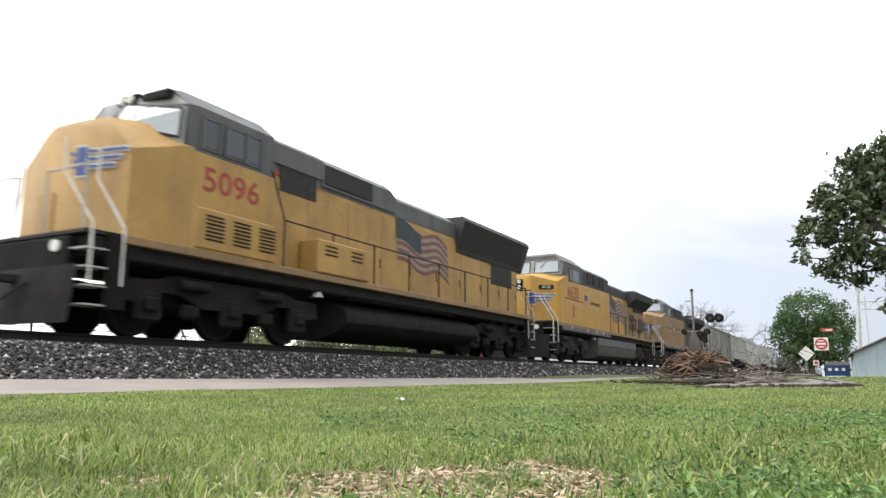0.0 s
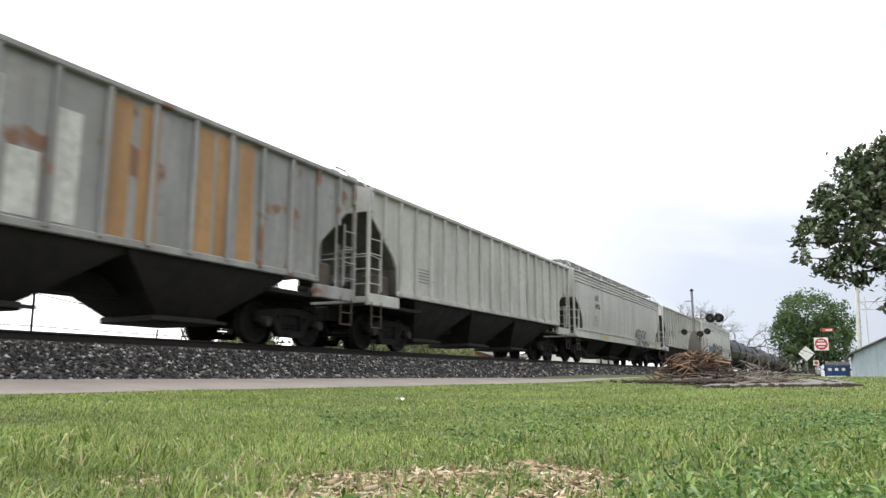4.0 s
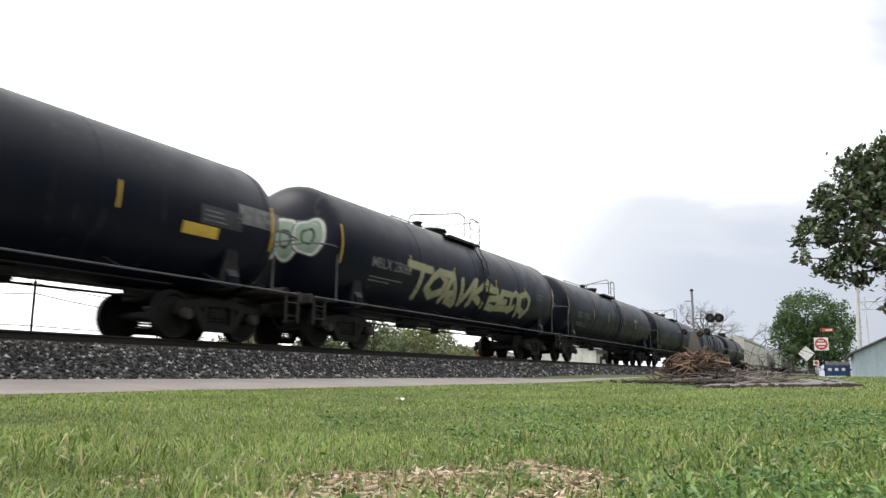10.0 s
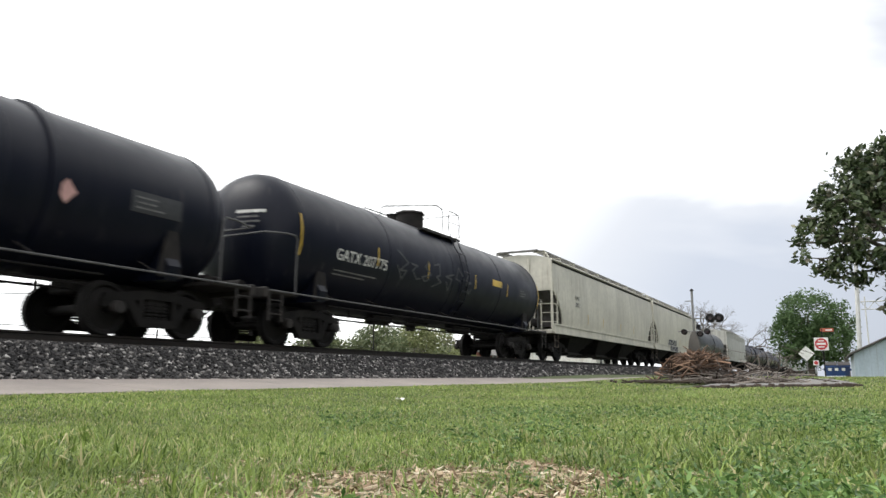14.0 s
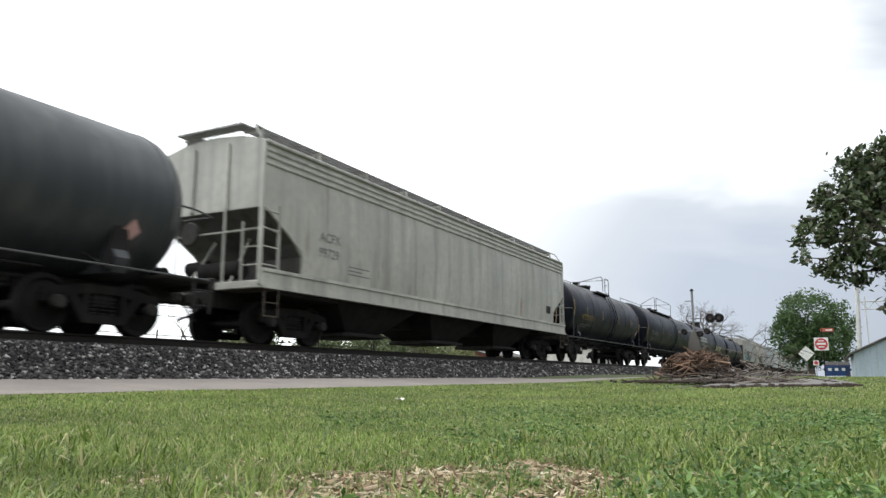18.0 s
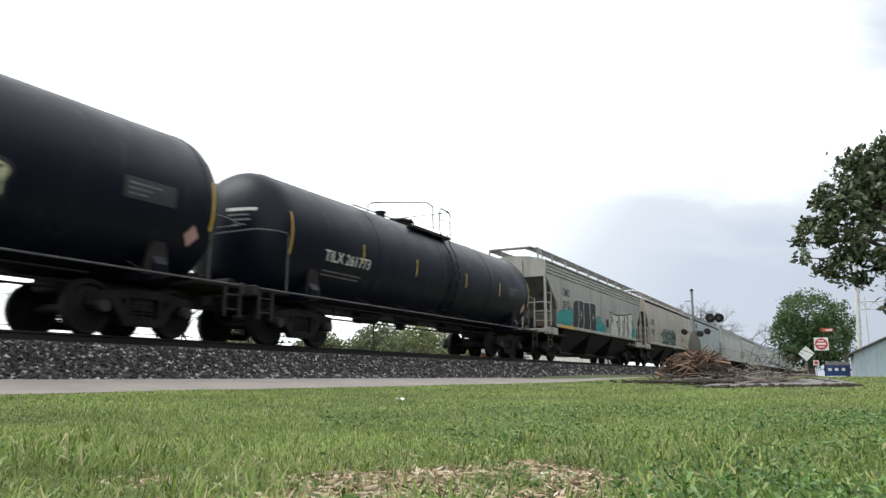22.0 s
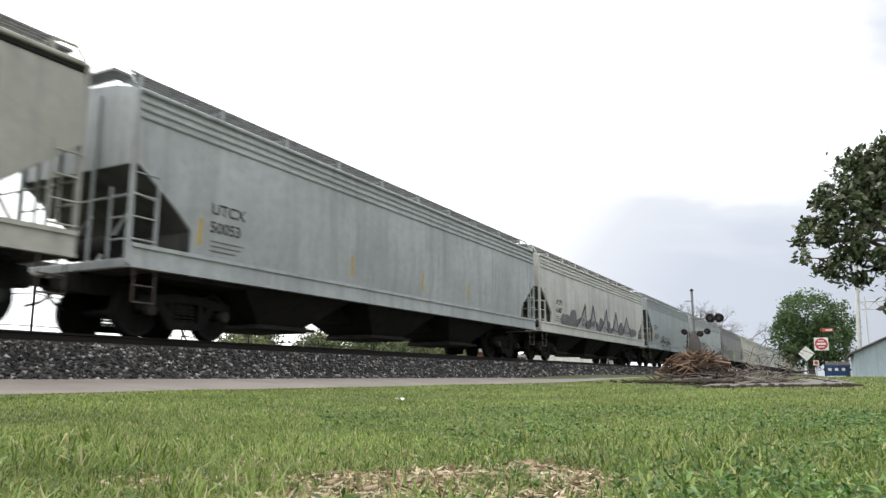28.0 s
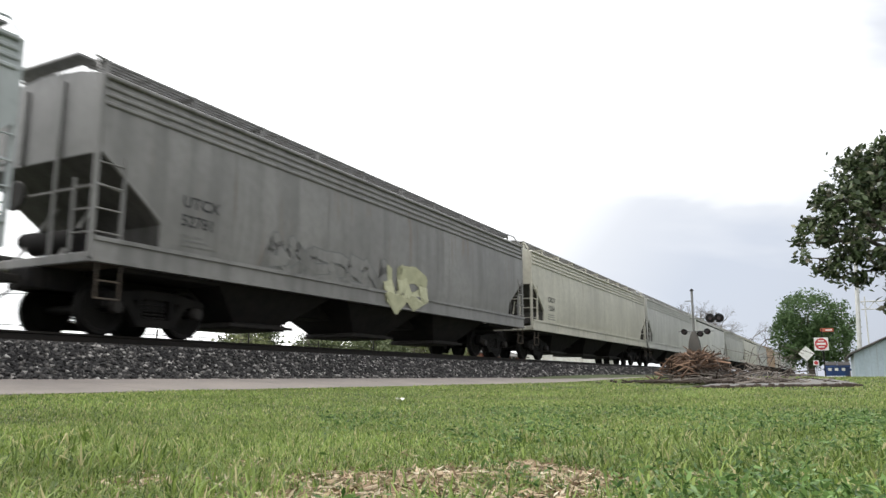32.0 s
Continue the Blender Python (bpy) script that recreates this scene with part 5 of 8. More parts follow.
        part("crest", Shape().box(6.52, 7.0, -1.54, -1.52, 2.86, 3.12).box(6.56, 6.96, -1.545, -1.53, 2.97, 3.01), MAT["blue"], car, "small blue shield crest")
        part("crest_foot", Shape().box(6.54, 6.98, -1.54, -1.52, 2.60, 2.85), REDPALE, car, "pale striped foot of the crest")
        lettering("BUILDING AMERICA", 0.19, 7.45, 2.76, lambda z: -1.53, MAT["steel_dark"], car, "slogan", "", 1.05)
        part("side_sill", Shape().box(3.2, 11.0, -1.538, -1.40, 1.30, deck - 0.01, 0.02), gry, car, "grey side sill under the yellow body")
        for a in (4.4, 6.9, 8.3, 9.5):
            part("sill_plate", lambda: Shape().box(0, 0.13, -1.545, -1.53, 1.40, 1.52), MAT["letter"], car, "", (a, 0, 0), "sill_plate")
    if sooty:
        flag_paint(car, 12.5, 15.3, 2.35, 3.55, -0.978, ("sootred", "loco_sooty", "sootblue"))
    else:
        flag_paint(car, 12.7 if not ge else 12.9, 15.9 if not ge else 16.2, 2.45, 3.65, -0.975)

    def board_text(words, size, place):
        """Pale figures on a number board, set out by place(along, up)."""
        t = text_shape(words, size)
        wide = max(p[0] for p in t.v)
        t.v = [place(p[0] - wide / 2, p[2]) for p in t.v]
        part("board_figures", t, MAT["letter"], car, "pale figures on the number board", smooth=False)
    if ge and clean:
        board_text(number, 0.17, lambda a, b: (2.49 + a * 0.486 - 0.105, -1.09 - a * 0.874 - 0.012, 3.04 + b))
    elif ge:
        board_text(number, 0.17, lambda a, b: (3.672, -0.675 - a, 4.52 + b))
    if not sooty:
        lettering(number, 0.66 if not ge else 0.78, 4.72 if not ge else 3.98, 2.76 if not ge else 2.80, lambda z: -1.53, MAT["red"] if clean or not ge else MAT["flagred"], car, "road_number", "large red road number", 1.2 if not ge else 1.06)
    # fuel tank
    if ge:
        tk = [(-1.15, 0.20), (-1.40, 0.36), (-1.48, 0.66), (-1.48, 1.22), (1.48, 1.22), (1.48, 0.66), (1.40, 0.36), (1.15, 0.20)]
    else:
        tk = [(1.42 * math.cos(a) * (1 if math.sin(a) < 0 else 0.98), 0.72 + 0.52 * math.sin(a)) for a in [2 * math.pi * i / 28 for i in range(28)]]
    part("fuel_tank", Shape().prism(tk, 0, 8.8 if ge else 9.7, 16.6 if ge else 17.2), MAT["fueltank"] if ge else MAT["truck_brown"], car, "dusty fuel tank slung under the frame")
    if ge:
        part("tank_flank", Shape().loft([[(x, -1.49, 1.2), (x, -1.50, 0.86), (x, -1.46, 0.84), (x, -1.46, 1.2)] for x in (8.75, 16.65)]), MAT["loco_grey"] if clean else MAT["rustbox"], car, "lighter grey upper flank of the fuel tank")
    part("air_reservoir", Shape().cyl((9.9, -1.2, 1.34), (15.6, -1.2, 1.34), 0.17, 16), MAT["steel_dark"], car)
    part("bell", Shape().cyl((8.6, -1.3, 1.1), (8.6, -1.3, 1.3), 0.16, 14, 0.06), MAT["silver"], car)
    for k in range(3):
        part("cable", Shape().tube([(18.2 + k * 1.1, -1.3, 1.3), (18.5 + k * 1.1, -1.34, 1.08), (18.8 + k * 1.1, -1.3, 1.3)], 0.02), MAT["under"], car)
    three_axle_truck(car, 6.0 if not ge else 5.2, ge)
    three_axle_truck(car, L - 2.95, ge)
    # pilots, plough, steps, rails
    for sx, xe in ((-1, f0), (1, L - 0.2)):
        part("pilot", Shape().box(xe - 0.06, xe + 0.06, -1.12, 1.12, 0.32, deck - 0.1, 0.02), MAT["truck"], car)
        for sy in (-1, 1):
            st = part("step_well", Shape().box(xe - sx * 0.38, xe - sx * 0.78, sy * 1.46, sy * 1.52, 0.36, deck, 0.01), MAT["truck"], car)
            for k in range(4):
                part("step", lambda: Shape().box(-0.2, 0.2, sy * 1.1, sy * 1.53, 0, 0.03), MAT["silver"], st, "", (xe - sx * 0.18, 0, 0.40 + k * 0.30), f"loco_step{sy}")
            for k in (0.06, 0.66):
                hr = Shape().tube([(xe - sx * k, sy * 1.53, 0.75), (xe - sx * k, sy * 1.53, deck + 0.1), (xe - sx * (k - 0.22), sy * 1.05, deck + 0.95), (xe - sx * (k - 0.22), sy * 1.05, deck + (1.05 if ge or sx > 0 else 1.5))], 0.022)
                part("grab_rail", hr, MAT["white"] if sx < 0 else MAT["silver"], car, "white painted step handrail" if sx < 0 else "")
        for sy in (-1, 1):
            part("end_rail", Shape().tube([(xe + sx * 0.02, sy * 1.4, deck), (xe + sx * 0.02, sy * 1.4, deck + 1.05), (xe + sx * 0.02, sy * 0.4, deck + 1.05), (xe + sx * 0.02, sy * 0.4, deck)], 0.02), MAT["silver"] if sx < 0 else MAT["steel_dark"], car)
        coupler(car, xe + sx * 0.05, sx)
    pw = Shape()
    a = f0 - 0.05
    pw.loft([[(a - 0.45, 0.0, 0.10), (a - 0.22, 0.0, 0.6), (a - 0.02, 0.0, 1.05)], [(a - 0.36, -0.6, 0.10), (a - 0.16, -0.6, 0.6), (a - 0.02, -0.6, 1.05)], [(a - 0.12, -1.4, 0.12), (a - 0.06, -1.4, 0.6), (a - 0.02, -1.4, 1.05)]], caps=False, closed=False)
    q = mirror_y(pw)
    pw.add(q.v, q.f)
    part("snow_plough", pw, MAT["truck"], car)
    # long handrail with stanchions
    a0, a1 = (11.3, L - 0.9) if ge else (7.2, L - 0.9)
    rl = part("handrail", Shape().tube([(a0, -1.46, deck + 1.02), (a1, -1.46, deck + 1.02)], 0.02).tube([(a0, -1.46, deck + 1.02), (a0 - 0.5, -1.5, deck + (2.0 if not ge else 1.6))], 0.02), MAT["steel_dark"], car)
    ns = 9 if not ge else 7
    for i in range(ns):
        part("stanchion", lambda: Shape().cyl((0, -1.46, deck), (0, -1.46, deck + 1.04), 0.022, 6), MAT["steel_dark"], rl, "", (a0 + (a1 - a0) * i / (ns - 1), 0, 0), "stanchion")
    return car


# ---- the train, from its head ----
PANEL = surf("faded data panel paint", (0.028, 0.03, 0.035), (0.02, 0.022, 0.026), 4, 0.6, bump=0)
CLOUDG, TRIG = spray("mid grey cloud spray", (0.165, 0.17, 0.18)), spray("pale grey letter spray", (0.36, 0.37, 0.38))
REDPALE = surf("pale pink crest paint", (0.50, 0.27, 0.24), (0.42, 0.22, 0.2), 5, 0.5, bump=0)
loco(5.0, 27.35, "5096", "loco_pale", "weathered yellow and grey diesel locomotive with a painted flag", False, False)
loco(27.4, 49.35, "6630", "loco_yellow", "clean bright yellow and grey diesel locomotive", True, True)
loco(49.45, 71.8, "5373", "loco_dirty", "soot-stained dull yellow and grey diesel locomotive", True, False)
BLACK, WHITE = spray("black spray paint", (0.02, 0.02, 0.025)), spray("white spray paint", (0.62, 0.62, 0.6))
TEAL, GREEN = spray("teal spray paint", (0.03, 0.30, 0.30)), spray("dark green spray paint", (0.02, 0.07, 0.05))
SKYDULL = spray("dull slate blue spray paint", (0.075, 0.10, 0.16))
SKYBLUE, OLIVE = spray("blue spray paint", (0.08, 0.19, 0.34)), spray("yellow green spray paint", (0.34, 0.34, 0.19))
PALEW = spray("pale cream spray paint", (0.46, 0.46, 0.38))
SLATE, MIST = spray("slate grey spray paint", (0.05, 0.055, 0.075)), spray("mid grey spray paint", (0.20, 0.205, 0.21))
PALEGREEN = spray("pale green spray paint", (0.26, 0.34, 0.26))
PALEY = spray("pale yellow spray paint", (0.50, 0.50, 0.33))
REDW = spray("pink and white placard print", (0.6, 0.36, 0.34))


def marks(side, car, rows, x, z, size=0.42, mat=None, wide=1.0):
    for i, w in enumerate(rows):
        lettering(w, size, x, z - i * size * 1.15, side, mat or MAT["ink"], car, "reporting_mark", "", wide)


def small_print(side, car, x, z, seed, n=5, mat=None, w=1.3):
    rnd = random.Random(seed)
    bars(x, z, [0.75 * w * rnd.uniform(0.5, 1.0) for _ in range(n)], 0.032, 0.09, side, mat or MAT["dimink"], car)


def yellow_strips(side, car, xs, z=1.72, tall=0.45):
    for x in xs:
        patch_on(x - 0.04, x + 0.04, z, z + tall, side, MAT["yellowmark"], car, "reflector", "faded yellow reflective strip", nz=2)


# two ribbed hoppers, one smooth
c, s, h = hopper(73.3, 90.35, "rusty", "patchy grey ribbed covered hopper with rust and repainted panels", "ribbed", sill=False, eave=4.08, foot=1.5)
for i, (a, b, z0, z1, m) in enumerate(((2.2, 2.75, 2.1, 2.75, "letter"), (3.0, 3.55, 2.1, 2.75, "letter"), (3.75, 4.6, 2.45, 2.8, "letter"), (3.75, 4.6, 2.1, 2.4, "ink"), (7.7, 8.2, 1.85, 3.6, "letter"), (8.35, 8.85, 1.6, 2.6, "letter"), (9.0, 9.5, 1.6, 3.4, "letter"), (5.0, 5.6, 1.9, 2.3, "letter"))):
    patch_on(-h + a, -h + b, z0, z1, s, MAT[m], c, "repaint_patch", "white repainted panel" if m == "letter" else "black repainted panel")
marks(s, c, ("AEX", "24711"), -h + 2.3, 2.50, 0.24)
patch_on(-h + 1.95, -h + 2.1, 1.6, 2.5, s, MAT["yellowmark"], c, "reflector", "yellow reflective strip")
for a in (10.0, 10.6, 11.2, 11.9, 12.4, 13.0):
    patch_on(-h + a, -h + a + 0.42, 1.55, 3.95, s, PAINT["orange"] if a != 11.2 else PAINT["rusty"], c, "rust_panel", "rusted side panel")
c, s, h = hopper(91.0, 107.1, "lightgrey", "light grey ribbed covered hopper", "ribbed", sill=False, eave=4.08, foot=1.5)
small_print(s, c, -h + 2.6, 2.3, 5)
c, s, h = hopper(107.9, 126.4, "lightgrey", "light grey smooth-sided covered hopper with outlined graffiti", curved=True, web=True, eave=4.15)
marks(s, c, ("AEX", "24926"), -h + 3.2, 3.02, 0.36)
small_print(s, c, -h + 3.0, 2.2, 7, 6)
on_sill = lambda z: s(z) if z > 1.5 else -1.625
outlined(c, [[(2.12, 1.0), (2.3, 1.7), (2.45, 1.98), (2.74, 2.0), (2.86, 1.5), (2.98, 1.0), (2.76, 1.0), (2.7, 1.25), (2.45, 1.25), (2.4, 1.0)], [(2.5, 1.5), (2.55, 1.8), (2.62, 1.8), (2.66, 1.5)],
             [(3.05, 2.14), (3.2, 2.0), (3.7, 2.02), (3.74, 1.88), (3.32, 1.5), (3.55, 1.42), (3.95, 1.2), (3.98, 1.0), (3.3, 1.1), (2.95, 1.3), (2.9, 1.45), (3.3, 1.74), (3.1, 1.76)],
             ring_of(4.22, 1.55, 0.40, 0.52), ring_of(4.24, 1.5, 0.15, 0.27), [(4.65, 1.9), (4.9, 2.04), (5.1, 1.97), (4.98, 1.5), (5.0, 1.2), (5.38, 1.32), (5.34, 1.0), (4.75, 0.98), (4.58, 1.2), (4.7, 1.6)]],
         on_sill, BLACK, 0.065, None, "black outlined graffiti letter")
patch_on(8.0, 8.5, 1.85, 2.1, s, MAT["ink"], c, "stencil_panel", "small black stencil panel")
for a in (-h + 4.6, -h + 13.8, -h + 16.6):
    patch_on(a, a + 0.6, 1.16, 1.36, lambda z: -1.615, MAT["yellowmark"], c, "reflector", "orange reflective strip on the sill")
c, s, h = hopper(127.9, 144.4, "lightgrey", "clean light grey ribbed covered hopper", "ribbed", sill=False, eave=4.12, foot=1.5)
for a in (2.2, 2.9, 3.6):
    patch_on(-h + a, -h + a + 0.5, 2.15, 2.6, s, MAT["dimletter"], c, "stencil_panel")
for a in (11.6, 13.6, 15.0):
    patch_on(-h + a, -h + a + 0.12, 1.55, 2.1, lambda z: -1.61, MAT["yellowmark"], c, "reflector", "yellow reflective strip")
patch_on(-h + 12.0, -h + 12.45, 1.75, 2.05, s, MAT["ink"], c, "stencil_panel")
patch_on(-h + 8.6, -h + 9.1, 1.8, 2.2, s, MAT["steel_dark"], c, "stencil_panel")
ebd = part("end_board", Shape().box(-h - 0.03, -h - 0.01, -1.42, -0.55, 3.5, 4.0, 0.005), MAT["white"], c, "white board with dark bars on the car end")
for z in (3.62, 3.80):
    part("board_bar", Shape().box(-h - 0.036, -h - 0.03, -1.25, -0.75, z, z + 0.08), MAT["ink"], ebd)
c, s, h = hopper(145.3, 165.3, "white", "pale grey covered hopper with blue and yellow green graffiti", curved=True, web=True, eave=4.15)
patch_on(-h + 1.8, -h + 2.05, 2.57, 2.80, s, MAT["red"], c, "mark_panel", "small red square mark")
marks(s, c, ("FHRX", "628811"), -h + 2.22, 2.56, 0.29, None, 1.15)
small_print(s, c, -h + 2.2, 1.78, 20, 3)
blue_sill = lambda z: s(z) if z > 1.5 else -1.625
for k, (bx, bz, bw, bh) in enumerate(((3.9, 1.95, 0.42, 0.26), (4.5, 1.95, 0.46, 0.24), (5.5, 1.93, 0.48, 0.26), (6.1, 1.85, 0.36, 0.26))):
    f = Shape()
    flat(blob(-h + bx, bz, bw, bh, 210 + k, 20, 2.6, 0.12), s, 0.005 + 0.0006 * k, f)
    part("graffiti_cloud", f, SKYBLUE, c, "blue sprayed shape", smooth=False)
for k in range(9):
    f = Shape()
    flat(blob(-h + 6.5 + 0.72 * k, 1.78 + 0.05 * math.sin(k * 2.3), 0.62, 0.58 + 0.10 * math.sin(k * 1.7), 230 + k, 22, 2.4, 0.16), s, 0.005 + 0.0005 * k, f)
    part("graffiti_cloud", f, SLATE, c, "dark slate sprayed cloud behind pale letters", smooth=False)
piece(c, -h + 6.75, -h + 11.5, 1.22, 2.42, (6, 3, 4, 7, 0), PALEW, BLACK, blue_sill, 22, 0.05, 0.26, None, "pale cream graffiti letter with black outline")
patch_on(-h + 6.6, -h + 12.2, 1.12, 1.36, lambda z: -1.622, OLIVE, c, "sprayed_sill", "pale yellow sprayed sill")
tag(c, 2.45, 4.6, 1.86, 2.14, 5, BLACK, s, 23, 0.045, "black hand-sprayed scrawl")
small_print(s, c, 4.85, 2.14, 24, 6, MAT["dimletter"], 1.5)
tag(c, 6.3, 8.6, 1.85, 2.25, 5, BLACK, s, 25, 0.045, "black hand-sprayed scrawl")
patch_on(8.2, 8.5, 1.75, 1.95, s, MAT["ink"], c, "stencil_panel")

# run of tank cars
TK = [
    (165.9, 183.2, "NATX 303647", "yellowdim", {"dome": "low"}, "black tank car with yellow reflective strips"),
    (183.6, 201.8, "NATX 250536", "dimletter", {}, "dull black tank car with faded white lettering"),
    (202.2, 219.3, "MBLX 28082", "dimletter", {"head_art": "green"}, "black tank car with green and white graffiti"),
    (219.6, 238.2, "TILX 197600", "dimletter", {}, "black tank car with pale graffiti scraps"),
    (238.6, 257.1, "TILX 270509", "dimletter", {}, "black tank car with yellow strips"),
    (257.5, 275.9, "ECUX 374054", "letter", {"bands": (-7.05, -3.6, -2.2, 0.1, 2.4, 4.8), "marks": ""}, "black tank car with raised girth bands"),
    (276.3, 293.2, "GATX 207775", "letter", {"dome": "tall"}, "black tank car with a tall valve housing"),
]
for i, (a, b, mk, mm, kw, lab) in enumerate(TK):
    c, s, h, zc = tank_car(a, b, lab, rad=(1.545, 1.475, 1.565, 1.505, 1.49, 1.41, 1.535)[i], **{**kw, "head_art": PALEGREEN if "head_art" in kw else None})
    zm = zc - 0.40
    marks(s, c, (mk,), -h + 2.35, zm, 0.38, MAT[mm])
    small_print(s, c, -h + 2.4, zm - 0.26, 40 + i, 2, MAT["dimletter"], 2.6)
    patch_on(h - 3.0, h - 1.9, zc - 0.25, zc + 0.12, s, PANEL, c, "data_panel", "faded grey data panel")
    small_print(s, c, h - 2.9, zc + 0.0, 60 + i, 3, MAT["dimletter"], 0.9)
    if i == 1:
        patch_on(5.72, 6.6, 1.9, 2.12, s, MAT["yellowmark"], c, "warning_panel", "yellow warning panel")
        patch_on(7.1, 8.3, 2.32, 2.72, s, MAT["dimletter"], c, "data_panel", "faded grey data panel")
    if i == 2:
        piece(c, -h + 4.3, -h + 13.4, 1.5, 2.5, (1, 5, 3, 4, 6, 0, 2, 7, 5), OLIVE, MAT["dimletter"], s, 71, 0.028, 0.20, None, "yellow green graffiti letter with pale outline")
    if i == 3:
        for k, x in enumerate((-3.6, -0.9, 2.8, 5.0)):
            tag(c, x, x + 1.2, 1.9, 2.5, 3, MAT["dimtag"] if k < 3 else MAT["dimletter"], s, 80 + k + i, 0.045, "pale sprayed scrap")
        patch_on(3.9, 4.7, 2.45, 2.62, s, MAT["yellowdim"], c, "warning_panel", "dull yellow warning panel")
    if i == 4:
        patch_on(4.9, 5.5, 2.0, 2.26, s, MAT["dimtag"], c, "stencil_panel", "faint grey framed panel")
        patch_on(4.97, 5.43, 2.05, 2.21, s, PANEL, c, "stencil_panel", lift=0.012)
        patch_on(1.2, 3.2, 2.42, 2.52, s, MAT["dimtag"], c, "stencil_line")
    if i == 5:
        placard(c, h - 4.2, 2.15, s, REDW)
    if i == 6:
        tag(c, -3.4, 1.4, 1.9, 2.6, 7, MAT["dimtag"], s, 90, 0.05, "faint grey scrawl")
        patch_on(3.0, 3.8, 2.4, 2.62, s, MAT["yellowmark"], c, "warning_panel", "yellow warning panel")

c, s, h = hopper(293.9, 313.2, "cream", "cream white covered hopper in clean paint", curved=True, ribs=False, eave=4.20)
marks(s, c, ("CHIX", "30012"), -h + 3.0, 2.75, 0.28, MAT["dimletter"])
yellow_strips(s, c, (-h + 5.0, -2.0, 1.5, 4.5), 1.75)
c, s, h = hopper(313.8, 330.9, "cream", "cream white covered hopper with small dark graffiti", curved=True, ribs=False, eave=4.20)
on_sill2 = lambda z: s(z) if z > 1.5 else -1.625
piece(c, -h + 4.6, -h + 7.5, 1.45, 1.95, (0, 2, 5, 4, 7, 6), SLATE, WHITE, s, 101, 0.035, 0.11, None, "blue black graffiti letter with white outline")
piece(c, -h + 4.8, -h + 7.6, 1.06, 1.5, (5, 7, 3, 5, 2, 5), SLATE, WHITE, on_sill2, 102, 0.035, 0.11, None, "blue black graffiti letter with white outline")
yellow_strips(s, c, (-h + 9.0, -h + 11.6, -h + 14.2, -h + 16.0), 1.6, 0.4)
patch_on(7.9, 8.3, 1.8, 2.0, s, MAT["ink"], c, "stencil_panel")
c, s, h, zc = tank_car(332.3, 350.4, "charcoal grey tank car without reflectors", "tank_grey", dome="tall", marks="dim", rad=1.47)
marks(s, c, ("CELX 20048",), -h + 2.1, zc - 0.58, 0.36, MAT["letter"])
small_print(s, c, -h + 2.2, zc - 0.80, 105, 2, MAT["dimletter"], 2.4)
placard(c, h - 1.8, 1.75, s, REDW)
c, s, h = hopper(351.6, 370.9, "paledust", "dusty cream grey covered hopper with rust streaks", cut=2.8, kink=2.0, eave=4.2)
marks(s, c, ("ACFX", "99729"), -h + 1.9, 2.36, 0.31, MAT["dimink"])
small_print(s, c, -h + 3.1, 1.9, 111, 3)
patch_on(7.4, 7.9, 1.85, 2.15, s, MAT["steel_dark"], c, "stencil_panel")
for a in (4.6, 8.6):
    patch_on(a, a + 0.09, 1.55, 2.2, s, PAINT["orange"], c, "rust_streak", "brown rust streak")

TK = [
    (371.6, 386.2, "WTLX 89069", "yellowdim", {}, "black tank car with yellow lettering and pale scrawl"),
    (386.6, 406.6, "TILX 309600", "dimletter", {"long_platform": (-5.3, 1.3)}, "long black tank car with yellow strips and a long platform"),
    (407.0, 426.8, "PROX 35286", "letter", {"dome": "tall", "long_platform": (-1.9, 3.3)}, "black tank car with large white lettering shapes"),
    (427.2, 443.4, "TILX 261773", "letter", {}, "black tank car with white lettering"),
]
for i, (a, b, mk, mm, kw, lab) in enumerate(TK):
    c, s, h, zc = tank_car(a, b, lab, rad=(1.515, 1.555, 1.58, 1.515)[i], **kw)
    marks(s, c, (mk,), -h + 2.25, zc - 0.46, 0.36, MAT[mm])
    small_print(s, c, -h + 2.3, zc - 0.70, 140 + i, 2, MAT["dimletter"], 2.2)
    patch_on(h - 3.0, h - 1.9, zc - 0.25, zc + 0.12, s, PANEL, c, "data_panel", "faded grey data panel")
    small_print(s, c, h - 2.9, zc + 0.0, 150 + i, 3, MAT["dimletter"], 0.9)
    placard(c, h - 1.4, 1.85, s, REDW)
    if i == 0:
        tag(c, -3.6, -0.8, 1.75, 2.3, 5, MAT["dimtag"], s, 160, 0.035, "pale hand-drawn scrawl")
    if i == 2:
        for k in range(6):
            patch_on(-h + 1.72 + k * 0.62, -h + 2.24 + k * 0.62, zc - 0.12, zc + 0.30, s, MAT["letter"], c, "emblem_block", "white lettering block")
            patch_on(-h + 1.86 + k * 0.62, -h + 2.10 + k * 0.62, zc + 0.0, zc + 0.16, s, MAT["tank_black"], c, "emblem_gap", lift=0.02)
        graffiti(c, 1.2, 5.0, 1.75, 2.4, 4, PALEY, BLACK, s, 166, label="faded pale yellow graffiti")

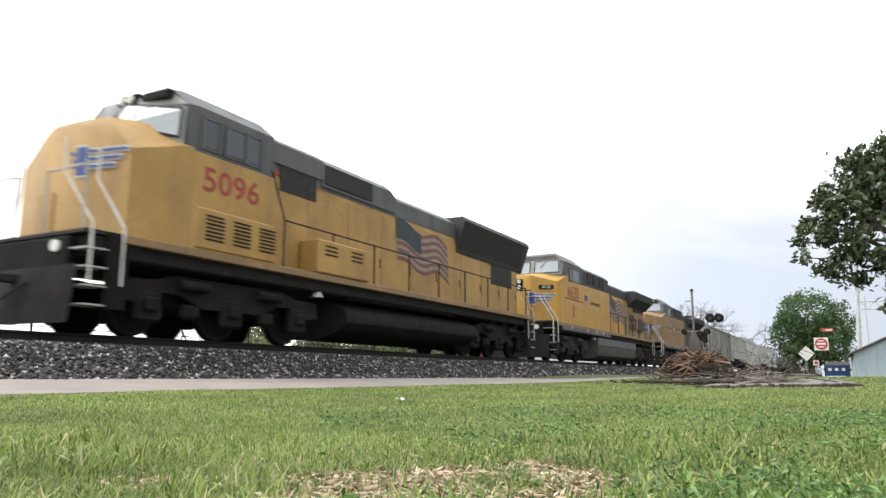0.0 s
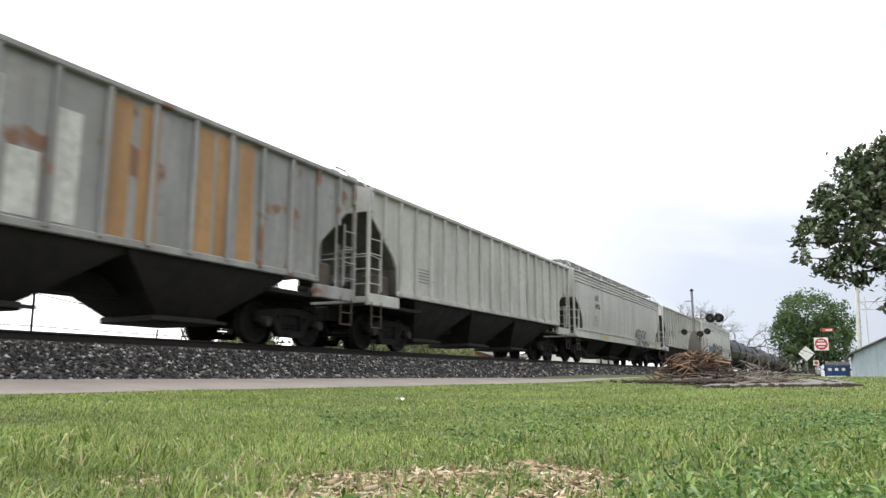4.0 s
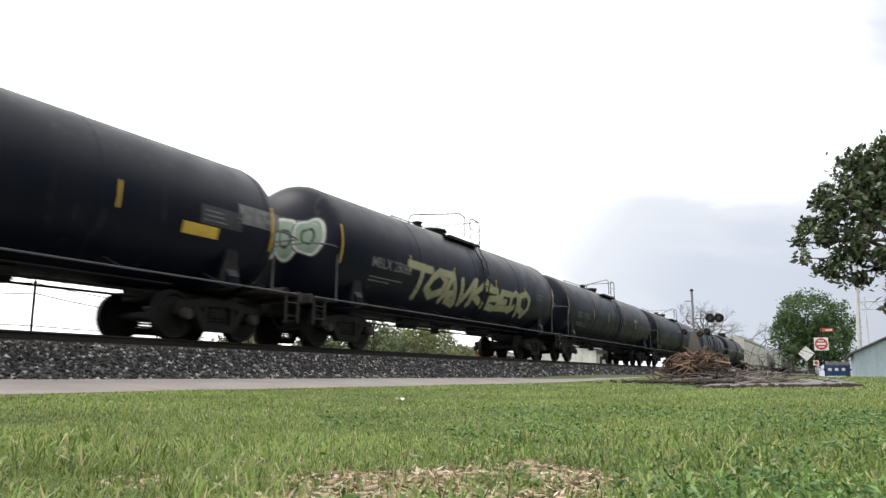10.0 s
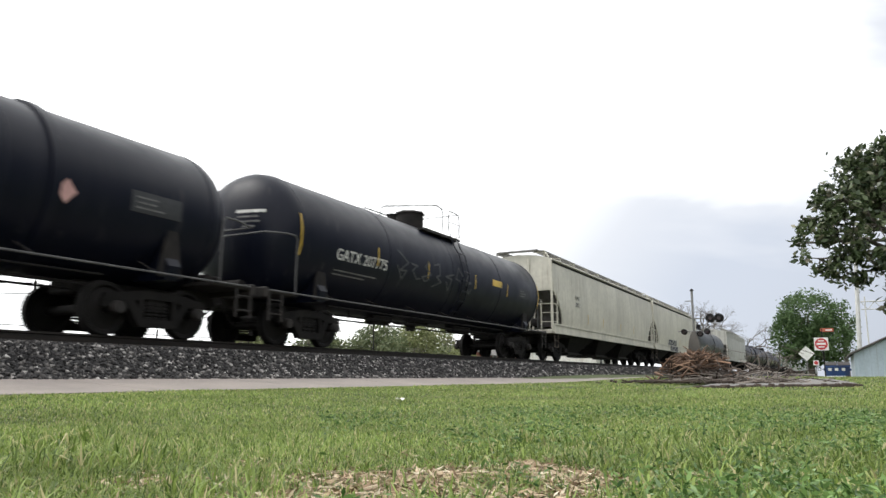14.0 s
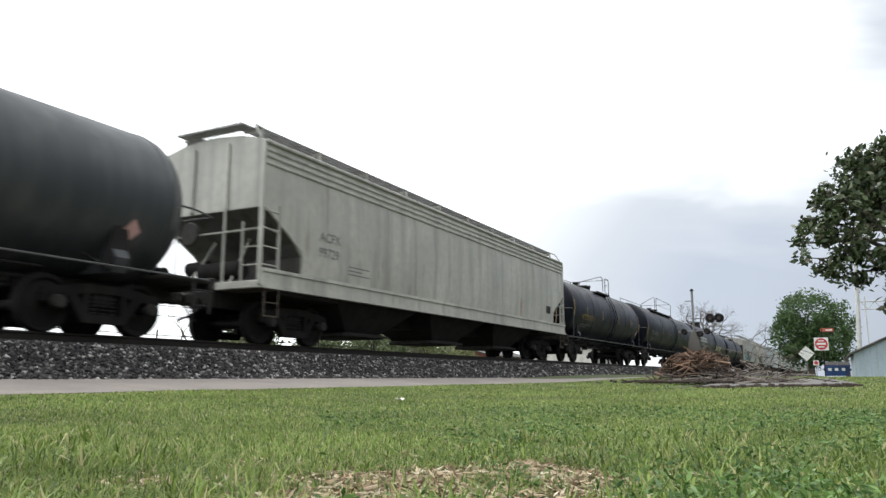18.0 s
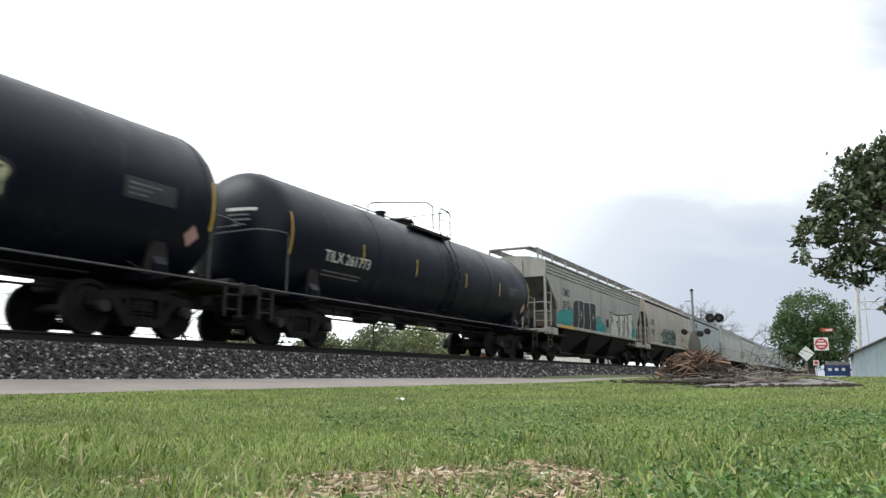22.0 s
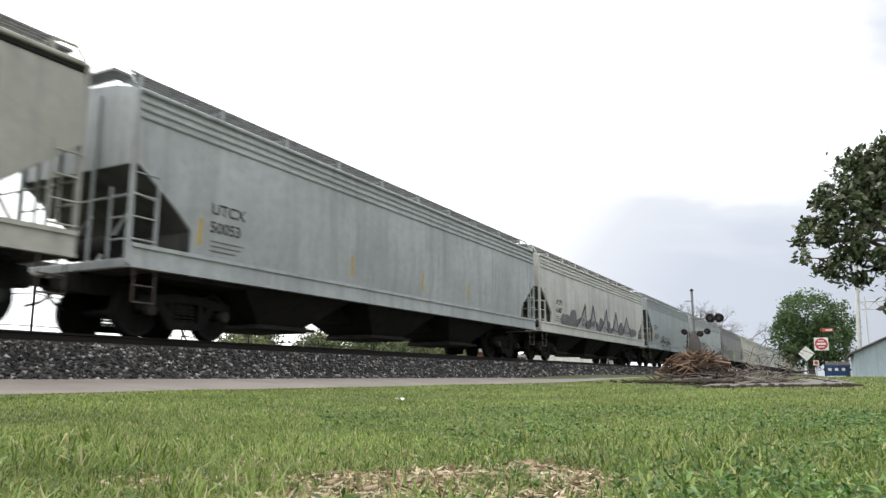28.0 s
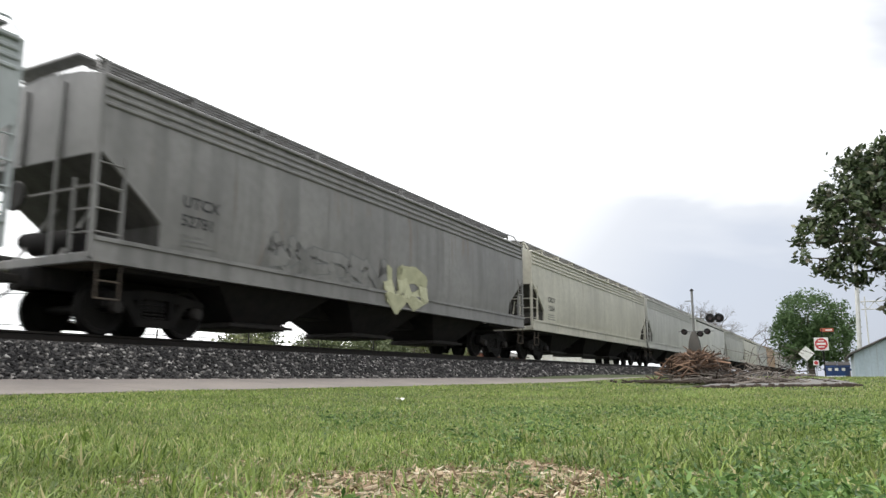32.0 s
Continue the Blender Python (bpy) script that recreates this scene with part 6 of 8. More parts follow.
c, s, h = hopper(444.3, 461.3, "dirtycream", "dirty cream covered hopper with teal and black graffiti", sill=False, slope_w=1.3, eave=4.04, cut=3.4, kink=2.3)
marks(s, c, ("CMO", "20151"), -h + 1.97, 2.78, 0.46)
for k, (bx, bz, bw, bh) in enumerate(((1.75, 1.78, 0.45, 0.28), (2.35, 1.85, 0.5, 0.34), (3.0, 1.9, 0.5, 0.42), (7.5, 1.85, 0.5, 0.4), (8.05, 1.72, 0.5, 0.32), (8.6, 1.6, 0.45, 0.22), (14.6, 1.95, 0.35, 0.5), (15.1, 1.75, 0.35, 0.3))):
    f, o = Shape(), Shape()
    ring = blob(-h + bx, bz, bw, bh, 270 + k, 20, 2.2, 0.10)
    flat(ring, s, 0.005 + 0.0006 * k, f)
    gc = part("graffiti_cloud", f, TEAL, c, "teal sprayed cloud", smooth=False)
    stroke(ring + ring[:1], 0.03, s, 0.0055 + 0.0006 * k, o)
    part("cloud_edge", o, SLATE, gc, smooth=False)
outlined(c, [[(-h + a, zb) for a, zb in lp] for lp in (
    [(3.45, 2.55), (3.7, 2.72), (4.25, 2.78), (4.28, 2.2), (4.35, 1.75), (4.2, 1.5), (3.7, 1.42), (3.42, 1.6), (3.5, 1.95)],
    [(4.28, 2.78), (4.6, 2.80), (5.02, 2.74), (5.0, 2.3), (5.12, 1.8), (5.02, 1.46), (4.6, 1.44), (4.25, 1.5), (4.38, 1.78)],
    [(5.05, 2.74), (5.6, 2.78), (6.02, 2.80), (6.0, 2.4), (6.18, 1.95), (6.2, 1.44), (5.6, 1.42), (5.08, 1.45), (5.15, 1.8)],
    [(6.05, 2.80), (6.5, 2.84), (7.05, 2.80), (7.0, 2.3), (7.22, 1.85), (7.25, 1.45), (6.7, 1.42), (6.23, 1.44), (6.2, 1.95)])], s, MAT["letter"], 0.035, BLACK, "black block graffiti letter with thin white outline")
for bx in (4.66, 6.62):
    st = Shape()
    for a in (0.2, 1.25, 2.3):
        stroke([(-h + bx - 0.16 * math.cos(a), 2.12 - 0.2 * math.sin(a)), (-h + bx + 0.16 * math.cos(a), 2.12 + 0.2 * math.sin(a))], 0.03, s, 0.022 + 0.0004 * a, st)
    part("star_mark", st, MAT["letter"], c, "white sprayed star", smooth=False)
outlined(c, [[(-h + a, zb) for a, zb in lp] for lp in (
    [(9.7, 2.68), (10.3, 2.55), (11.3, 2.58), (11.45, 2.3), (11.0, 2.2), (11.5, 1.7), (11.45, 1.4), (9.9, 1.42), (9.75, 1.9), (10.3, 2.3), (9.95, 2.4)],
    [(11.5, 2.62), (12.6, 2.68), (12.65, 2.35), (12.3, 2.3), (12.45, 1.8), (12.4, 1.42), (11.7, 1.42), (11.8, 1.9), (11.7, 2.25)],
    [(12.75, 2.7), (13.2, 2.74), (13.4, 2.4), (13.2, 2.1), (13.55, 1.75), (13.5, 1.42), (12.7, 1.42), (12.85, 1.9)],
    [(13.5, 2.78), (14.5, 2.88), (14.6, 2.2), (14.6, 1.45), (13.7, 1.42), (13.75, 1.9), (13.5, 2.2)])], s, BLACK, 0.06, MAT["letter"], "pale graffiti letter with thick black outline")
f = Shape()
flat(blob(-h + 9.22, 2.0, 0.26, 0.24, 299, 20, 2.2, 0.05), s, 0.006, f)
part("graffiti_dot", f, BLACK, c, "black sprayed dot", smooth=False)
patch_on(-h + 1.6, -h + 3.6, 1.38, 1.50, lambda z: -1.57, MAT["yellowmark"], c, "reflector", "orange reflective strip on the sill")
c, s, h = hopper(462.5, 479.2, "tan", "dirty tan covered hopper with dark green graffiti", sill=False, curved=True, ribs=False, eave=4.10, cut=3.35, slope_w=1.15)
marks(s, c, ("CMO", "21452"), -h + 1.25, 2.60, 0.54)
small_print(s, c, -h + 1.5, 1.78, 181)
piece(c, -h + 4.85, -h + 9.5, 1.36, 2.52, (0, 1, 2, 1, 3, 4), GREEN, MAT["letter"], s, 182, 0.035, 0.20, GREEN, "dark green graffiti letter with white outline")
tag(c, -h + 12.05, -h + 13.5, 1.92, 2.22, 5, BLACK, s, 183, 0.03, "small black scrawl")
small_print(s, c, -h + 13.6, 3.5, 184, 2, MAT["ink"], 1.1)
patch_on(-h + 4.6, -h + 5.5, 2.05, 2.25, s, MAT["ink"], c, "stencil_panel")
patch_on(5.3, 5.8, 3.2, 3.4, s, MAT["letter"], c, "mark_panel")
c, s, h = hopper(480.4, 496.8, "bluegrey", "blue grey covered hopper with dark lettering", sill=False, ribs=False, eave=4.16, cut=2.9, slope_w=1.2, kink=1.7)
lettering("99886", 0.52, -h + 1.55, 2.92, s, MAT["ink"], c, "reporting_mark")
bars(-h + 1.5, 3.40, (0.30,), 0.36, 0.5, s, MAT["ink"], c, "initial_block")
bars(-h + 1.90, 3.40, (0.34,), 0.48, 0.5, s, MAT["ink"], c, "initial_block")
small_print(s, c, -h + 2.7, 2.2, 191)
patch_on(5.0, 5.5, 3.05, 3.3, s, MAT["letter"], c, "crest", "small white and red crest")
patch_on(5.05, 5.45, 2.75, 3.04, s, REDW, c, "crest")
small_print(s, c, 5.65, 3.1, 192, 3, MAT["ink"], 1.0)
patch_on(-h + 2.0, -h + 4.0, 1.38, 1.50, lambda z: -1.57, MAT["yellowmark"], c, "reflector", "orange reflective strip on the sill")
tag(c, 4.0, 5.3, 1.6, 1.9, 4, MAT["red"], s, 194, 0.04, "small red scrawl")
REST = [
    (498.0, 517.2, "lightgrey", "light grey covered hopper with plain sides", True, "CEFX", "41872"),
    (517.9, 536.4, "paledust", "beige grey covered hopper with rust streaks", False, "TLDX", "20541"),
    (537.4, 556.3, "palebluegrey", "streaked light grey covered hopper", True, "UTCX", "50053"),
    (557.0, 575.2, "white", "pale grey covered hopper with pointed slate graffiti", True, "ACFX", "41087"),
    (576.5, 591.7, "bluegrey", "blue grey covered hopper with black graffiti", True, "SSW", "70359"),
    (592.9, 610.9, "palebluegrey", "blue grey covered hopper with pale blue graffiti", True, "UTCX", "49600"),
    (612.3, 630.7, "darkgrey", "stained dark grey covered hopper with pale yellow graffiti", True, "UTCX", "52781"),
    (631.7, 651.4, "cream", "cream covered hopper with plain sides", True, "CRDX", "15204"),
    (652.1, 670.6, "lightgrey", "light grey covered hopper with plain sides", True, "", ""),
    (671.2, 689.8, "white", "pale grey covered hopper with plain sides", False, "", ""),
    (690.4, 709.0, "paledust", "dusty covered hopper with plain sides", True, "", ""),
    (709.6, 728.0, "cream", "cream covered hopper with plain sides", False, "", ""),
    (728.6, 746.8, "lightgrey", "light grey covered hopper with plain sides", True, "", ""),
    (747.4, 765.4, "orange", "rust orange covered hopper", True, "", ""),
    (766.0, 784.5, "tan", "brown tan covered hopper", True, "", ""),
    (785.1, 803.6, "lightgrey", "light grey covered hopper with plain sides", True, "", ""),
    (804.2, 822.8, "grey", "mid grey covered hopper with plain sides", True, "", ""),
    (823.4, 842.0, "paledust", "dusty covered hopper with plain sides", True, "", ""),
    (842.6, 861.2, "tan", "brown covered hopper with plain sides", True, "", ""),
]
for i, (a, b, pt, lab, rb, m1, m2) in enumerate(REST):
    c, s, h = hopper(a, b, pt, lab, ribs=rb, eave=4.18 if rb else 4.2, **({"cut": 3.5, "kink": 2.3, "slope_w": 1.35} if i == 4 else {}))
    if not m1:
        continue
    marks(s, c, (m1, m2), -h + (1.85 if i in (3, 4) else 1.75), 2.33, 0.48 if i == 4 else 0.30, MAT["ink"], 1.1)
    small_print(s, c, -h + 1.8, 1.80, 200 + i, 3)
    yellow_strips(s, c, (-h + (1.52 if i == 2 else 2.97), -3.0, 0.5, 3.5), 1.7, 0.5) if i in (1, 2, 5) else None
    if i == 3:
        for k in range(14):
            f = Shape()
            flat(blob(-5.9 + 0.95 * k, 1.70 + 0.12 * math.sin(k * 2.1), 0.62, 0.34 + 0.10 * math.sin(k * 1.3), 301 + k, 18, 2.2, 0.12), s, 0.005 + 0.0004 * k, f)
            part("graffiti_cloud", f, CLOUDG, c, "grey sprayed cloud", smooth=False)
        tri = [[(a, 1.40), (a + 0.6 * (b - a), 1.98), (b, zt), (b + 0.5 * (d - b), 1.96), (d, 1.40)] for a, b, d, zt in ((-4.56, -3.12, -2.73, 2.62), (-2.6, -1.83, -0.87, 2.70), (-0.7, 0.62, 1.09, 2.70), (1.45, 2.48, 3.37, 2.68), (3.6, 4.74, 6.1, 2.58))]
        outlined(c, tri, s, SLATE, 0.11, TRIG, "pointed pale graffiti letter with a slate outline")
        for k, t3 in enumerate(tri):
            tag(c, t3[2][0] - 0.45, t3[2][0] + 0.35, 1.5, 1.95, 2, SLATE, s, 350 + k, 0.07)
    if i == 4:
        piece(c, -h + 3.9, -h + 6.8, 1.06, 1.98, (5, 4, 7, 0, 3, 7), PAINT["bluegrey"], BLACK, lambda z: s(z) if z > 1.5 else -1.625, 311, 0.045, 0.13, None, "black outlined graffiti letter")
        patch_on(-h + 1.32, -h + 1.44, 1.55, 2.35, s, MAT["yellowmark"], c, "reflector", "orange yellow strip beside the end opening")
        patch_on(3.9, 4.3, 3.1, 3.3, s, MAT["letter"], c, "crest")
        patch_on(3.9, 4.3, 2.85, 3.09, s, REDW, c, "crest", "small white and red crest")
    if i == 5:
        piece(c, -h + 4.4, -h + 7.8, 1.1, 2.3, (0, 4, 7, 6, 2, 5), PAINT["palebluegrey"], SKYDULL, lambda z: s(z) if z > 1.5 else -1.625, 321, 0.03, 0.2, None, "blue outlined graffiti letter")
        outlined(c, [[(-h + 0.36, 2.56), (-h + 0.52, 2.56), (-h + 1.32, 1.98), (-h + 1.2, 1.82)]], s, MAT["yellowmark"], 0.02, MAT["yellowmark"], "orange yellow slanting strip")
        tag(c, 1.5, 6.0, 1.35, 1.75, 8, OLIVE, s, 322, 0.06, "dull yellow scrawl")
    if i == 6:
        piece(c, -h + 3.9, -h + 8.4, 1.3, 2.25, (3, 6, 2, 5, 0, 4), PAINT["darkgrey"], MIST, s, 331, 0.03, 0.22, None, "faint grey graffiti letter")
        piece(c, -h + 8.5, -h + 10.5, 1.05, 2.28, (7, 5), PALEY, PALEY, lambda z: s(z) if z > 1.5 else -1.625, 332, 0.08, 0.3, None, "pale yellow sprayed shape")

# ---- ground, path, railway bed ----
def smooth(a, b, t):
    t = np.clip((t - a) / (b - a), 0, 1)
    return t * t * (3 - 2 * t)


def ground_z(x, y):
    """Lawn height: nearly level by the camera, rising to the path and away to the east."""
    x, y = np.asarray(x, float), np.asarray(y, float)
    rise = 0.095 * smooth(2.5, 6.6, y)
    east = 0.045 + 0.20 * smooth(13.0, 34.0, x)
    base = np.maximum(rise, east * smooth(6.0, 14.0, x))
    lump = 0.012 * np.sin(x * 1.7 + 0.6) * np.sin(y * 1.3 + 1.1) * smooth(1.0, 3.0, np.hypot(x, y)) * (1 - smooth(20, 30, x))
    return base + lump + 0.12 * smooth(7.0, 8.6, y)


def grid_axis(lo, hi, step):
    far = [5, 12, 25, 50, 100, 250, 700, 2500]
    return np.array([lo - f for f in reversed(far)] + list(np.arange(lo, hi + 0.01, step)) + [hi + f for f in far])


gx, gy = grid_axis(-8, 50, 0.5), grid_axis(-14, 30, 0.5)
GX, GY = np.meshgrid(gx, gy, indexing="ij")
gv = np.stack([GX, GY, ground_z(GX, GY)], -1).reshape(-1, 3)
ni, nj = len(gx), len(gy)
ii, jj = np.meshgrid(np.arange(ni - 1), np.arange(nj - 1), indexing="ij")
q = np.stack([ii * nj + jj, (ii + 1) * nj + jj, (ii + 1) * nj + jj + 1, ii * nj + jj + 1], -1).reshape(-1, 4)
ground = new("ground", arrays_mesh("ground", gv, np.full(len(q), 4), q.ravel(), MAT["soil"], True))
tagged(ground, "green grass lawn over bare soil", "ground", kind="structure")

# concrete path along the foot of the bed, in slabs
pa = thing("pavement", (0, 0, 0), "pale weathered concrete path beside the railway bed", "path", kind="structure")
for k in range(26):
    a, b = -12 + k * 3.0, -12 + k * 3.0 + 2.985
    zn = [float(max(0.108, ground_z(x, 6.75) + 0.012)) for x in (a, b)]
    s = Shape().loft([[(x, 6.72, z - 0.08), (x, 6.72, z), (x, 6.78, z + 0.012), (x, 8.75, 0.245), (x, 8.75, 0.1)] for x, z in ((a, zn[0]), (b, zn[1]))])
    part("slab", s, MAT["asphalt_path"], pa)

bed = Shape()
BED = [(8.35, 0.16), (8.75, 0.245), (10.0, 0.715), (10.35, 0.75), (13.1, 0.77), (13.5, 0.74), (15.2, 0.2), (15.4, 0.05)]
bed.loft([[(x, y, z) for y, z in BED] for x in (-700, -20, 0, 20, 60, 120, 950)], caps=True)
tagged(part("railway_bed", bed, MAT["ballast"], None), "dark crushed stone ballast bank", "ballast", kind="structure")

# loose stones on the near shoulder
rng = np.random.default_rng(7)
ns = 30000
sx = np.where(rng.random(ns) < 0.62, rng.uniform(1.0, 22, ns), rng.uniform(22, 62, ns))
u = rng.random(ns) ** 0.9
sy = 8.62 + u * 1.95
sz = np.interp(sy, [b[0] for b in BED], [b[1] for b in BED])
sr = rng.uniform(0.022, 0.052, ns) * np.where(sx > 22, 1.6, 1.0)
base = np.array([(1, 0, 0), (-1, 0, 0), (0, 1, 0), (0, -1, 0), (0, 0, 1), (0, 0, -1)], float)
tri = np.array([(0, 2, 4), (2, 1, 4), (1, 3, 4), (3, 0, 4), (2, 0, 5), (1, 2, 5), (3, 1, 5), (0, 3, 5)])


def scatter_solids(cen, rad, squash, rng):
    """Many small irregular eight-faced stones."""
    n = len(cen)
    v = base[None] * rng.uniform(0.65, 1.3, (n, 6, 1)) + rng.normal(0, 0.22, (n, 6, 3))
    a = rng.uniform(0, 2 * np.pi, n)
    c, s = np.cos(a), np.sin(a)
    v[..., 2] *= squash
    w = v.copy()
    w[..., 0], w[..., 1] = v[..., 0] * c[:, None] - v[..., 1] * s[:, None], v[..., 0] * s[:, None] + v[..., 1] * c[:, None]
    t = rng.uniform(-0.9, 0.9, n)
    c, s = np.cos(t)[:, None], np.sin(t)[:, None]
    x, z = w[..., 0] * c - w[..., 2] * s, w[..., 0] * s + w[..., 2] * c
    w[..., 0], w[..., 2] = x, z
    w = w * rad[:, None, None] + cen[:, None, :]
    f = (tri[None] + (np.arange(n) * 6)[:, None, None]).reshape(-1)
    return w.reshape(-1, 3), np.full(n * 8, 3), f


def speckle(name, cols, rough=0.85):
    """Each loose piece in one of a few tones."""
    m = bpy.data.materials.new(name)
    m.use_nodes = True
    n, l = m.node_tree.nodes, m.node_tree.links
    b = n["Principled BSDF"]
    b.inputs["Roughness"].default_value = rough
    g, r = n.new("ShaderNodeNewGeometry"), n.new("ShaderNodeValToRGB")
    r.color_ramp.elements[0].color = (*cols[0][1], 1)
    r.color_ramp.elements[0].position = cols[0][0]
    r.color_ramp.elements[1].color = (*cols[-1][1], 1)
    r.color_ramp.elements[1].position = cols[-1][0]
    for p, c in cols[1:-1]:
        r.color_ramp.elements.new(p).color = (*c, 1)
    l.new(g.outputs["Random Per Island"], r.inputs[0])
    tc, nz, mx = n.new("ShaderNodeTexCoord"), n.new("ShaderNodeTexNoise"), n.new("ShaderNodeMix")
    nz.inputs["Scale"].default_value = 60
    l.new(tc.outputs["Object"], nz.inputs["Vector"])
    mx.data_type = "RGBA"
    mx.blend_type = "MULTIPLY"
    mx.inputs[0].default_value = 0.6
    l.new(r.outputs[0], mx.inputs[6])
    l.new(nz.outputs["Fac"], mx.inputs[7])
    l.new(mx.outputs[2], b.inputs["Base Color"])
    return m


STONE = speckle("crushed stone", [(0.0, (0.014, 0.013, 0.014)), (0.45, (0.030, 0.028, 0.029)), (0.72, (0.075, 0.07, 0.069)), (0.90, (0.22, 0.205, 0.195)), (1.0, (0.66, 0.63, 0.6))])
v, fl, fi = scatter_solids(np.stack([sx, sy, sz + sr * 0.25], 1), sr, 0.75, rng)
tagged(new("ballast_stones", arrays_mesh("ballast_stones", v, fl, fi, STONE)), "dark grey crushed stones", "gravel", kind="stuff")

tr = thing("railway_track", (0, TRACK_Y, 0), "steel rails on dark timber sleepers", "railway track", kind="structure")
prof = [(-0.07, 0), (0.07, 0), (0.07, 0.015), (0.012, 0.035), (0.012, 0.125), (0.036, 0.14), (0.036, 0.165), (0.028, 0.172), (-0.028, 0.172), (-0.036, 0.165), (-0.036, 0.14), (-0.012, 0.125), (-0.012, 0.035), (-0.07, 0.015)]
for y in (-0.755, 0.755):
    part("rail", Shape().loft([[(x, y + a, RAIL_Z - 0.172 + b) for a, b in prof] for x in (-700, 950)]), MAT["rail"], tr)
for k in range(150):
    part("sleeper", lambda: Shape().box(-0.115, 0.115, -1.3, 1.3, RAIL_Z - 0.36, RAIL_Z - 0.172, 0.015), MAT["tie"], tr, "", (-6 + k * 0.55, 0, 0), "sleeper")

# ---- lawn: blades, weeds, mulch ----
GRASS = leafy("lawn grass", (0.05, 0.098, 0.017), (0.33, 0.425, 0.115), 0.42, 0.4, (0.50, 0.45, 0.24))
WEED = leafy("broad weed leaves", (0.03, 0.075, 0.018), (0.20, 0.32, 0.10), 0.35, 0.3)
CHIP = speckle("wood chips and straw", [(0.0, (0.22, 0.14, 0.08)), (0.35, (0.48, 0.34, 0.21)), (0.75, (0.68, 0.54, 0.37)), (1.0, (0.82, 0.72, 0.55))])


def bare(x, y):
    """Where the lawn is worn down to mulch."""
    n = np.sin(x * 7.1 + 2 * np.sin(y * 5.3)) * np.cos(y * 6.7 + 1.7 * np.sin(x * 4.1))
    r, a = np.hypot(x, y), np.degrees(np.arctan2(y, x))
    d = ((r - 1.85) / 0.60) ** 2 + ((a - 27) / 24.0) ** 2
    return np.clip(1.12 - d + 0.75 * n, 0, 1)


def blades(n, r0, r1, az0, az1, hgt, wid, power, seed):
    g = np.random.default_rng(seed)
    r = (r0 ** power + (r1 ** power - r0 ** power) * g.random(n)) ** (1 / power)
    az = np.radians(g.uniform(az0, az1, n))
    x, y = r * np.cos(az), r * np.sin(az)
    clump = 0.5 + 0.5 * np.sin(x * 2.3 + 3 * np.sin(y * 1.9)) * np.sin(y * 2.9 + 2 * np.sin(x * 1.3))
    keep = (y < 6.80 + 0.05 * g.normal(size=n)) & (g.random(n) > bare(x, y) * 0.93) & ~((x > 14.6) & (x < 24.5) & (y > -0.35) & (y < 3.0 - (x - 14.6) * 0.05) & (x - 14.6 > (2.3 - y) * 0.85))
    if seed == 9:
        keep &= tufts(x, y) + 0.5 * (y < 0.35 * x) > 0.25
    x, y, r, clump = x[keep], y[keep], r[keep], clump[keep]
    n = len(x)
    h = hgt * g.uniform(0.4, 1.2, n) * (0.7 + 0.6 * clump)
    w = wid * g.uniform(0.55, 1.25, n) * (1 + r / 7.5)
    d = g.uniform(0, 2 * np.pi, n)
    lean = (g.uniform(0.2, 1.0, n) + 0.9 * (g.random(n) < 0.35)) * h
    lx, ly = np.cos(d) * lean, np.sin(d) * lean
    px, py = -np.sin(d) * w, np.cos(d) * w
    z = ground_z(x, y) - 0.005
    v = np.empty((n, 5, 3))
    v[:, 0] = np.stack([x - px, y - py, z], 1)
    v[:, 1] = np.stack([x + px, y + py, z], 1)
    v[:, 2] = np.stack([x + px * 0.8 + lx * 0.35, y + py * 0.8 + ly * 0.35, z + h * 0.6], 1)
    v[:, 3] = np.stack([x - px * 0.8 + lx * 0.35, y - py * 0.8 + ly * 0.35, z + h * 0.6], 1)
    v[:, 4] = np.stack([x + lx, y + ly, z + h * (1 - 0.22 * np.minimum(lean / h, 1.9) ** 2)], 1)
    o = (np.arange(n) * 5)[:, None]
    f = np.concatenate([np.array([0, 1, 2, 3])[None] + o, np.array([3, 2, 4])[None] + o], 1).ravel()
    fl = np.tile([4, 3], n)
    return v.reshape(-1, 3), fl, f


def tufts(x, y):
    return np.sin(x * 5.1 + 2.2 * np.sin(y * 3.3)) * np.sin(y * 4.7 + 1.9 * np.sin(x * 2.7))


for k, args in enumerate(((17000, 1.2, 3.4, -10, 66, 0.078, 0.0026, 1.3, 9), (150000, 0.35, 8.0, 62, 352, 0.044, 0.0042, 1.3, 8), (135000, 1.15, 4.0, -10, 66, 0.040, 0.0017, 1.2, 1), (240000, 3.5, 13.0, -8, 63, 0.033, 0.0018, 0.9, 2), (80000, 12.0, 46.0, -8, 30, 0.04, 0.0026, 0.7, 3))):
    v, fl, f = blades(*args)
    tagged(new("lawn_grass", arrays_mesh("lawn_grass", v, fl, f, GRASS)), "short bright green lawn grass", "grass", kind="stuff")

g = np.random.default_rng(21)


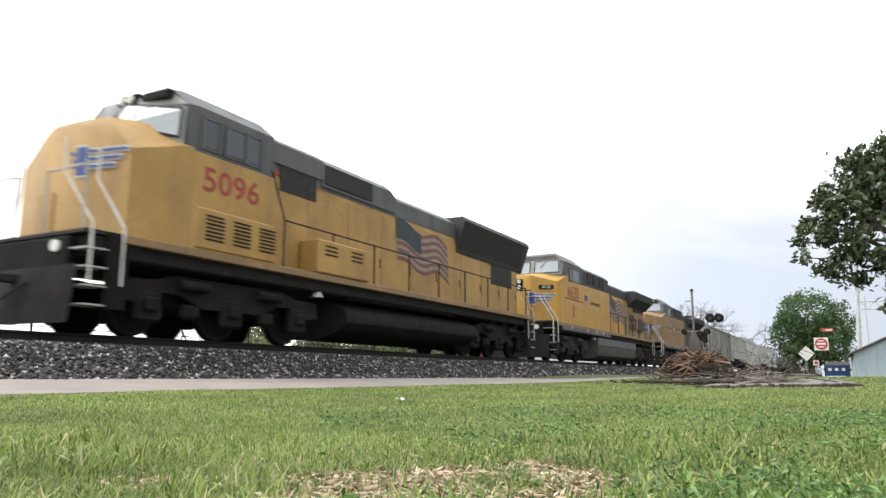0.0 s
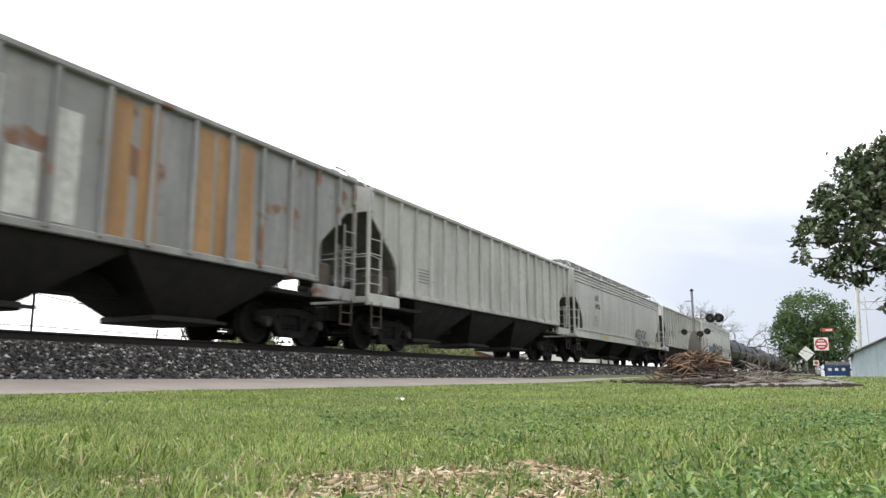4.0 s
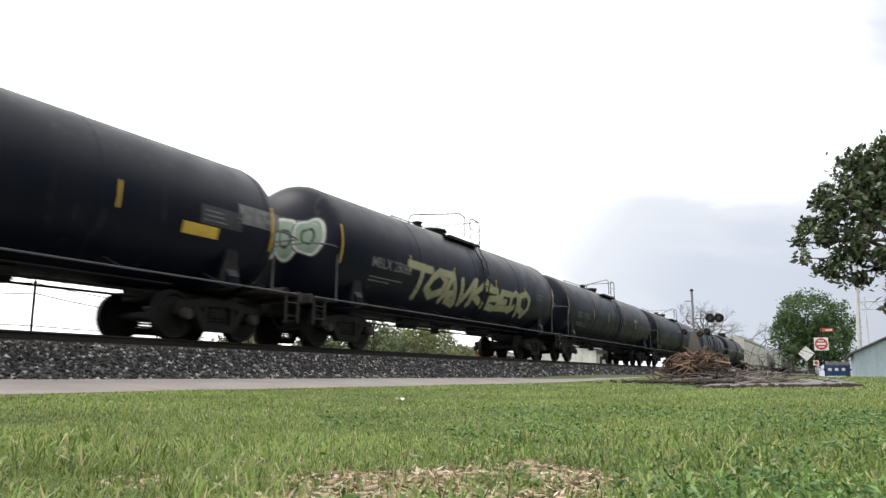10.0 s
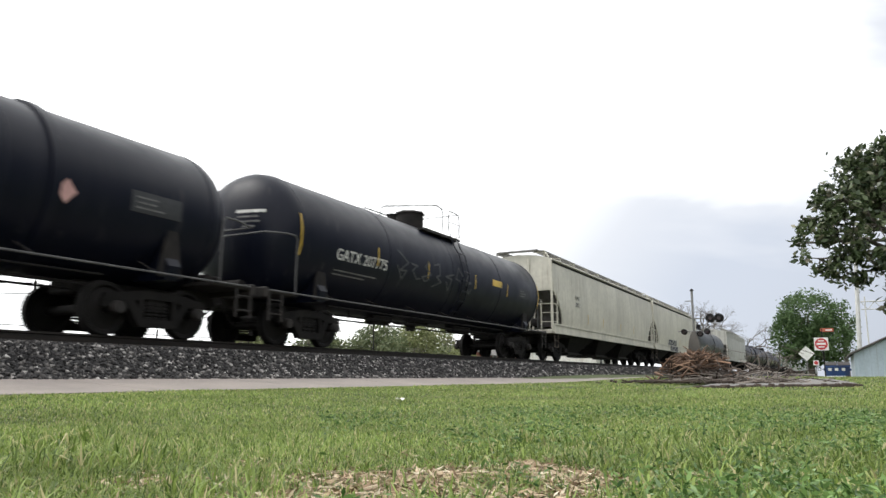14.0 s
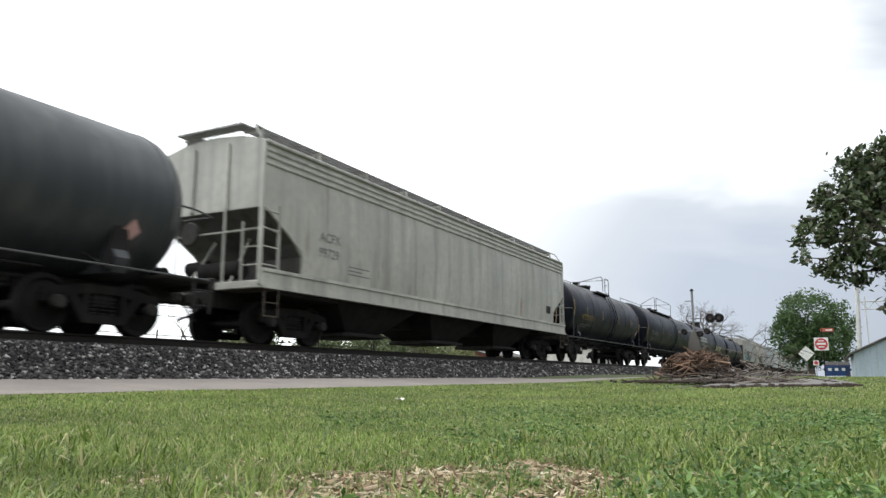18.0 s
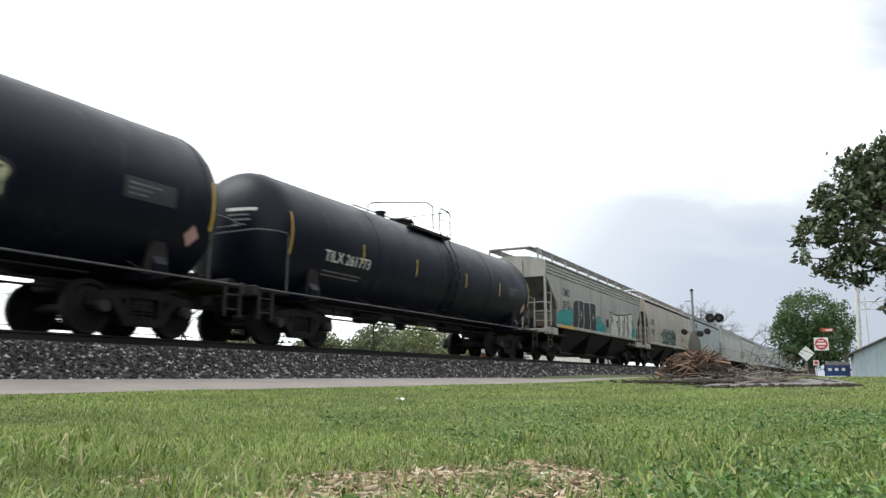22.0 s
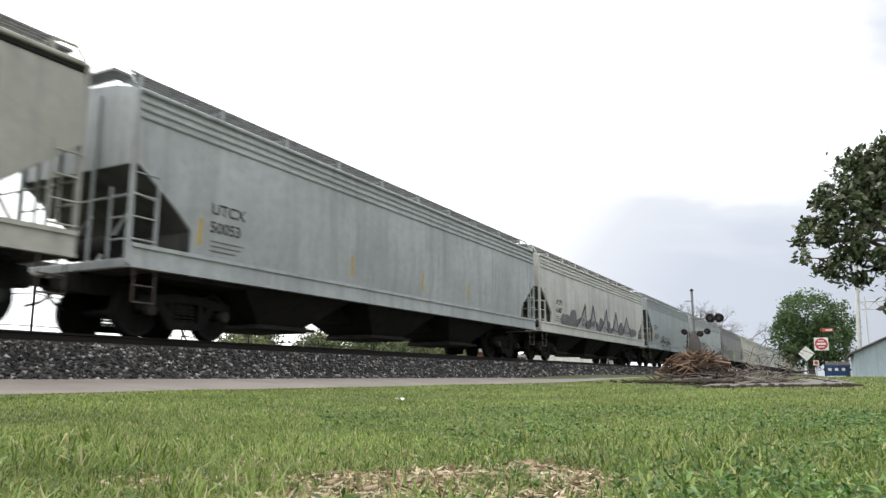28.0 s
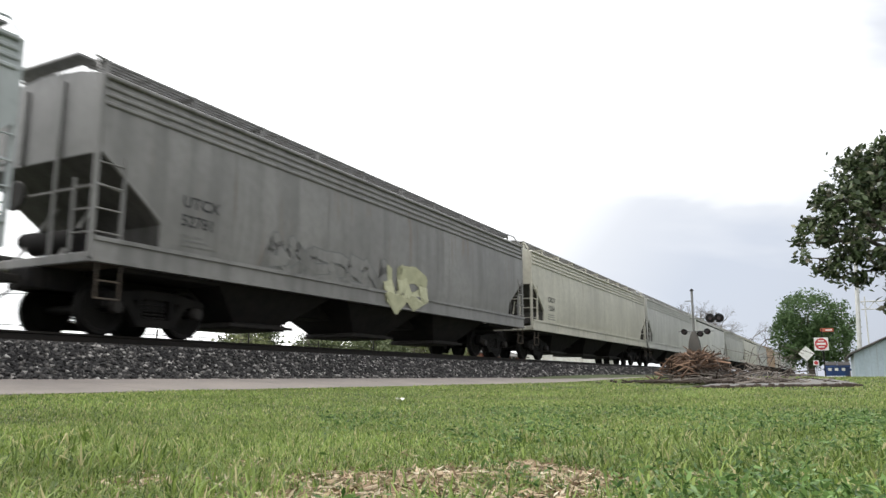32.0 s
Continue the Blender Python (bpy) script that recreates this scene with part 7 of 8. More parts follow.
def leaf_cloud(cen, size, g, up=0.0, long=1.5):
    """Pointed four-cornered leaves, each turned its own way and folded a little."""
    n = len(cen)
    a = g.normal(size=(n, 3))
    a[:, 2] = a[:, 2] * (1 - up) + 0.15
    a /= np.linalg.norm(a, axis=1)[:, None]
    b = g.normal(size=(n, 3))
    b[:, 2] *= (1 - up)
    b -= a * (a * b).sum(1)[:, None]
    b /= np.linalg.norm(b, axis=1)[:, None]
    c = np.cross(a, b)
    s = (size * g.uniform(0.6, 1.3, n))[:, None]
    v = np.stack([cen - a * s * long * 0.5, cen + b * s * 0.42 + c * s * 0.10, cen + a * s * long * 0.5 - c * s * 0.1, cen - b * s * 0.42 + c * s * 0.10], 1)
    o = (np.arange(n) * 4)[:, None]
    return v.reshape(-1, 3), np.full(n, 4), (np.arange(4)[None] + o).ravel()


# weeds, mostly in the south-east of the lawn
n = 30000
r = 1.4 + 4.4 * g.random(n) ** 1.3
az = np.radians(-9 + 46 * g.random(n) ** 2.6)
wx, wy = r * np.cos(az), r * np.sin(az)
k = g.random(n) > bare(wx, wy)
wx, wy = wx[k], wy[k]
patchy = np.sin(wx * 3.1 + 1.0 + 1.5 * np.sin(wy * 2.3)) * np.sin(wy * 3.7 + 0.5 + 1.2 * np.sin(wx * 1.9)) + g.normal(0, 0.25, len(wx)) > 0.0
wx, wy = wx[patchy], wy[patchy]
cen = np.stack([wx, wy, ground_z(wx, wy) + g.uniform(0.012, 0.075, len(wx)) * np.minimum(1, 0.5 + wx / 5)], 1)
v, fl, f = leaf_cloud(cen, 0.0100, g, 0.35, 2.7)
tagged(new("lawn_weeds", arrays_mesh("lawn_weeds", v, fl, f, WEED)), "low broad-leaved green weeds", "weeds", kind="stuff")

n = 16000
cx, cy = g.uniform(0.8, 2.9, n), g.uniform(0.0, 2.1, n)
k = g.random(n) < bare(cx, cy) * 0.9 + 0.05
cx, cy = cx[k], cy[k]
cen = np.stack([cx, cy, ground_z(cx, cy) + g.uniform(0.002, 0.016, len(cx))], 1)
v, fl, f = leaf_cloud(cen, 0.0095, g, 0.72, 4.6)
tagged(new("mulch_chips", arrays_mesh("mulch_chips", v, fl, f, CHIP)), "pale brown wood chips and straw", "mulch", kind="stuff")
n = 6500
cx, cy = g.uniform(0.8, 2.9, n), g.uniform(0.0, 2.1, n)
k = g.random(n) < bare(cx, cy)
cen = np.stack([cx[k], cy[k], ground_z(cx[k], cy[k]) + 0.004], 1)
v, fl, f = scatter_solids(cen, g.uniform(0.004, 0.011, len(cen)), 0.5, g)
tagged(new("mulch_crumbs", arrays_mesh("mulch_crumbs", v, fl, f, CHIP)), "brown mulch crumbs", "mulch", kind="stuff")

# ---- brush pile and slab ----
sl = thing("concrete_slab", (0, 0, 0), "grey concrete pad with a crumbled brown edge darkened as shadow", "slab", kind="structure")
part("pad", Shape().loft([[(15.2, 2.35, z), (17.6, -0.42, z + (0.05 if z > 0 else 0)), (24.5, 0.1, z + (0.13 if z > 0 else 0)), (24.5, 2.6, z + (0.12 if z > 0 else 0))] for z in (-0.05, 0.085)]), surf("stained grey concrete", (0.20, 0.195, 0.19), (0.13, 0.12, 0.11), 1.5, 0.9, bump=0.4), sl)
g2 = random.Random(3)
# crumbled brown edge, dark enough to paint the shadow line along the pad
ed = Shape()
for i in range(46):
    t = i / 45
    x, y = 15.0 + 2.6 * t + g2.uniform(-0.05, 0.05), 2.35 - 2.77 * t
    ed.box(x - g2.uniform(0.05, 0.12), x + 0.03, y - g2.uniform(0.03, 0.10), y + 0.05, 0.0, 0.10 + g2.uniform(-0.03, 0.015) + 0.045 * t, 0.015)
part("broken_edge", ed, surf("brown crumbled edge with shadow tone", (0.07, 0.05, 0.037), (0.045, 0.035, 0.03), 5, 0.95, bump=0.5), sl)

pile = thing("brush_pile", (19.0, 2.75, 0.11), "heap of cut reddish brown branches and grey sticks on the lawn", "brush pile")
g3 = random.Random(5)
for i in range(560):
    red = g3.random() < 0.66
    a = g3.uniform(0, 2 * math.pi)
    rr = abs(g3.gauss(0, 0.48)) if red else abs(g3.gauss(0, 0.95))
    x, y = rr * 0.8 * math.cos(a), rr * 1.0 * math.sin(a) + (0.22 if red else -0.35)
    top = max(0.06, 0.74 * math.sqrt(max(0.0, 1 - (x / 0.95) ** 2 - ((y - 0.22) / 0.95) ** 2)))
    z = g3.uniform(0.3, 1.0) ** 0.5 * top if red else g3.uniform(0.05, 0.4) * top
    ln = g3.uniform(0.25, 0.6) if red else g3.uniform(0.4, 1.1)
    d, el = g3.gauss(math.pi, 1.1), g3.uniform(-0.5, 0.8) if red else g3.uniform(-0.1, 0.3)
    p0 = Vector((x, y, max(z, 0.03)))
    dv = Vector((math.cos(d) * math.cos(el), math.sin(d) * math.cos(el), math.sin(el)))
    s = Shape()
    pts = [p0 - dv * ln / 2, p0 + Vector((g3.uniform(-0.02, 0.02), g3.uniform(-0.02, 0.02), 0.01)), p0 + dv * ln / 2]
    pts = [Vector((p.x, p.y, max(p.z, 0.015))) for p in pts]
    r = g3.uniform(0.012, 0.027) if red else g3.uniform(0.010, 0.026)
    s.cyl(pts[0], pts[1], r, 6, r * 0.85).cyl(pts[1], pts[2], r * 0.85, 6, r * 0.4)
    part("branch" if red else "stick", s, MAT["twig_red"] if red else MAT["twig"], pile)

tangle = Shape()
for i in range(520):
    a, rr = g3.uniform(0, 2 * math.pi), abs(g3.gauss(0, 0.5))
    x, y = rr * 0.8 * math.cos(a), rr * 1.05 * math.sin(a) + 0.2
    z = max(0.03, g3.uniform(0.05, 0.9) * 0.72 * math.sqrt(max(0.0, 1 - (x / 0.95) ** 2 - ((y - 0.22) / 0.95) ** 2)))
    d, el, ln = g3.uniform(0, 2 * math.pi), g3.uniform(-0.6, 0.7), g3.uniform(0.08, 0.2)
    dv = Vector((math.cos(d) * math.cos(el), math.sin(d) * math.cos(el), math.sin(el))) * ln
    p0 = Vector((x, y, z))
    q0, q1 = p0 - dv, p0 + dv
    q0.z, q1.z = max(q0.z, 0.01), max(q1.z, 0.01)
    tangle.cyl(q0, q1, g3.uniform(0.007, 0.02), 5, 0.006)
tagged(part("branch_tangle", tangle, MAT["twig_dark"], pile), kind="stuff")
litter = Shape()
for i in range(260):
    x, y = g3.gauss(-0.5, 0.7), g3.gauss(0.2, 0.75)
    d, ln = g3.uniform(0, 2 * math.pi), g3.uniform(0.1, 0.4)
    litter.cyl((x, y, 0.02 + g3.random() * 0.05), (x + math.cos(d) * ln, y + math.sin(d) * ln, 0.02 + g3.random() * 0.07), g3.uniform(0.012, 0.035), 5, 0.01)
tagged(part("ground_litter", litter, MAT["twig_dark"], pile, "dark rotting bits round the heap"), kind="stuff")

# thin dead brush arching over the heap's east end
for i in range(80):
    a = Vector((g3.uniform(-0.4, 1.6), g3.uniform(-1.7, -0.1), 0.03))
    b = a + Vector((g3.uniform(-0.5, 0.5), g3.uniform(-0.6, 0.6), g3.uniform(0.08, 0.35) + (0.5 if i % 4 == 0 else 0.0)))
    c = b + Vector((g3.uniform(-0.6, 0.6), g3.uniform(-0.7, 0.7), g3.uniform(-0.25, 0.2)))
    c.z = max(c.z, 0.04)
    part("twig", Shape().tube([a, b, c], 0.006 if i % 4 == 0 else 0.012, 5), MAT["twig"] if i % 3 else MAT["twig_dark"], pile)

# ---- crossing signal, signs, dumpster, shed, poles ----
METAL = surf("galvanised post", (0.24, 0.24, 0.235), (0.16, 0.16, 0.155), 4, 0.5, 0.6)
sg = thing("crossing_signal", (45.4, 7.1, 0.2), "galvanised railway crossing signal mast with black lamp heads", "crossing signal")
part("mast", Shape().cyl((0, 0, 0), (0, 0, 5.1), 0.065, 12), METAL, sg)
part("base", Shape().box(-0.25, 0.25, -0.25, 0.25, 0, 0.35, 0.04), METAL, sg)
part("crossarm", Shape().box(-0.02, 0.02, -0.05, 0.42, 4.48, 4.53, 0.01).box(-0.03, 0.03, -0.06, 0.06, 4.9, 5.2, 0.02), METAL, sg)
part("lamp_arm", Shape().cyl((0, -1.55, 3.45), (0, 0.2, 3.45), 0.035, 8).cyl((0, -1.1, 2.7), (0, 0.9, 2.7), 0.03, 8), METAL, sg)
for y, z in ((-0.95, 3.45), (-1.45, 3.45), (-0.75, 2.68), (0.55, 2.68), (-0.35, 2.55)):
    big = z > 3
    lh = part("lamp_head", Shape().cyl((-0.10, y, z), (0.16, y, z), 0.26 if big else 0.17, 20), MAT["under"], sg, "black round flasher lamp")
    part("lens", Shape().cyl((-0.13, y, z), (-0.09, y, z), 0.12, 16), surf("dark red lens", (0.03, 0.006, 0.006), (0.02, 0.005, 0.005), 4, 0.2, bump=0) if "dark red lens" not in bpy.data.materials else bpy.data.materials["dark red lens"], lh)
    part("hood", Shape().loft([[(-0.1 - 0.2 * k, y + 0.15 * math.cos(t), z + 0.15 * math.sin(t)) for t in [math.pi * i / 8 for i in range(9)]] for k in (0, 1)], caps=False, closed=False), MAT["under"], lh)
part("gate_mechanism", Shape().loft([[(-w, -w, z), (w, -w, z), (w, w, z), (-w, w, z)] for w, z in ((0.34, 0.5), (0.34, 1.5), (0.28, 2.1), (0.18, 2.5), (0.10, 2.7))]), MAT["fueltank"], sg, "grey gate mechanism housing")
part("bell", Shape().cyl((0, 0, 5.1), (0, 0, 5.22), 0.12, 14, 0.05), MAT["under"], sg)


def face(sign, name, shape_pts, x, material, label=""):
    s = Shape()
    s.loft([[(x, a, b) for a, b in shape_pts], [(x + 0.006, a, b) for a, b in shape_pts]])
    return part(name, s, material, sign, label, smooth=False)


SIGNRED, SIGNWHITE = surf("sign red", (0.50, 0.035, 0.04), (0.42, 0.03, 0.035), 5, 0.4, bump=0), surf("sign white", (0.75, 0.75, 0.74), (0.66, 0.66, 0.64), 5, 0.4, bump=0)
dn = thing("road_sign", (52.1, 0.54, 0.62), "white square sign with red disc on a dark post", "road sign")
part("post", Shape().box(-0.035, 0.035, -0.12, -0.05, -0.40, 2.62, 0.01), MAT["under"], dn, "dark steel post")
face(dn, "sign_plate", [(-0.40, 1.27), (0.40, 1.27), (0.40, 2.07), (-0.40, 2.07)], -0.06, SIGNWHITE)
face(dn, "red_disc", [(0.36 * math.cos(t), 1.67 + 0.36 * math.sin(t)) for t in [2 * math.pi * i / 36 for i in range(36)]], -0.07, SIGNRED, "red disc")
face(dn, "white_bar", [(-0.26, 1.62), (0.26, 1.62), (0.26, 1.74), (-0.26, 1.74)], -0.08, SIGNWHITE, "white bar")
face(dn, "legend_bar", [(-0.17, 1.83), (0.17, 1.83), (0.17, 1.90), (-0.17, 1.90)], -0.08, SIGNWHITE)
face(dn, "legend_bar", [(-0.17, 1.45), (0.17, 1.45), (0.17, 1.52), (-0.17, 1.52)], -0.08, SIGNWHITE)
st = part("street_plate", Shape().box(-0.03, 0.0, -0.75, -0.02, 2.42, 2.64, 0.01), surf("orange red street plate", (0.42, 0.10, 0.05), (0.32, 0.08, 0.05), 5, 0.5, bump=0), dn, "orange red street name plate with illegible bars")
face(dn, "plate_bar", [(-0.66, 2.49), (-0.3, 2.49), (-0.3, 2.57), (-0.66, 2.57)], -0.045, SIGNWHITE)
dm = thing("warning_sign", (41.6, 1.14, 0.25), "pale diamond sign seen from behind on a grey post", "road sign")
part("post", Shape().cyl((0.02, 0, 0), (0.02, 0, 1.5), 0.03, 8), METAL, dm)
face(dm, "diamond_plate", [(0, 0.80), (0.38, 1.17), (0, 1.54), (-0.38, 1.17)], -0.03, SIGNWHITE)
dr = thing("small_sign", (74.0, 1.3, 0.26), "small distant red and white road sign on a post", "road sign")
part("post", Shape().cyl((0.02, 0, 0), (0.02, 0, 1.4), 0.03, 8), METAL, dr)
face(dr, "sign_plate", [(-0.22, 1.0), (0.22, 1.0), (0.22, 1.44), (-0.22, 1.44)], -0.03, SIGNWHITE)
face(dr, "red_disc", [(0.17 * math.cos(t), 1.22 + 0.17 * math.sin(t)) for t in [2 * math.pi * i / 20 for i in range(20)]], -0.04, SIGNRED)

db = thing("dumpster", (57.0, -0.25, 0.24), "blue steel dumpster with dark sloping lids and pale labels", "dumpster")
BLUE = surf("dumpster blue paint", (0.03, 0.085, 0.27), (0.03, 0.06, 0.18), 2, 0.5, streak=(0.05, 0.05, 0.07))
part("bin", Shape().loft([[(-0.55, -0.70, 0.08), (0.6, -0.70, 0.08), (0.6, 0.70, 0.08), (-0.55, 0.70, 0.08)], [(-0.65, -0.74, 0.72), (0.7, -0.74, 0.92), (0.7, 0.74, 0.92), (-0.65, 0.74, 0.72)]]), BLUE, db)
part("rim", Shape().box(-0.70, -0.62, -0.78, 0.78, 0.68, 0.76, 0.01), BLUE, db)
for k in (-1, 1):
    part("lid", Shape().loft([[(-0.70, k * 0.02, 0.76), (0.72, k * 0.02, 0.98), (0.72, k * 0.78, 0.98), (-0.70, k * 0.78, 0.76)], [(-0.70, k * 0.02, 0.80), (0.72, k * 0.02, 1.03), (0.72, k * 0.78, 1.03), (-0.70, k * 0.78, 0.80)]]), MAT["steel_dark"], db, "dark plastic lid")
    part("fork_pocket", Shape().box(-0.5, 0.55, k * 0.72, k * 0.84, 0.42, 0.58, 0.02), BLUE, db)
for y in (-0.35, 0.05, 0.45):
    face(db, "label_panel", [(y - 0.1, 0.42), (y + 0.1, 0.42), (y + 0.1, 0.60), (y - 0.1, 0.60)], -0.655, SIGNWHITE)

sh = thing("shed", (46.2, -1.05, 0.22), "pale blue metal-clad shed with a dark low gable roof", "shed")
SHED = surf("pale blue ribbed cladding", (0.42, 0.50, 0.56), (0.34, 0.41, 0.46), 1, 0.5, bump=0.1, streak=(0.30, 0.33, 0.34))
W = 9.0
front = [(0, 0), (0, 1.28), (-W / 2, 3.45), (-W, 1.28), (-W, 0)]
part("wall", Shape().loft([[(0, a, b) for a, b in front], [(9.0, a, b) for a, b in front]]), SHED, sh)
for i in range(28):
    y = -0.16 - i * 0.31
    z = 1.28 + (2.17 * (-y / (W / 2)) if y > -W / 2 else 2.17 * (2 + y / (W / 2)))
    part("cladding_rib", Shape().box(-0.025, 0.0, y - 0.03, y + 0.03, 0.02, z - 0.03), SHED, sh)
for sgn in (0, 1):
    a, b = ((0.25, 1.20), (-W / 2, 3.50)) if not sgn else ((-W - 0.25, 1.20), (-W / 2, 3.50))
    part("roof", Shape().loft([[(-0.25, a[0], a[1]), (-0.25, b[0], b[1]), (9.2, b[0], b[1]), (9.2, a[0], a[1])], [(-0.25, a[0], a[1] + 0.09), (-0.25, b[0], b[1] + 0.09), (9.2, b[0], b[1] + 0.09), (9.2, a[0], a[1] + 0.09)]]), surf("dark roof sheet", (0.07, 0.065, 0.06), (0.11, 0.10, 0.09), 2, 0.7) if not sgn else bpy.data.materials["dark roof sheet"], sh)

pp = thing("utility_pole", pose(62.5, -1.75, 0.25, 2.5, 0, 0), "tall pale grey utility pole", "utility pole")
part("shaft", Shape().cyl((0, 0, 0), (0, 0, 11.0), 0.17, 14, 0.12), surf("pale grey pole", (0.58, 0.58, 0.57), (0.46, 0.46, 0.45), 2, 0.8), pp)
part("crossarm", Shape().box(-0.06, 0.06, -1.2, 1.2, 10.2, 10.35, 0.01), MAT["bark"], pp)
PALEPOST = surf("pale galvanised steel", (0.55, 0.55, 0.54), (0.44, 0.44, 0.43), 3, 0.6)
gn = thing("steel_gantry", (66.0, -2.6, 0.25), "light grey steel lattice frame", "gantry")
for y in (0.0, -1.6, -3.2):
    part("column", Shape().cyl((0, y, 0), (0, y, 6.2), 0.05, 8), PALEPOST, gn)
part("beam", Shape().cyl((0, 0.3, 5.8), (0, -3.6, 5.8), 0.05, 8).cyl((0, 0.3, 5.2), (0, -3.6, 5.2), 0.04, 8), PALEPOST, gn)
for i in range(8):
    part("lattice_bar", Shape().cyl((0, 0.3 - i * 0.48, 5.2 if i % 2 else 5.8), (0, -0.18 - i * 0.48, 5.8 if i % 2 else 5.2), 0.03, 6), PALEPOST, gn)

# ---- trees ----
def grow(root, direction, length, radius, levels, rnd, s, tips, spread=0.7, curl=0.25, gravity=0.0):
    """A limb that bends, tapers and forks."""
    p, d = Vector(root), Vector(direction).normalized()
    n = 3
    for i in range(n):
        q = p + d * (length / n)
        r0, r1 = radius * (1 - 0.35 * i / n), radius * (1 - 0.35 * (i + 1) / n)
        s.cyl(p, q, r0, 7 if radius > 0.05 else 4, r1)
        p = q
        d = (d + Vector((rnd.gauss(0, curl), rnd.gauss(0, curl), rnd.gauss(0, curl) - gravity))).normalized()
        if levels <= 1:
            tips.append(p.copy())
    if levels == 0:
        return
    for k in range(rnd.choice((2, 3, 3))):
        e = (d + Vector((rnd.gauss(0, spread), rnd.gauss(0, spread), rnd.gauss(0, spread * 0.7)))).normalized()
        grow(p, e, length * rnd.uniform(0.6, 0.85), radius * 0.58, levels - 1, rnd, s, tips, spread, curl, gravity)


def tree(name, at, label, seed, trunk, levels, leaf, leaf_mat, per_tip, clump, spread=0.7, lean=(0, 0, 1), shapefit=None):
    rnd = random.Random(seed)
    t = thing(name, at, label, "tree")
    s, tips = Shape(), []
    grow((0, 0, 0), lean, trunk[0], trunk[1], levels, rnd, s, tips, spread)
    if shapefit:
        s.v = [shapefit(Vector(p)) for p in s.v]
        tips = [Vector(shapefit(p)) for p in tips]
    part("trunk", s, MAT["bark"], t, "grey trunk and limbs")
    if leaf:
        gg = np.random.default_rng(seed)
        P = np.array([tuple(p) for p in tips])
        cen = np.repeat(P, per_tip, 0) + gg.normal(size=(len(P) * per_tip, 3)) * clump
        v, fl, f = leaf_cloud(cen, leaf, gg, 0.2, 1.7)
        part("crown", arrays_mesh("crown", v, fl, f, leaf_mat), leaf_mat, t, "crown of many separate leaves")
    return t, tips


MAGNOLIA = leafy("glossy dark leaves", (0.018, 0.034, 0.014), (0.12, 0.155, 0.075), 0.28, 0.15, (0.22, 0.21, 0.15))
CANOPY = leafy("distant green leaves", (0.055, 0.10, 0.04), (0.12, 0.185, 0.075), 0.6, 0.25)
HEDGELEAF = leafy("dusty green shrub leaves", (0.07, 0.095, 0.045), (0.20, 0.225, 0.12), 0.6, 0.25)
SHRUBLEAF = leafy("yellow green shrub leaves", (0.11, 0.13, 0.05), (0.25, 0.27, 0.13), 0.6, 0.3)


def clumped_tree(name, at, label, seed, lobes, leaf, leaf_mat, n_clump, per, clump, trunk_r, top):
    """Trunk, limbs to clumps of leaves on the lobes' outer shells."""
    gg = np.random.default_rng(seed)
    t = thing(name, at, label, "tree")
    s = Shape()
    s.cyl((0, 0, -0.4), (0.05, 0.05, top * 0.35), trunk_r, 12, trunk_r * 0.75).cyl((0.05, 0.05, top * 0.35), (0, 0, top * 0.7), trunk_r * 0.75, 10, trunk_r * 0.35)
    cs = []
    for cx, cy, cz, rx, ry, rz in lobes:
        m = int(n_clump * rx * rz)
        d = gg.normal(size=(m, 3))
        d /= np.linalg.norm(d, axis=1)[:, None]
        k = gg.uniform(0.55, 1.0, m) ** 0.6
        cs.append(np.array([cx, cy, cz]) + d * k[:, None] * np.array([rx, ry, rz]))
        a = Vector((0, 0, top * 0.4))
        b = Vector((cx * 0.6, cy * 0.6, cz * 0.85 + 0.1 * top))
        s.cyl(a, b, trunk_r * 0.45, 8, trunk_r * 0.22).cyl(b, Vector((cx, cy, cz)), trunk_r * 0.22, 7, trunk_r * 0.08)
        for q in cs[-1][:: max(1, m // 14)]:
            s.cyl(Vector((cx, cy, cz)), Vector(q), trunk_r * 0.08, 5, 0.012)
    cs = np.concatenate(cs)
    part("trunk", s, MAT["bark"], t, "grey trunk with spreading limbs")
    cen = np.repeat(cs, per, 0) + gg.normal(size=(len(cs) * per, 3)) * clump
    v, fl, f = leaf_cloud(cen, leaf, gg, 0.25, 1.7)
    part("crown", arrays_mesh("crown", v, fl, f, leaf_mat), leaf_mat, t, "leafy crown with gaps")
    return t


clumped_tree("broadleaf_tree", (30.2, -4.65, 0.40), "large broad-leaved evergreen tree with dark glossy leaves", 31,
             [(-0.9, 2.9, 6.9, 1.3, 1.2, 0.9), (-0.9, 1.9, 7.6, 1.2, 1.2, 0.7), (-1.2, 3.9, 6.1, 0.9, 0.8, 0.8), (-1.2, 4.75, 6.1, 0.35, 0.32, 0.25), (-1.2, 5.2, 5.5, 0.40, 0.35, 0.3), (-1.2, 5.4, 4.6, 0.45, 0.35, 0.35), (-0.6, 1.0, 6.3, 2.4, 2.6, 2.1), (-1.6, 2.9, 5.0, 1.6, 1.7, 1.6), (-1.2, 1.8, 3.7, 1.3, 1.2, 0.9), (0.5, -2.2, 6.0, 2.6, 2.8, 2.8), (-0.9, 2.4, 6.3, 1.1, 1.1, 0.9), (-1.5, 4.0, 4.5, 0.9, 0.8, 0.8), (-1.2, 4.6, 5.0, 0.75, 0.7, 0.55), (-1.5, 4.75, 3.95, 0.65, 0.65, 0.5), (-1.3, 3.9, 3.4, 0.8, 0.7, 0.45), (-0.8, 2.5, 2.75, 0.6, 0.6, 0.65), (-0.8, 2.0, 2.0, 0.5, 0.5, 0.4)], 0.16, MAGNOLIA, 17, 40, 0.15, 0.32, 7.0)
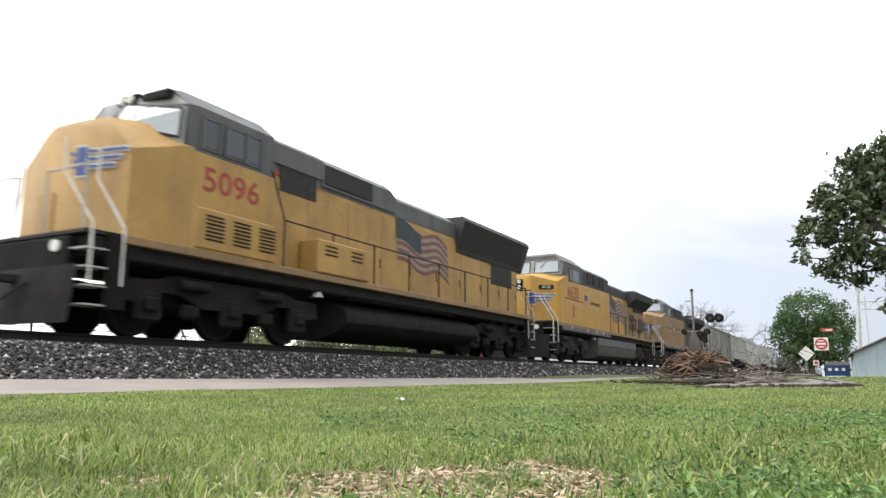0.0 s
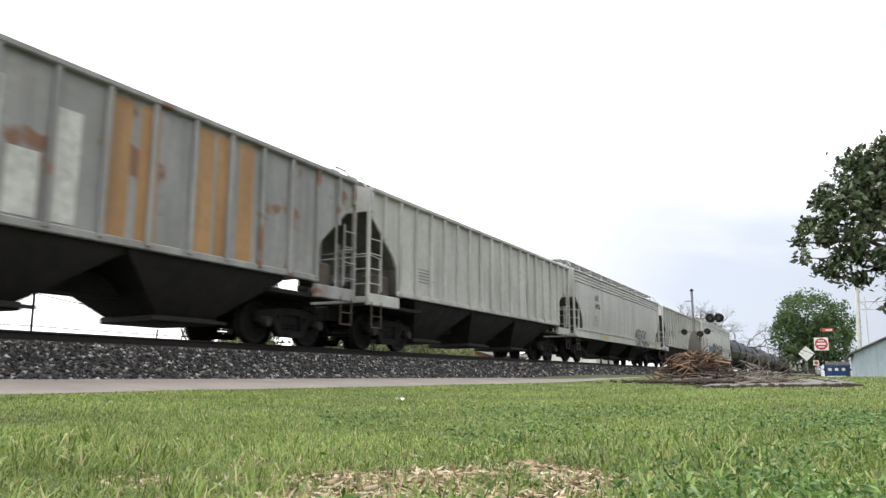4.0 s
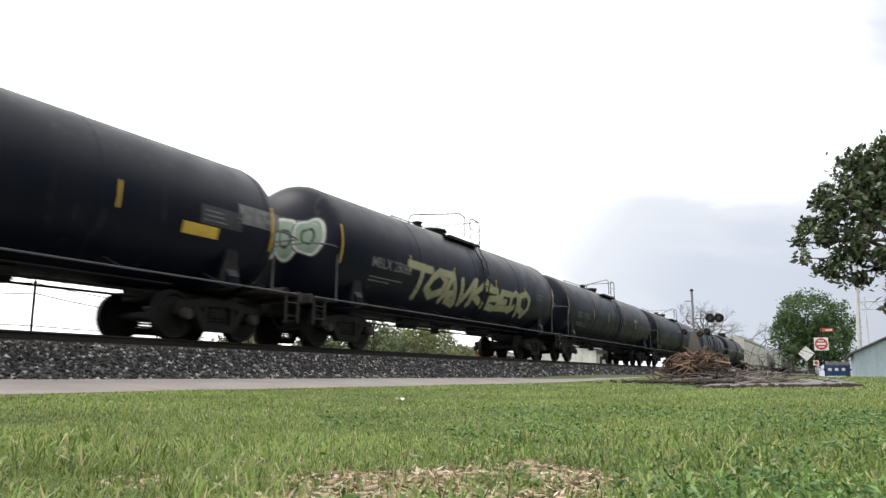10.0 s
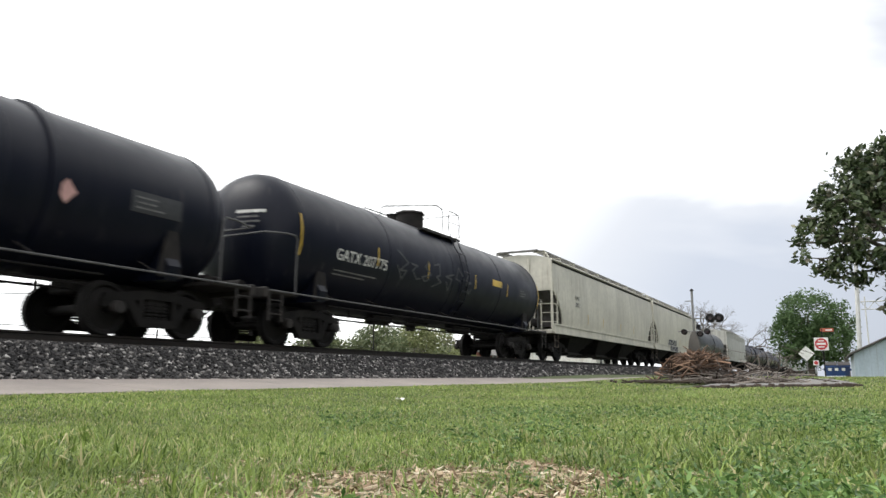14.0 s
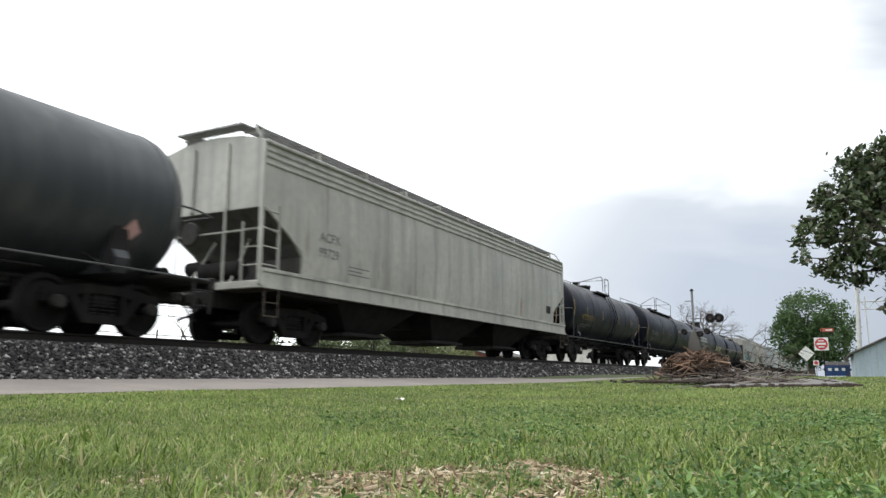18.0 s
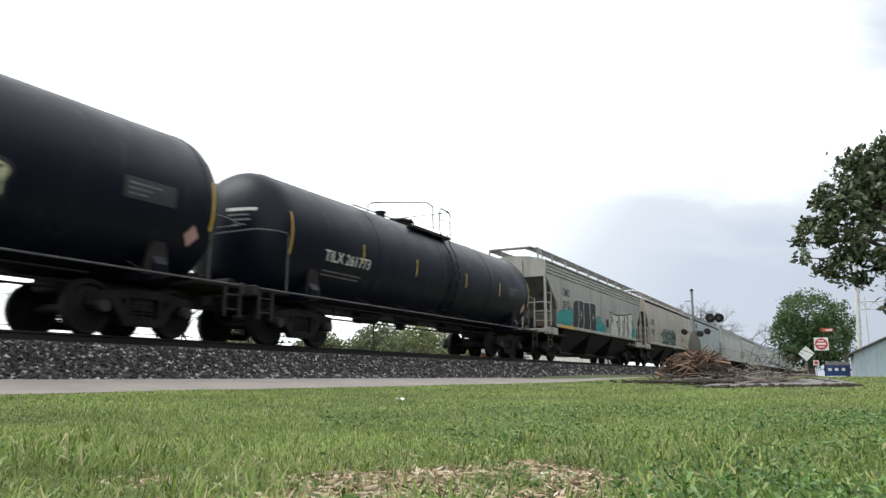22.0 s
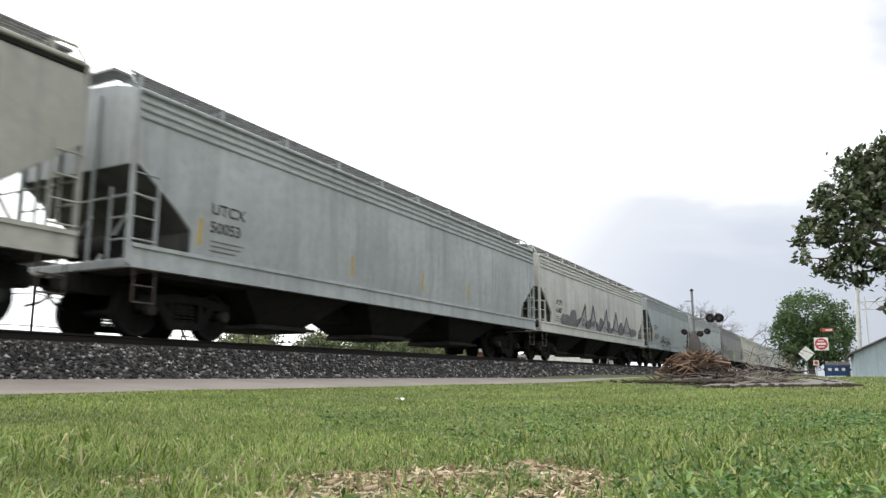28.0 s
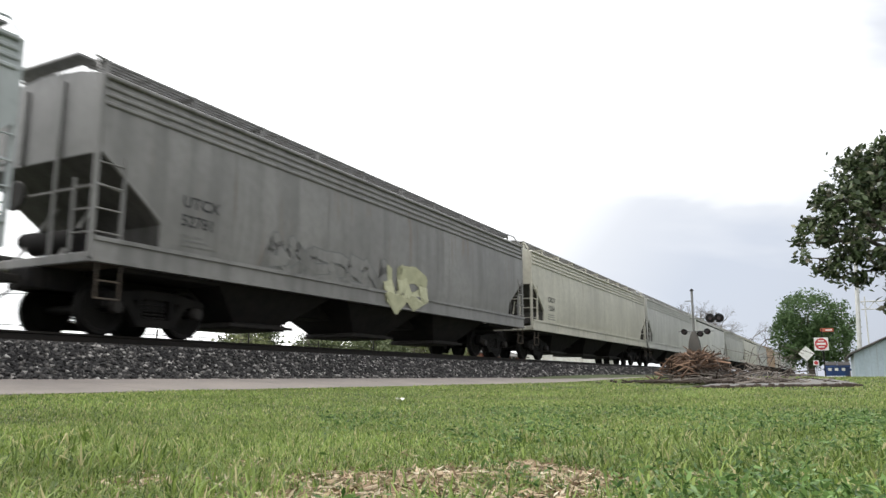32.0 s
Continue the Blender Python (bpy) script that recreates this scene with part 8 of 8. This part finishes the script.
clumped_tree("round_tree", (84.0, 1.9, 0.2), "rounded mid-green tree in full leaf", 33,
             [(0, 0, 6.2, 2.6, 2.9, 2.7), (0, 1.6, 4.2, 2.2, 2.0, 2.4), (0, -1.8, 4.0, 2.3, 2.0, 2.6), (0, 0.3, 2.6, 2.4, 2.6, 1.6)], 0.20, CANOPY, 40, 16, 0.28, 0.35, 7.5)
clumped_tree("round_tree", (92.0, -1.4, 0.2), "slim dark tree behind the pole", 34,
             [(0, 0.2, 7.4, 0.8, 0.9, 0.9), (0, -0.4, 5.6, 1.0, 1.0, 1.2), (0, 0.4, 3.6, 1.1, 1.0, 1.6)], 0.20, CANOPY, 22, 14, 0.28, 0.3, 6.5)
for k, (x, y, hgt) in enumerate(((110.0, 14.4, 1.45), (118.0, 18.6, 1.3), (150.0, 15.0, 1.3))):
    tree("bare_tree", (x, y, 0.2), "leafless grey tree with fine twigs", 40 + k, (3.0 * hgt, 0.30), 7 if k < 2 else 6, 0, None, 0, 0, 0.42)
    
# ---- beyond the track: shrubs, buildings, poles ----
HEDGE = [(28.8, 26.5, 1.7, 1.35), (31.5, 28.5, 1.9, 1.6), (34.5, 26.0, 1.8, 1.45), (37.5, 28.5, 2.1, 1.85), (40.5, 26.0, 1.9, 1.7), (43.5, 29.0, 2.3, 1.95),
         (46.5, 26.5, 2.0, 1.75), (49.5, 29.5, 2.2, 2.1), (53.5, 27.5, 2.0, 1.9), (57.0, 30.5, 2.2, 2.3), (64.0, 34.0, 2.4, 2.2), (38.5, 23.5, 1.2, 1.0), (47.0, 23.2, 1.2, 1.05)]
for k, (x, y, r, hh) in enumerate(HEDGE):
    gg = np.random.default_rng(70 + k)
    t = thing("shrub", (x, y, 0.1), "dense green shrub beyond the track" if k % 3 else "loose yellow green shrub beyond the track", "shrub", "shrubs beyond the track")
    m = 330
    d = gg.normal(size=(m, 3))
    d /= np.linalg.norm(d, axis=1)[:, None]
    hh = hh * (0.75, 1.2, 0.95, 0.7, 1.1)[k % 5]
    cs = np.array([0, 0, hh * 0.95]) + d * (gg.uniform(0.25, 1, m) ** 0.5)[:, None] * np.array([r, r * 0.8, hh * 1.05])
    cs[:, 2] = np.maximum(cs[:, 2], 0.1) * gg.uniform(0.85, 1.1, m)
    s = Shape()
    for q in cs[::12]:
        s.cyl((gg.normal() * 0.2, gg.normal() * 0.2, 0), tuple(q), 0.045, 5, 0.014)
    part("stems", s, MAT["bark"], t)
    v, fl, f = leaf_cloud(np.repeat(cs, 12, 0) + gg.normal(size=(m * 12, 3)) * 0.22, 0.15, gg, 0.2, 1.6)
    lm = SHRUBLEAF if k % 3 == 0 else HEDGELEAF
    part("foliage", arrays_mesh("foliage", v, fl, f, lm), lm, t)
for k, (x, y, hgt) in enumerate(((25.3, 27.0, 0.8), (27.6, 26.0, 0.6), (33.0, 25.0, 0.7), (42.0, 24.6, 0.75), (51.5, 25.2, 0.85))):
    tree("bare_tree", (x, y, 0.1), "small leafless grey tree beyond the track", 50 + k, (1.7 * hgt, 0.07), 4, 0, None, 0, 0, 0.6)

BRICK = surf("dull red brickwork", (0.28, 0.10, 0.075), (0.20, 0.08, 0.06), 3, 0.9, bump=0.3)


def house(at, size, wall, roofm, label, wins):
    L, Wd, H = size
    hb = thing("house", at, label, "building", "buildings beyond the track")
    part("wall", Shape().loft([[(-L / 2, a, b) for a, b in ((-Wd / 2, 0), (-Wd / 2, H), (0, H * 1.4), (Wd / 2, H), (Wd / 2, 0))], [(L / 2, a, b) for a, b in ((-Wd / 2, 0), (-Wd / 2, H), (0, H * 1.4), (Wd / 2, H), (Wd / 2, 0))]]), wall, hb)
    for sy in (-1, 1):
        part("roof", Shape().loft([[(-L / 2 - 0.3, sy * (Wd / 2 + 0.3), H - 0.1 + k), (L / 2 + 0.3, sy * (Wd / 2 + 0.3), H - 0.1 + k), (L / 2 + 0.3, 0, H * 1.4 + 0.03 + k), (-L / 2 - 0.3, 0, H * 1.4 + 0.03 + k)] for k in (0, 0.1)]), roofm, hb)
    for i in range(wins):
        x = -L / 2 + L * (i + 0.5) / wins
        w = part("window", Shape().box(x - 0.45, x + 0.45, -Wd / 2 - 0.05, -Wd / 2 + 0.02, 0.95, 2.05, 0.02), SIGNWHITE, hb)
        part("pane", Shape().box(x - 0.36, x + 0.36, -Wd / 2 - 0.06, -Wd / 2 - 0.03, 1.02, 1.98), MAT["pane"], w)


DARKROOF = bpy.data.materials["dark roof sheet"]
house((66.0, 30.5, 0.2), (9.0, 6.0, 2.0), BRICK, DARKROOF, "low dull red brick building", 4)
house((72.0, 22.5, 0.2), (8.0, 6.0, 2.5), MAT["white"], DARKROOF, "low white building with a dark roof", 3)
house((90.0, 30.0, 0.2), (12.0, 7.0, 2.6), MAT["white"], DARKROOF, "long pale building far behind the track", 5)

# wire fence and slim poles on the far side
fn = thing("wire_fence", (0, 0, 0), "tall thin steel fence with slack wires beyond the track", "fence")
for x in (4.0, 12.4, 20.8, 29.2):
    part("fence_post", Shape().cyl((x, 19.0, 0.05), (x, 19.0, 2.85), 0.03, 8), MAT["steel_dark"], fn)
for x in (8.2, 16.6, 25.0):
    part("fence_post", Shape().cyl((x, 19.0, 0.05), (x, 19.0, 1.75), 0.025, 8), MAT["steel_dark"], fn)
for z, sag in ((2.78, 0.25), (2.5, 0.3), (1.62, 0.04)):
    s = Shape()
    for x in (4.0, 12.4, 20.8):
        s.tube([(x + 8.4 * i / 8, 19.0, z - sag * 4 * (i / 8) * (1 - i / 8)) for i in range(9)], 0.012, 5)
    part("wire", s, MAT["steel_dark"], fn)

lit = thing("paper_scrap", (6.05, 3.62, float(ground_z(6.05, 3.62)) + 0.03), "small crumpled white paper scrap on the grass", "litter")
part("sheet", Shape().loft([[(-0.03, -0.04, 0), (0.0, -0.045, 0.02), (0.03, -0.03, 0.01)], [(-0.03, 0.0, 0.02), (0.01, 0.01, 0.01), (0.03, 0.02, 0.022)], [(-0.03, 0.045, 0.01), (0.0, 0.04, 0.022), (0.03, 0.045, 0.0)]], caps=False, closed=False), MAT["white"], lit)


def motions():
    """The whole train runs west at one steady speed."""
    for car, x in TRAIN:
        walk(car, [(t, pose(x - SPEED * t, TRACK_Y, RAIL_Z)) for t in (0.0, 8.0, 16.0, 24.0, 32.0)])


motions()
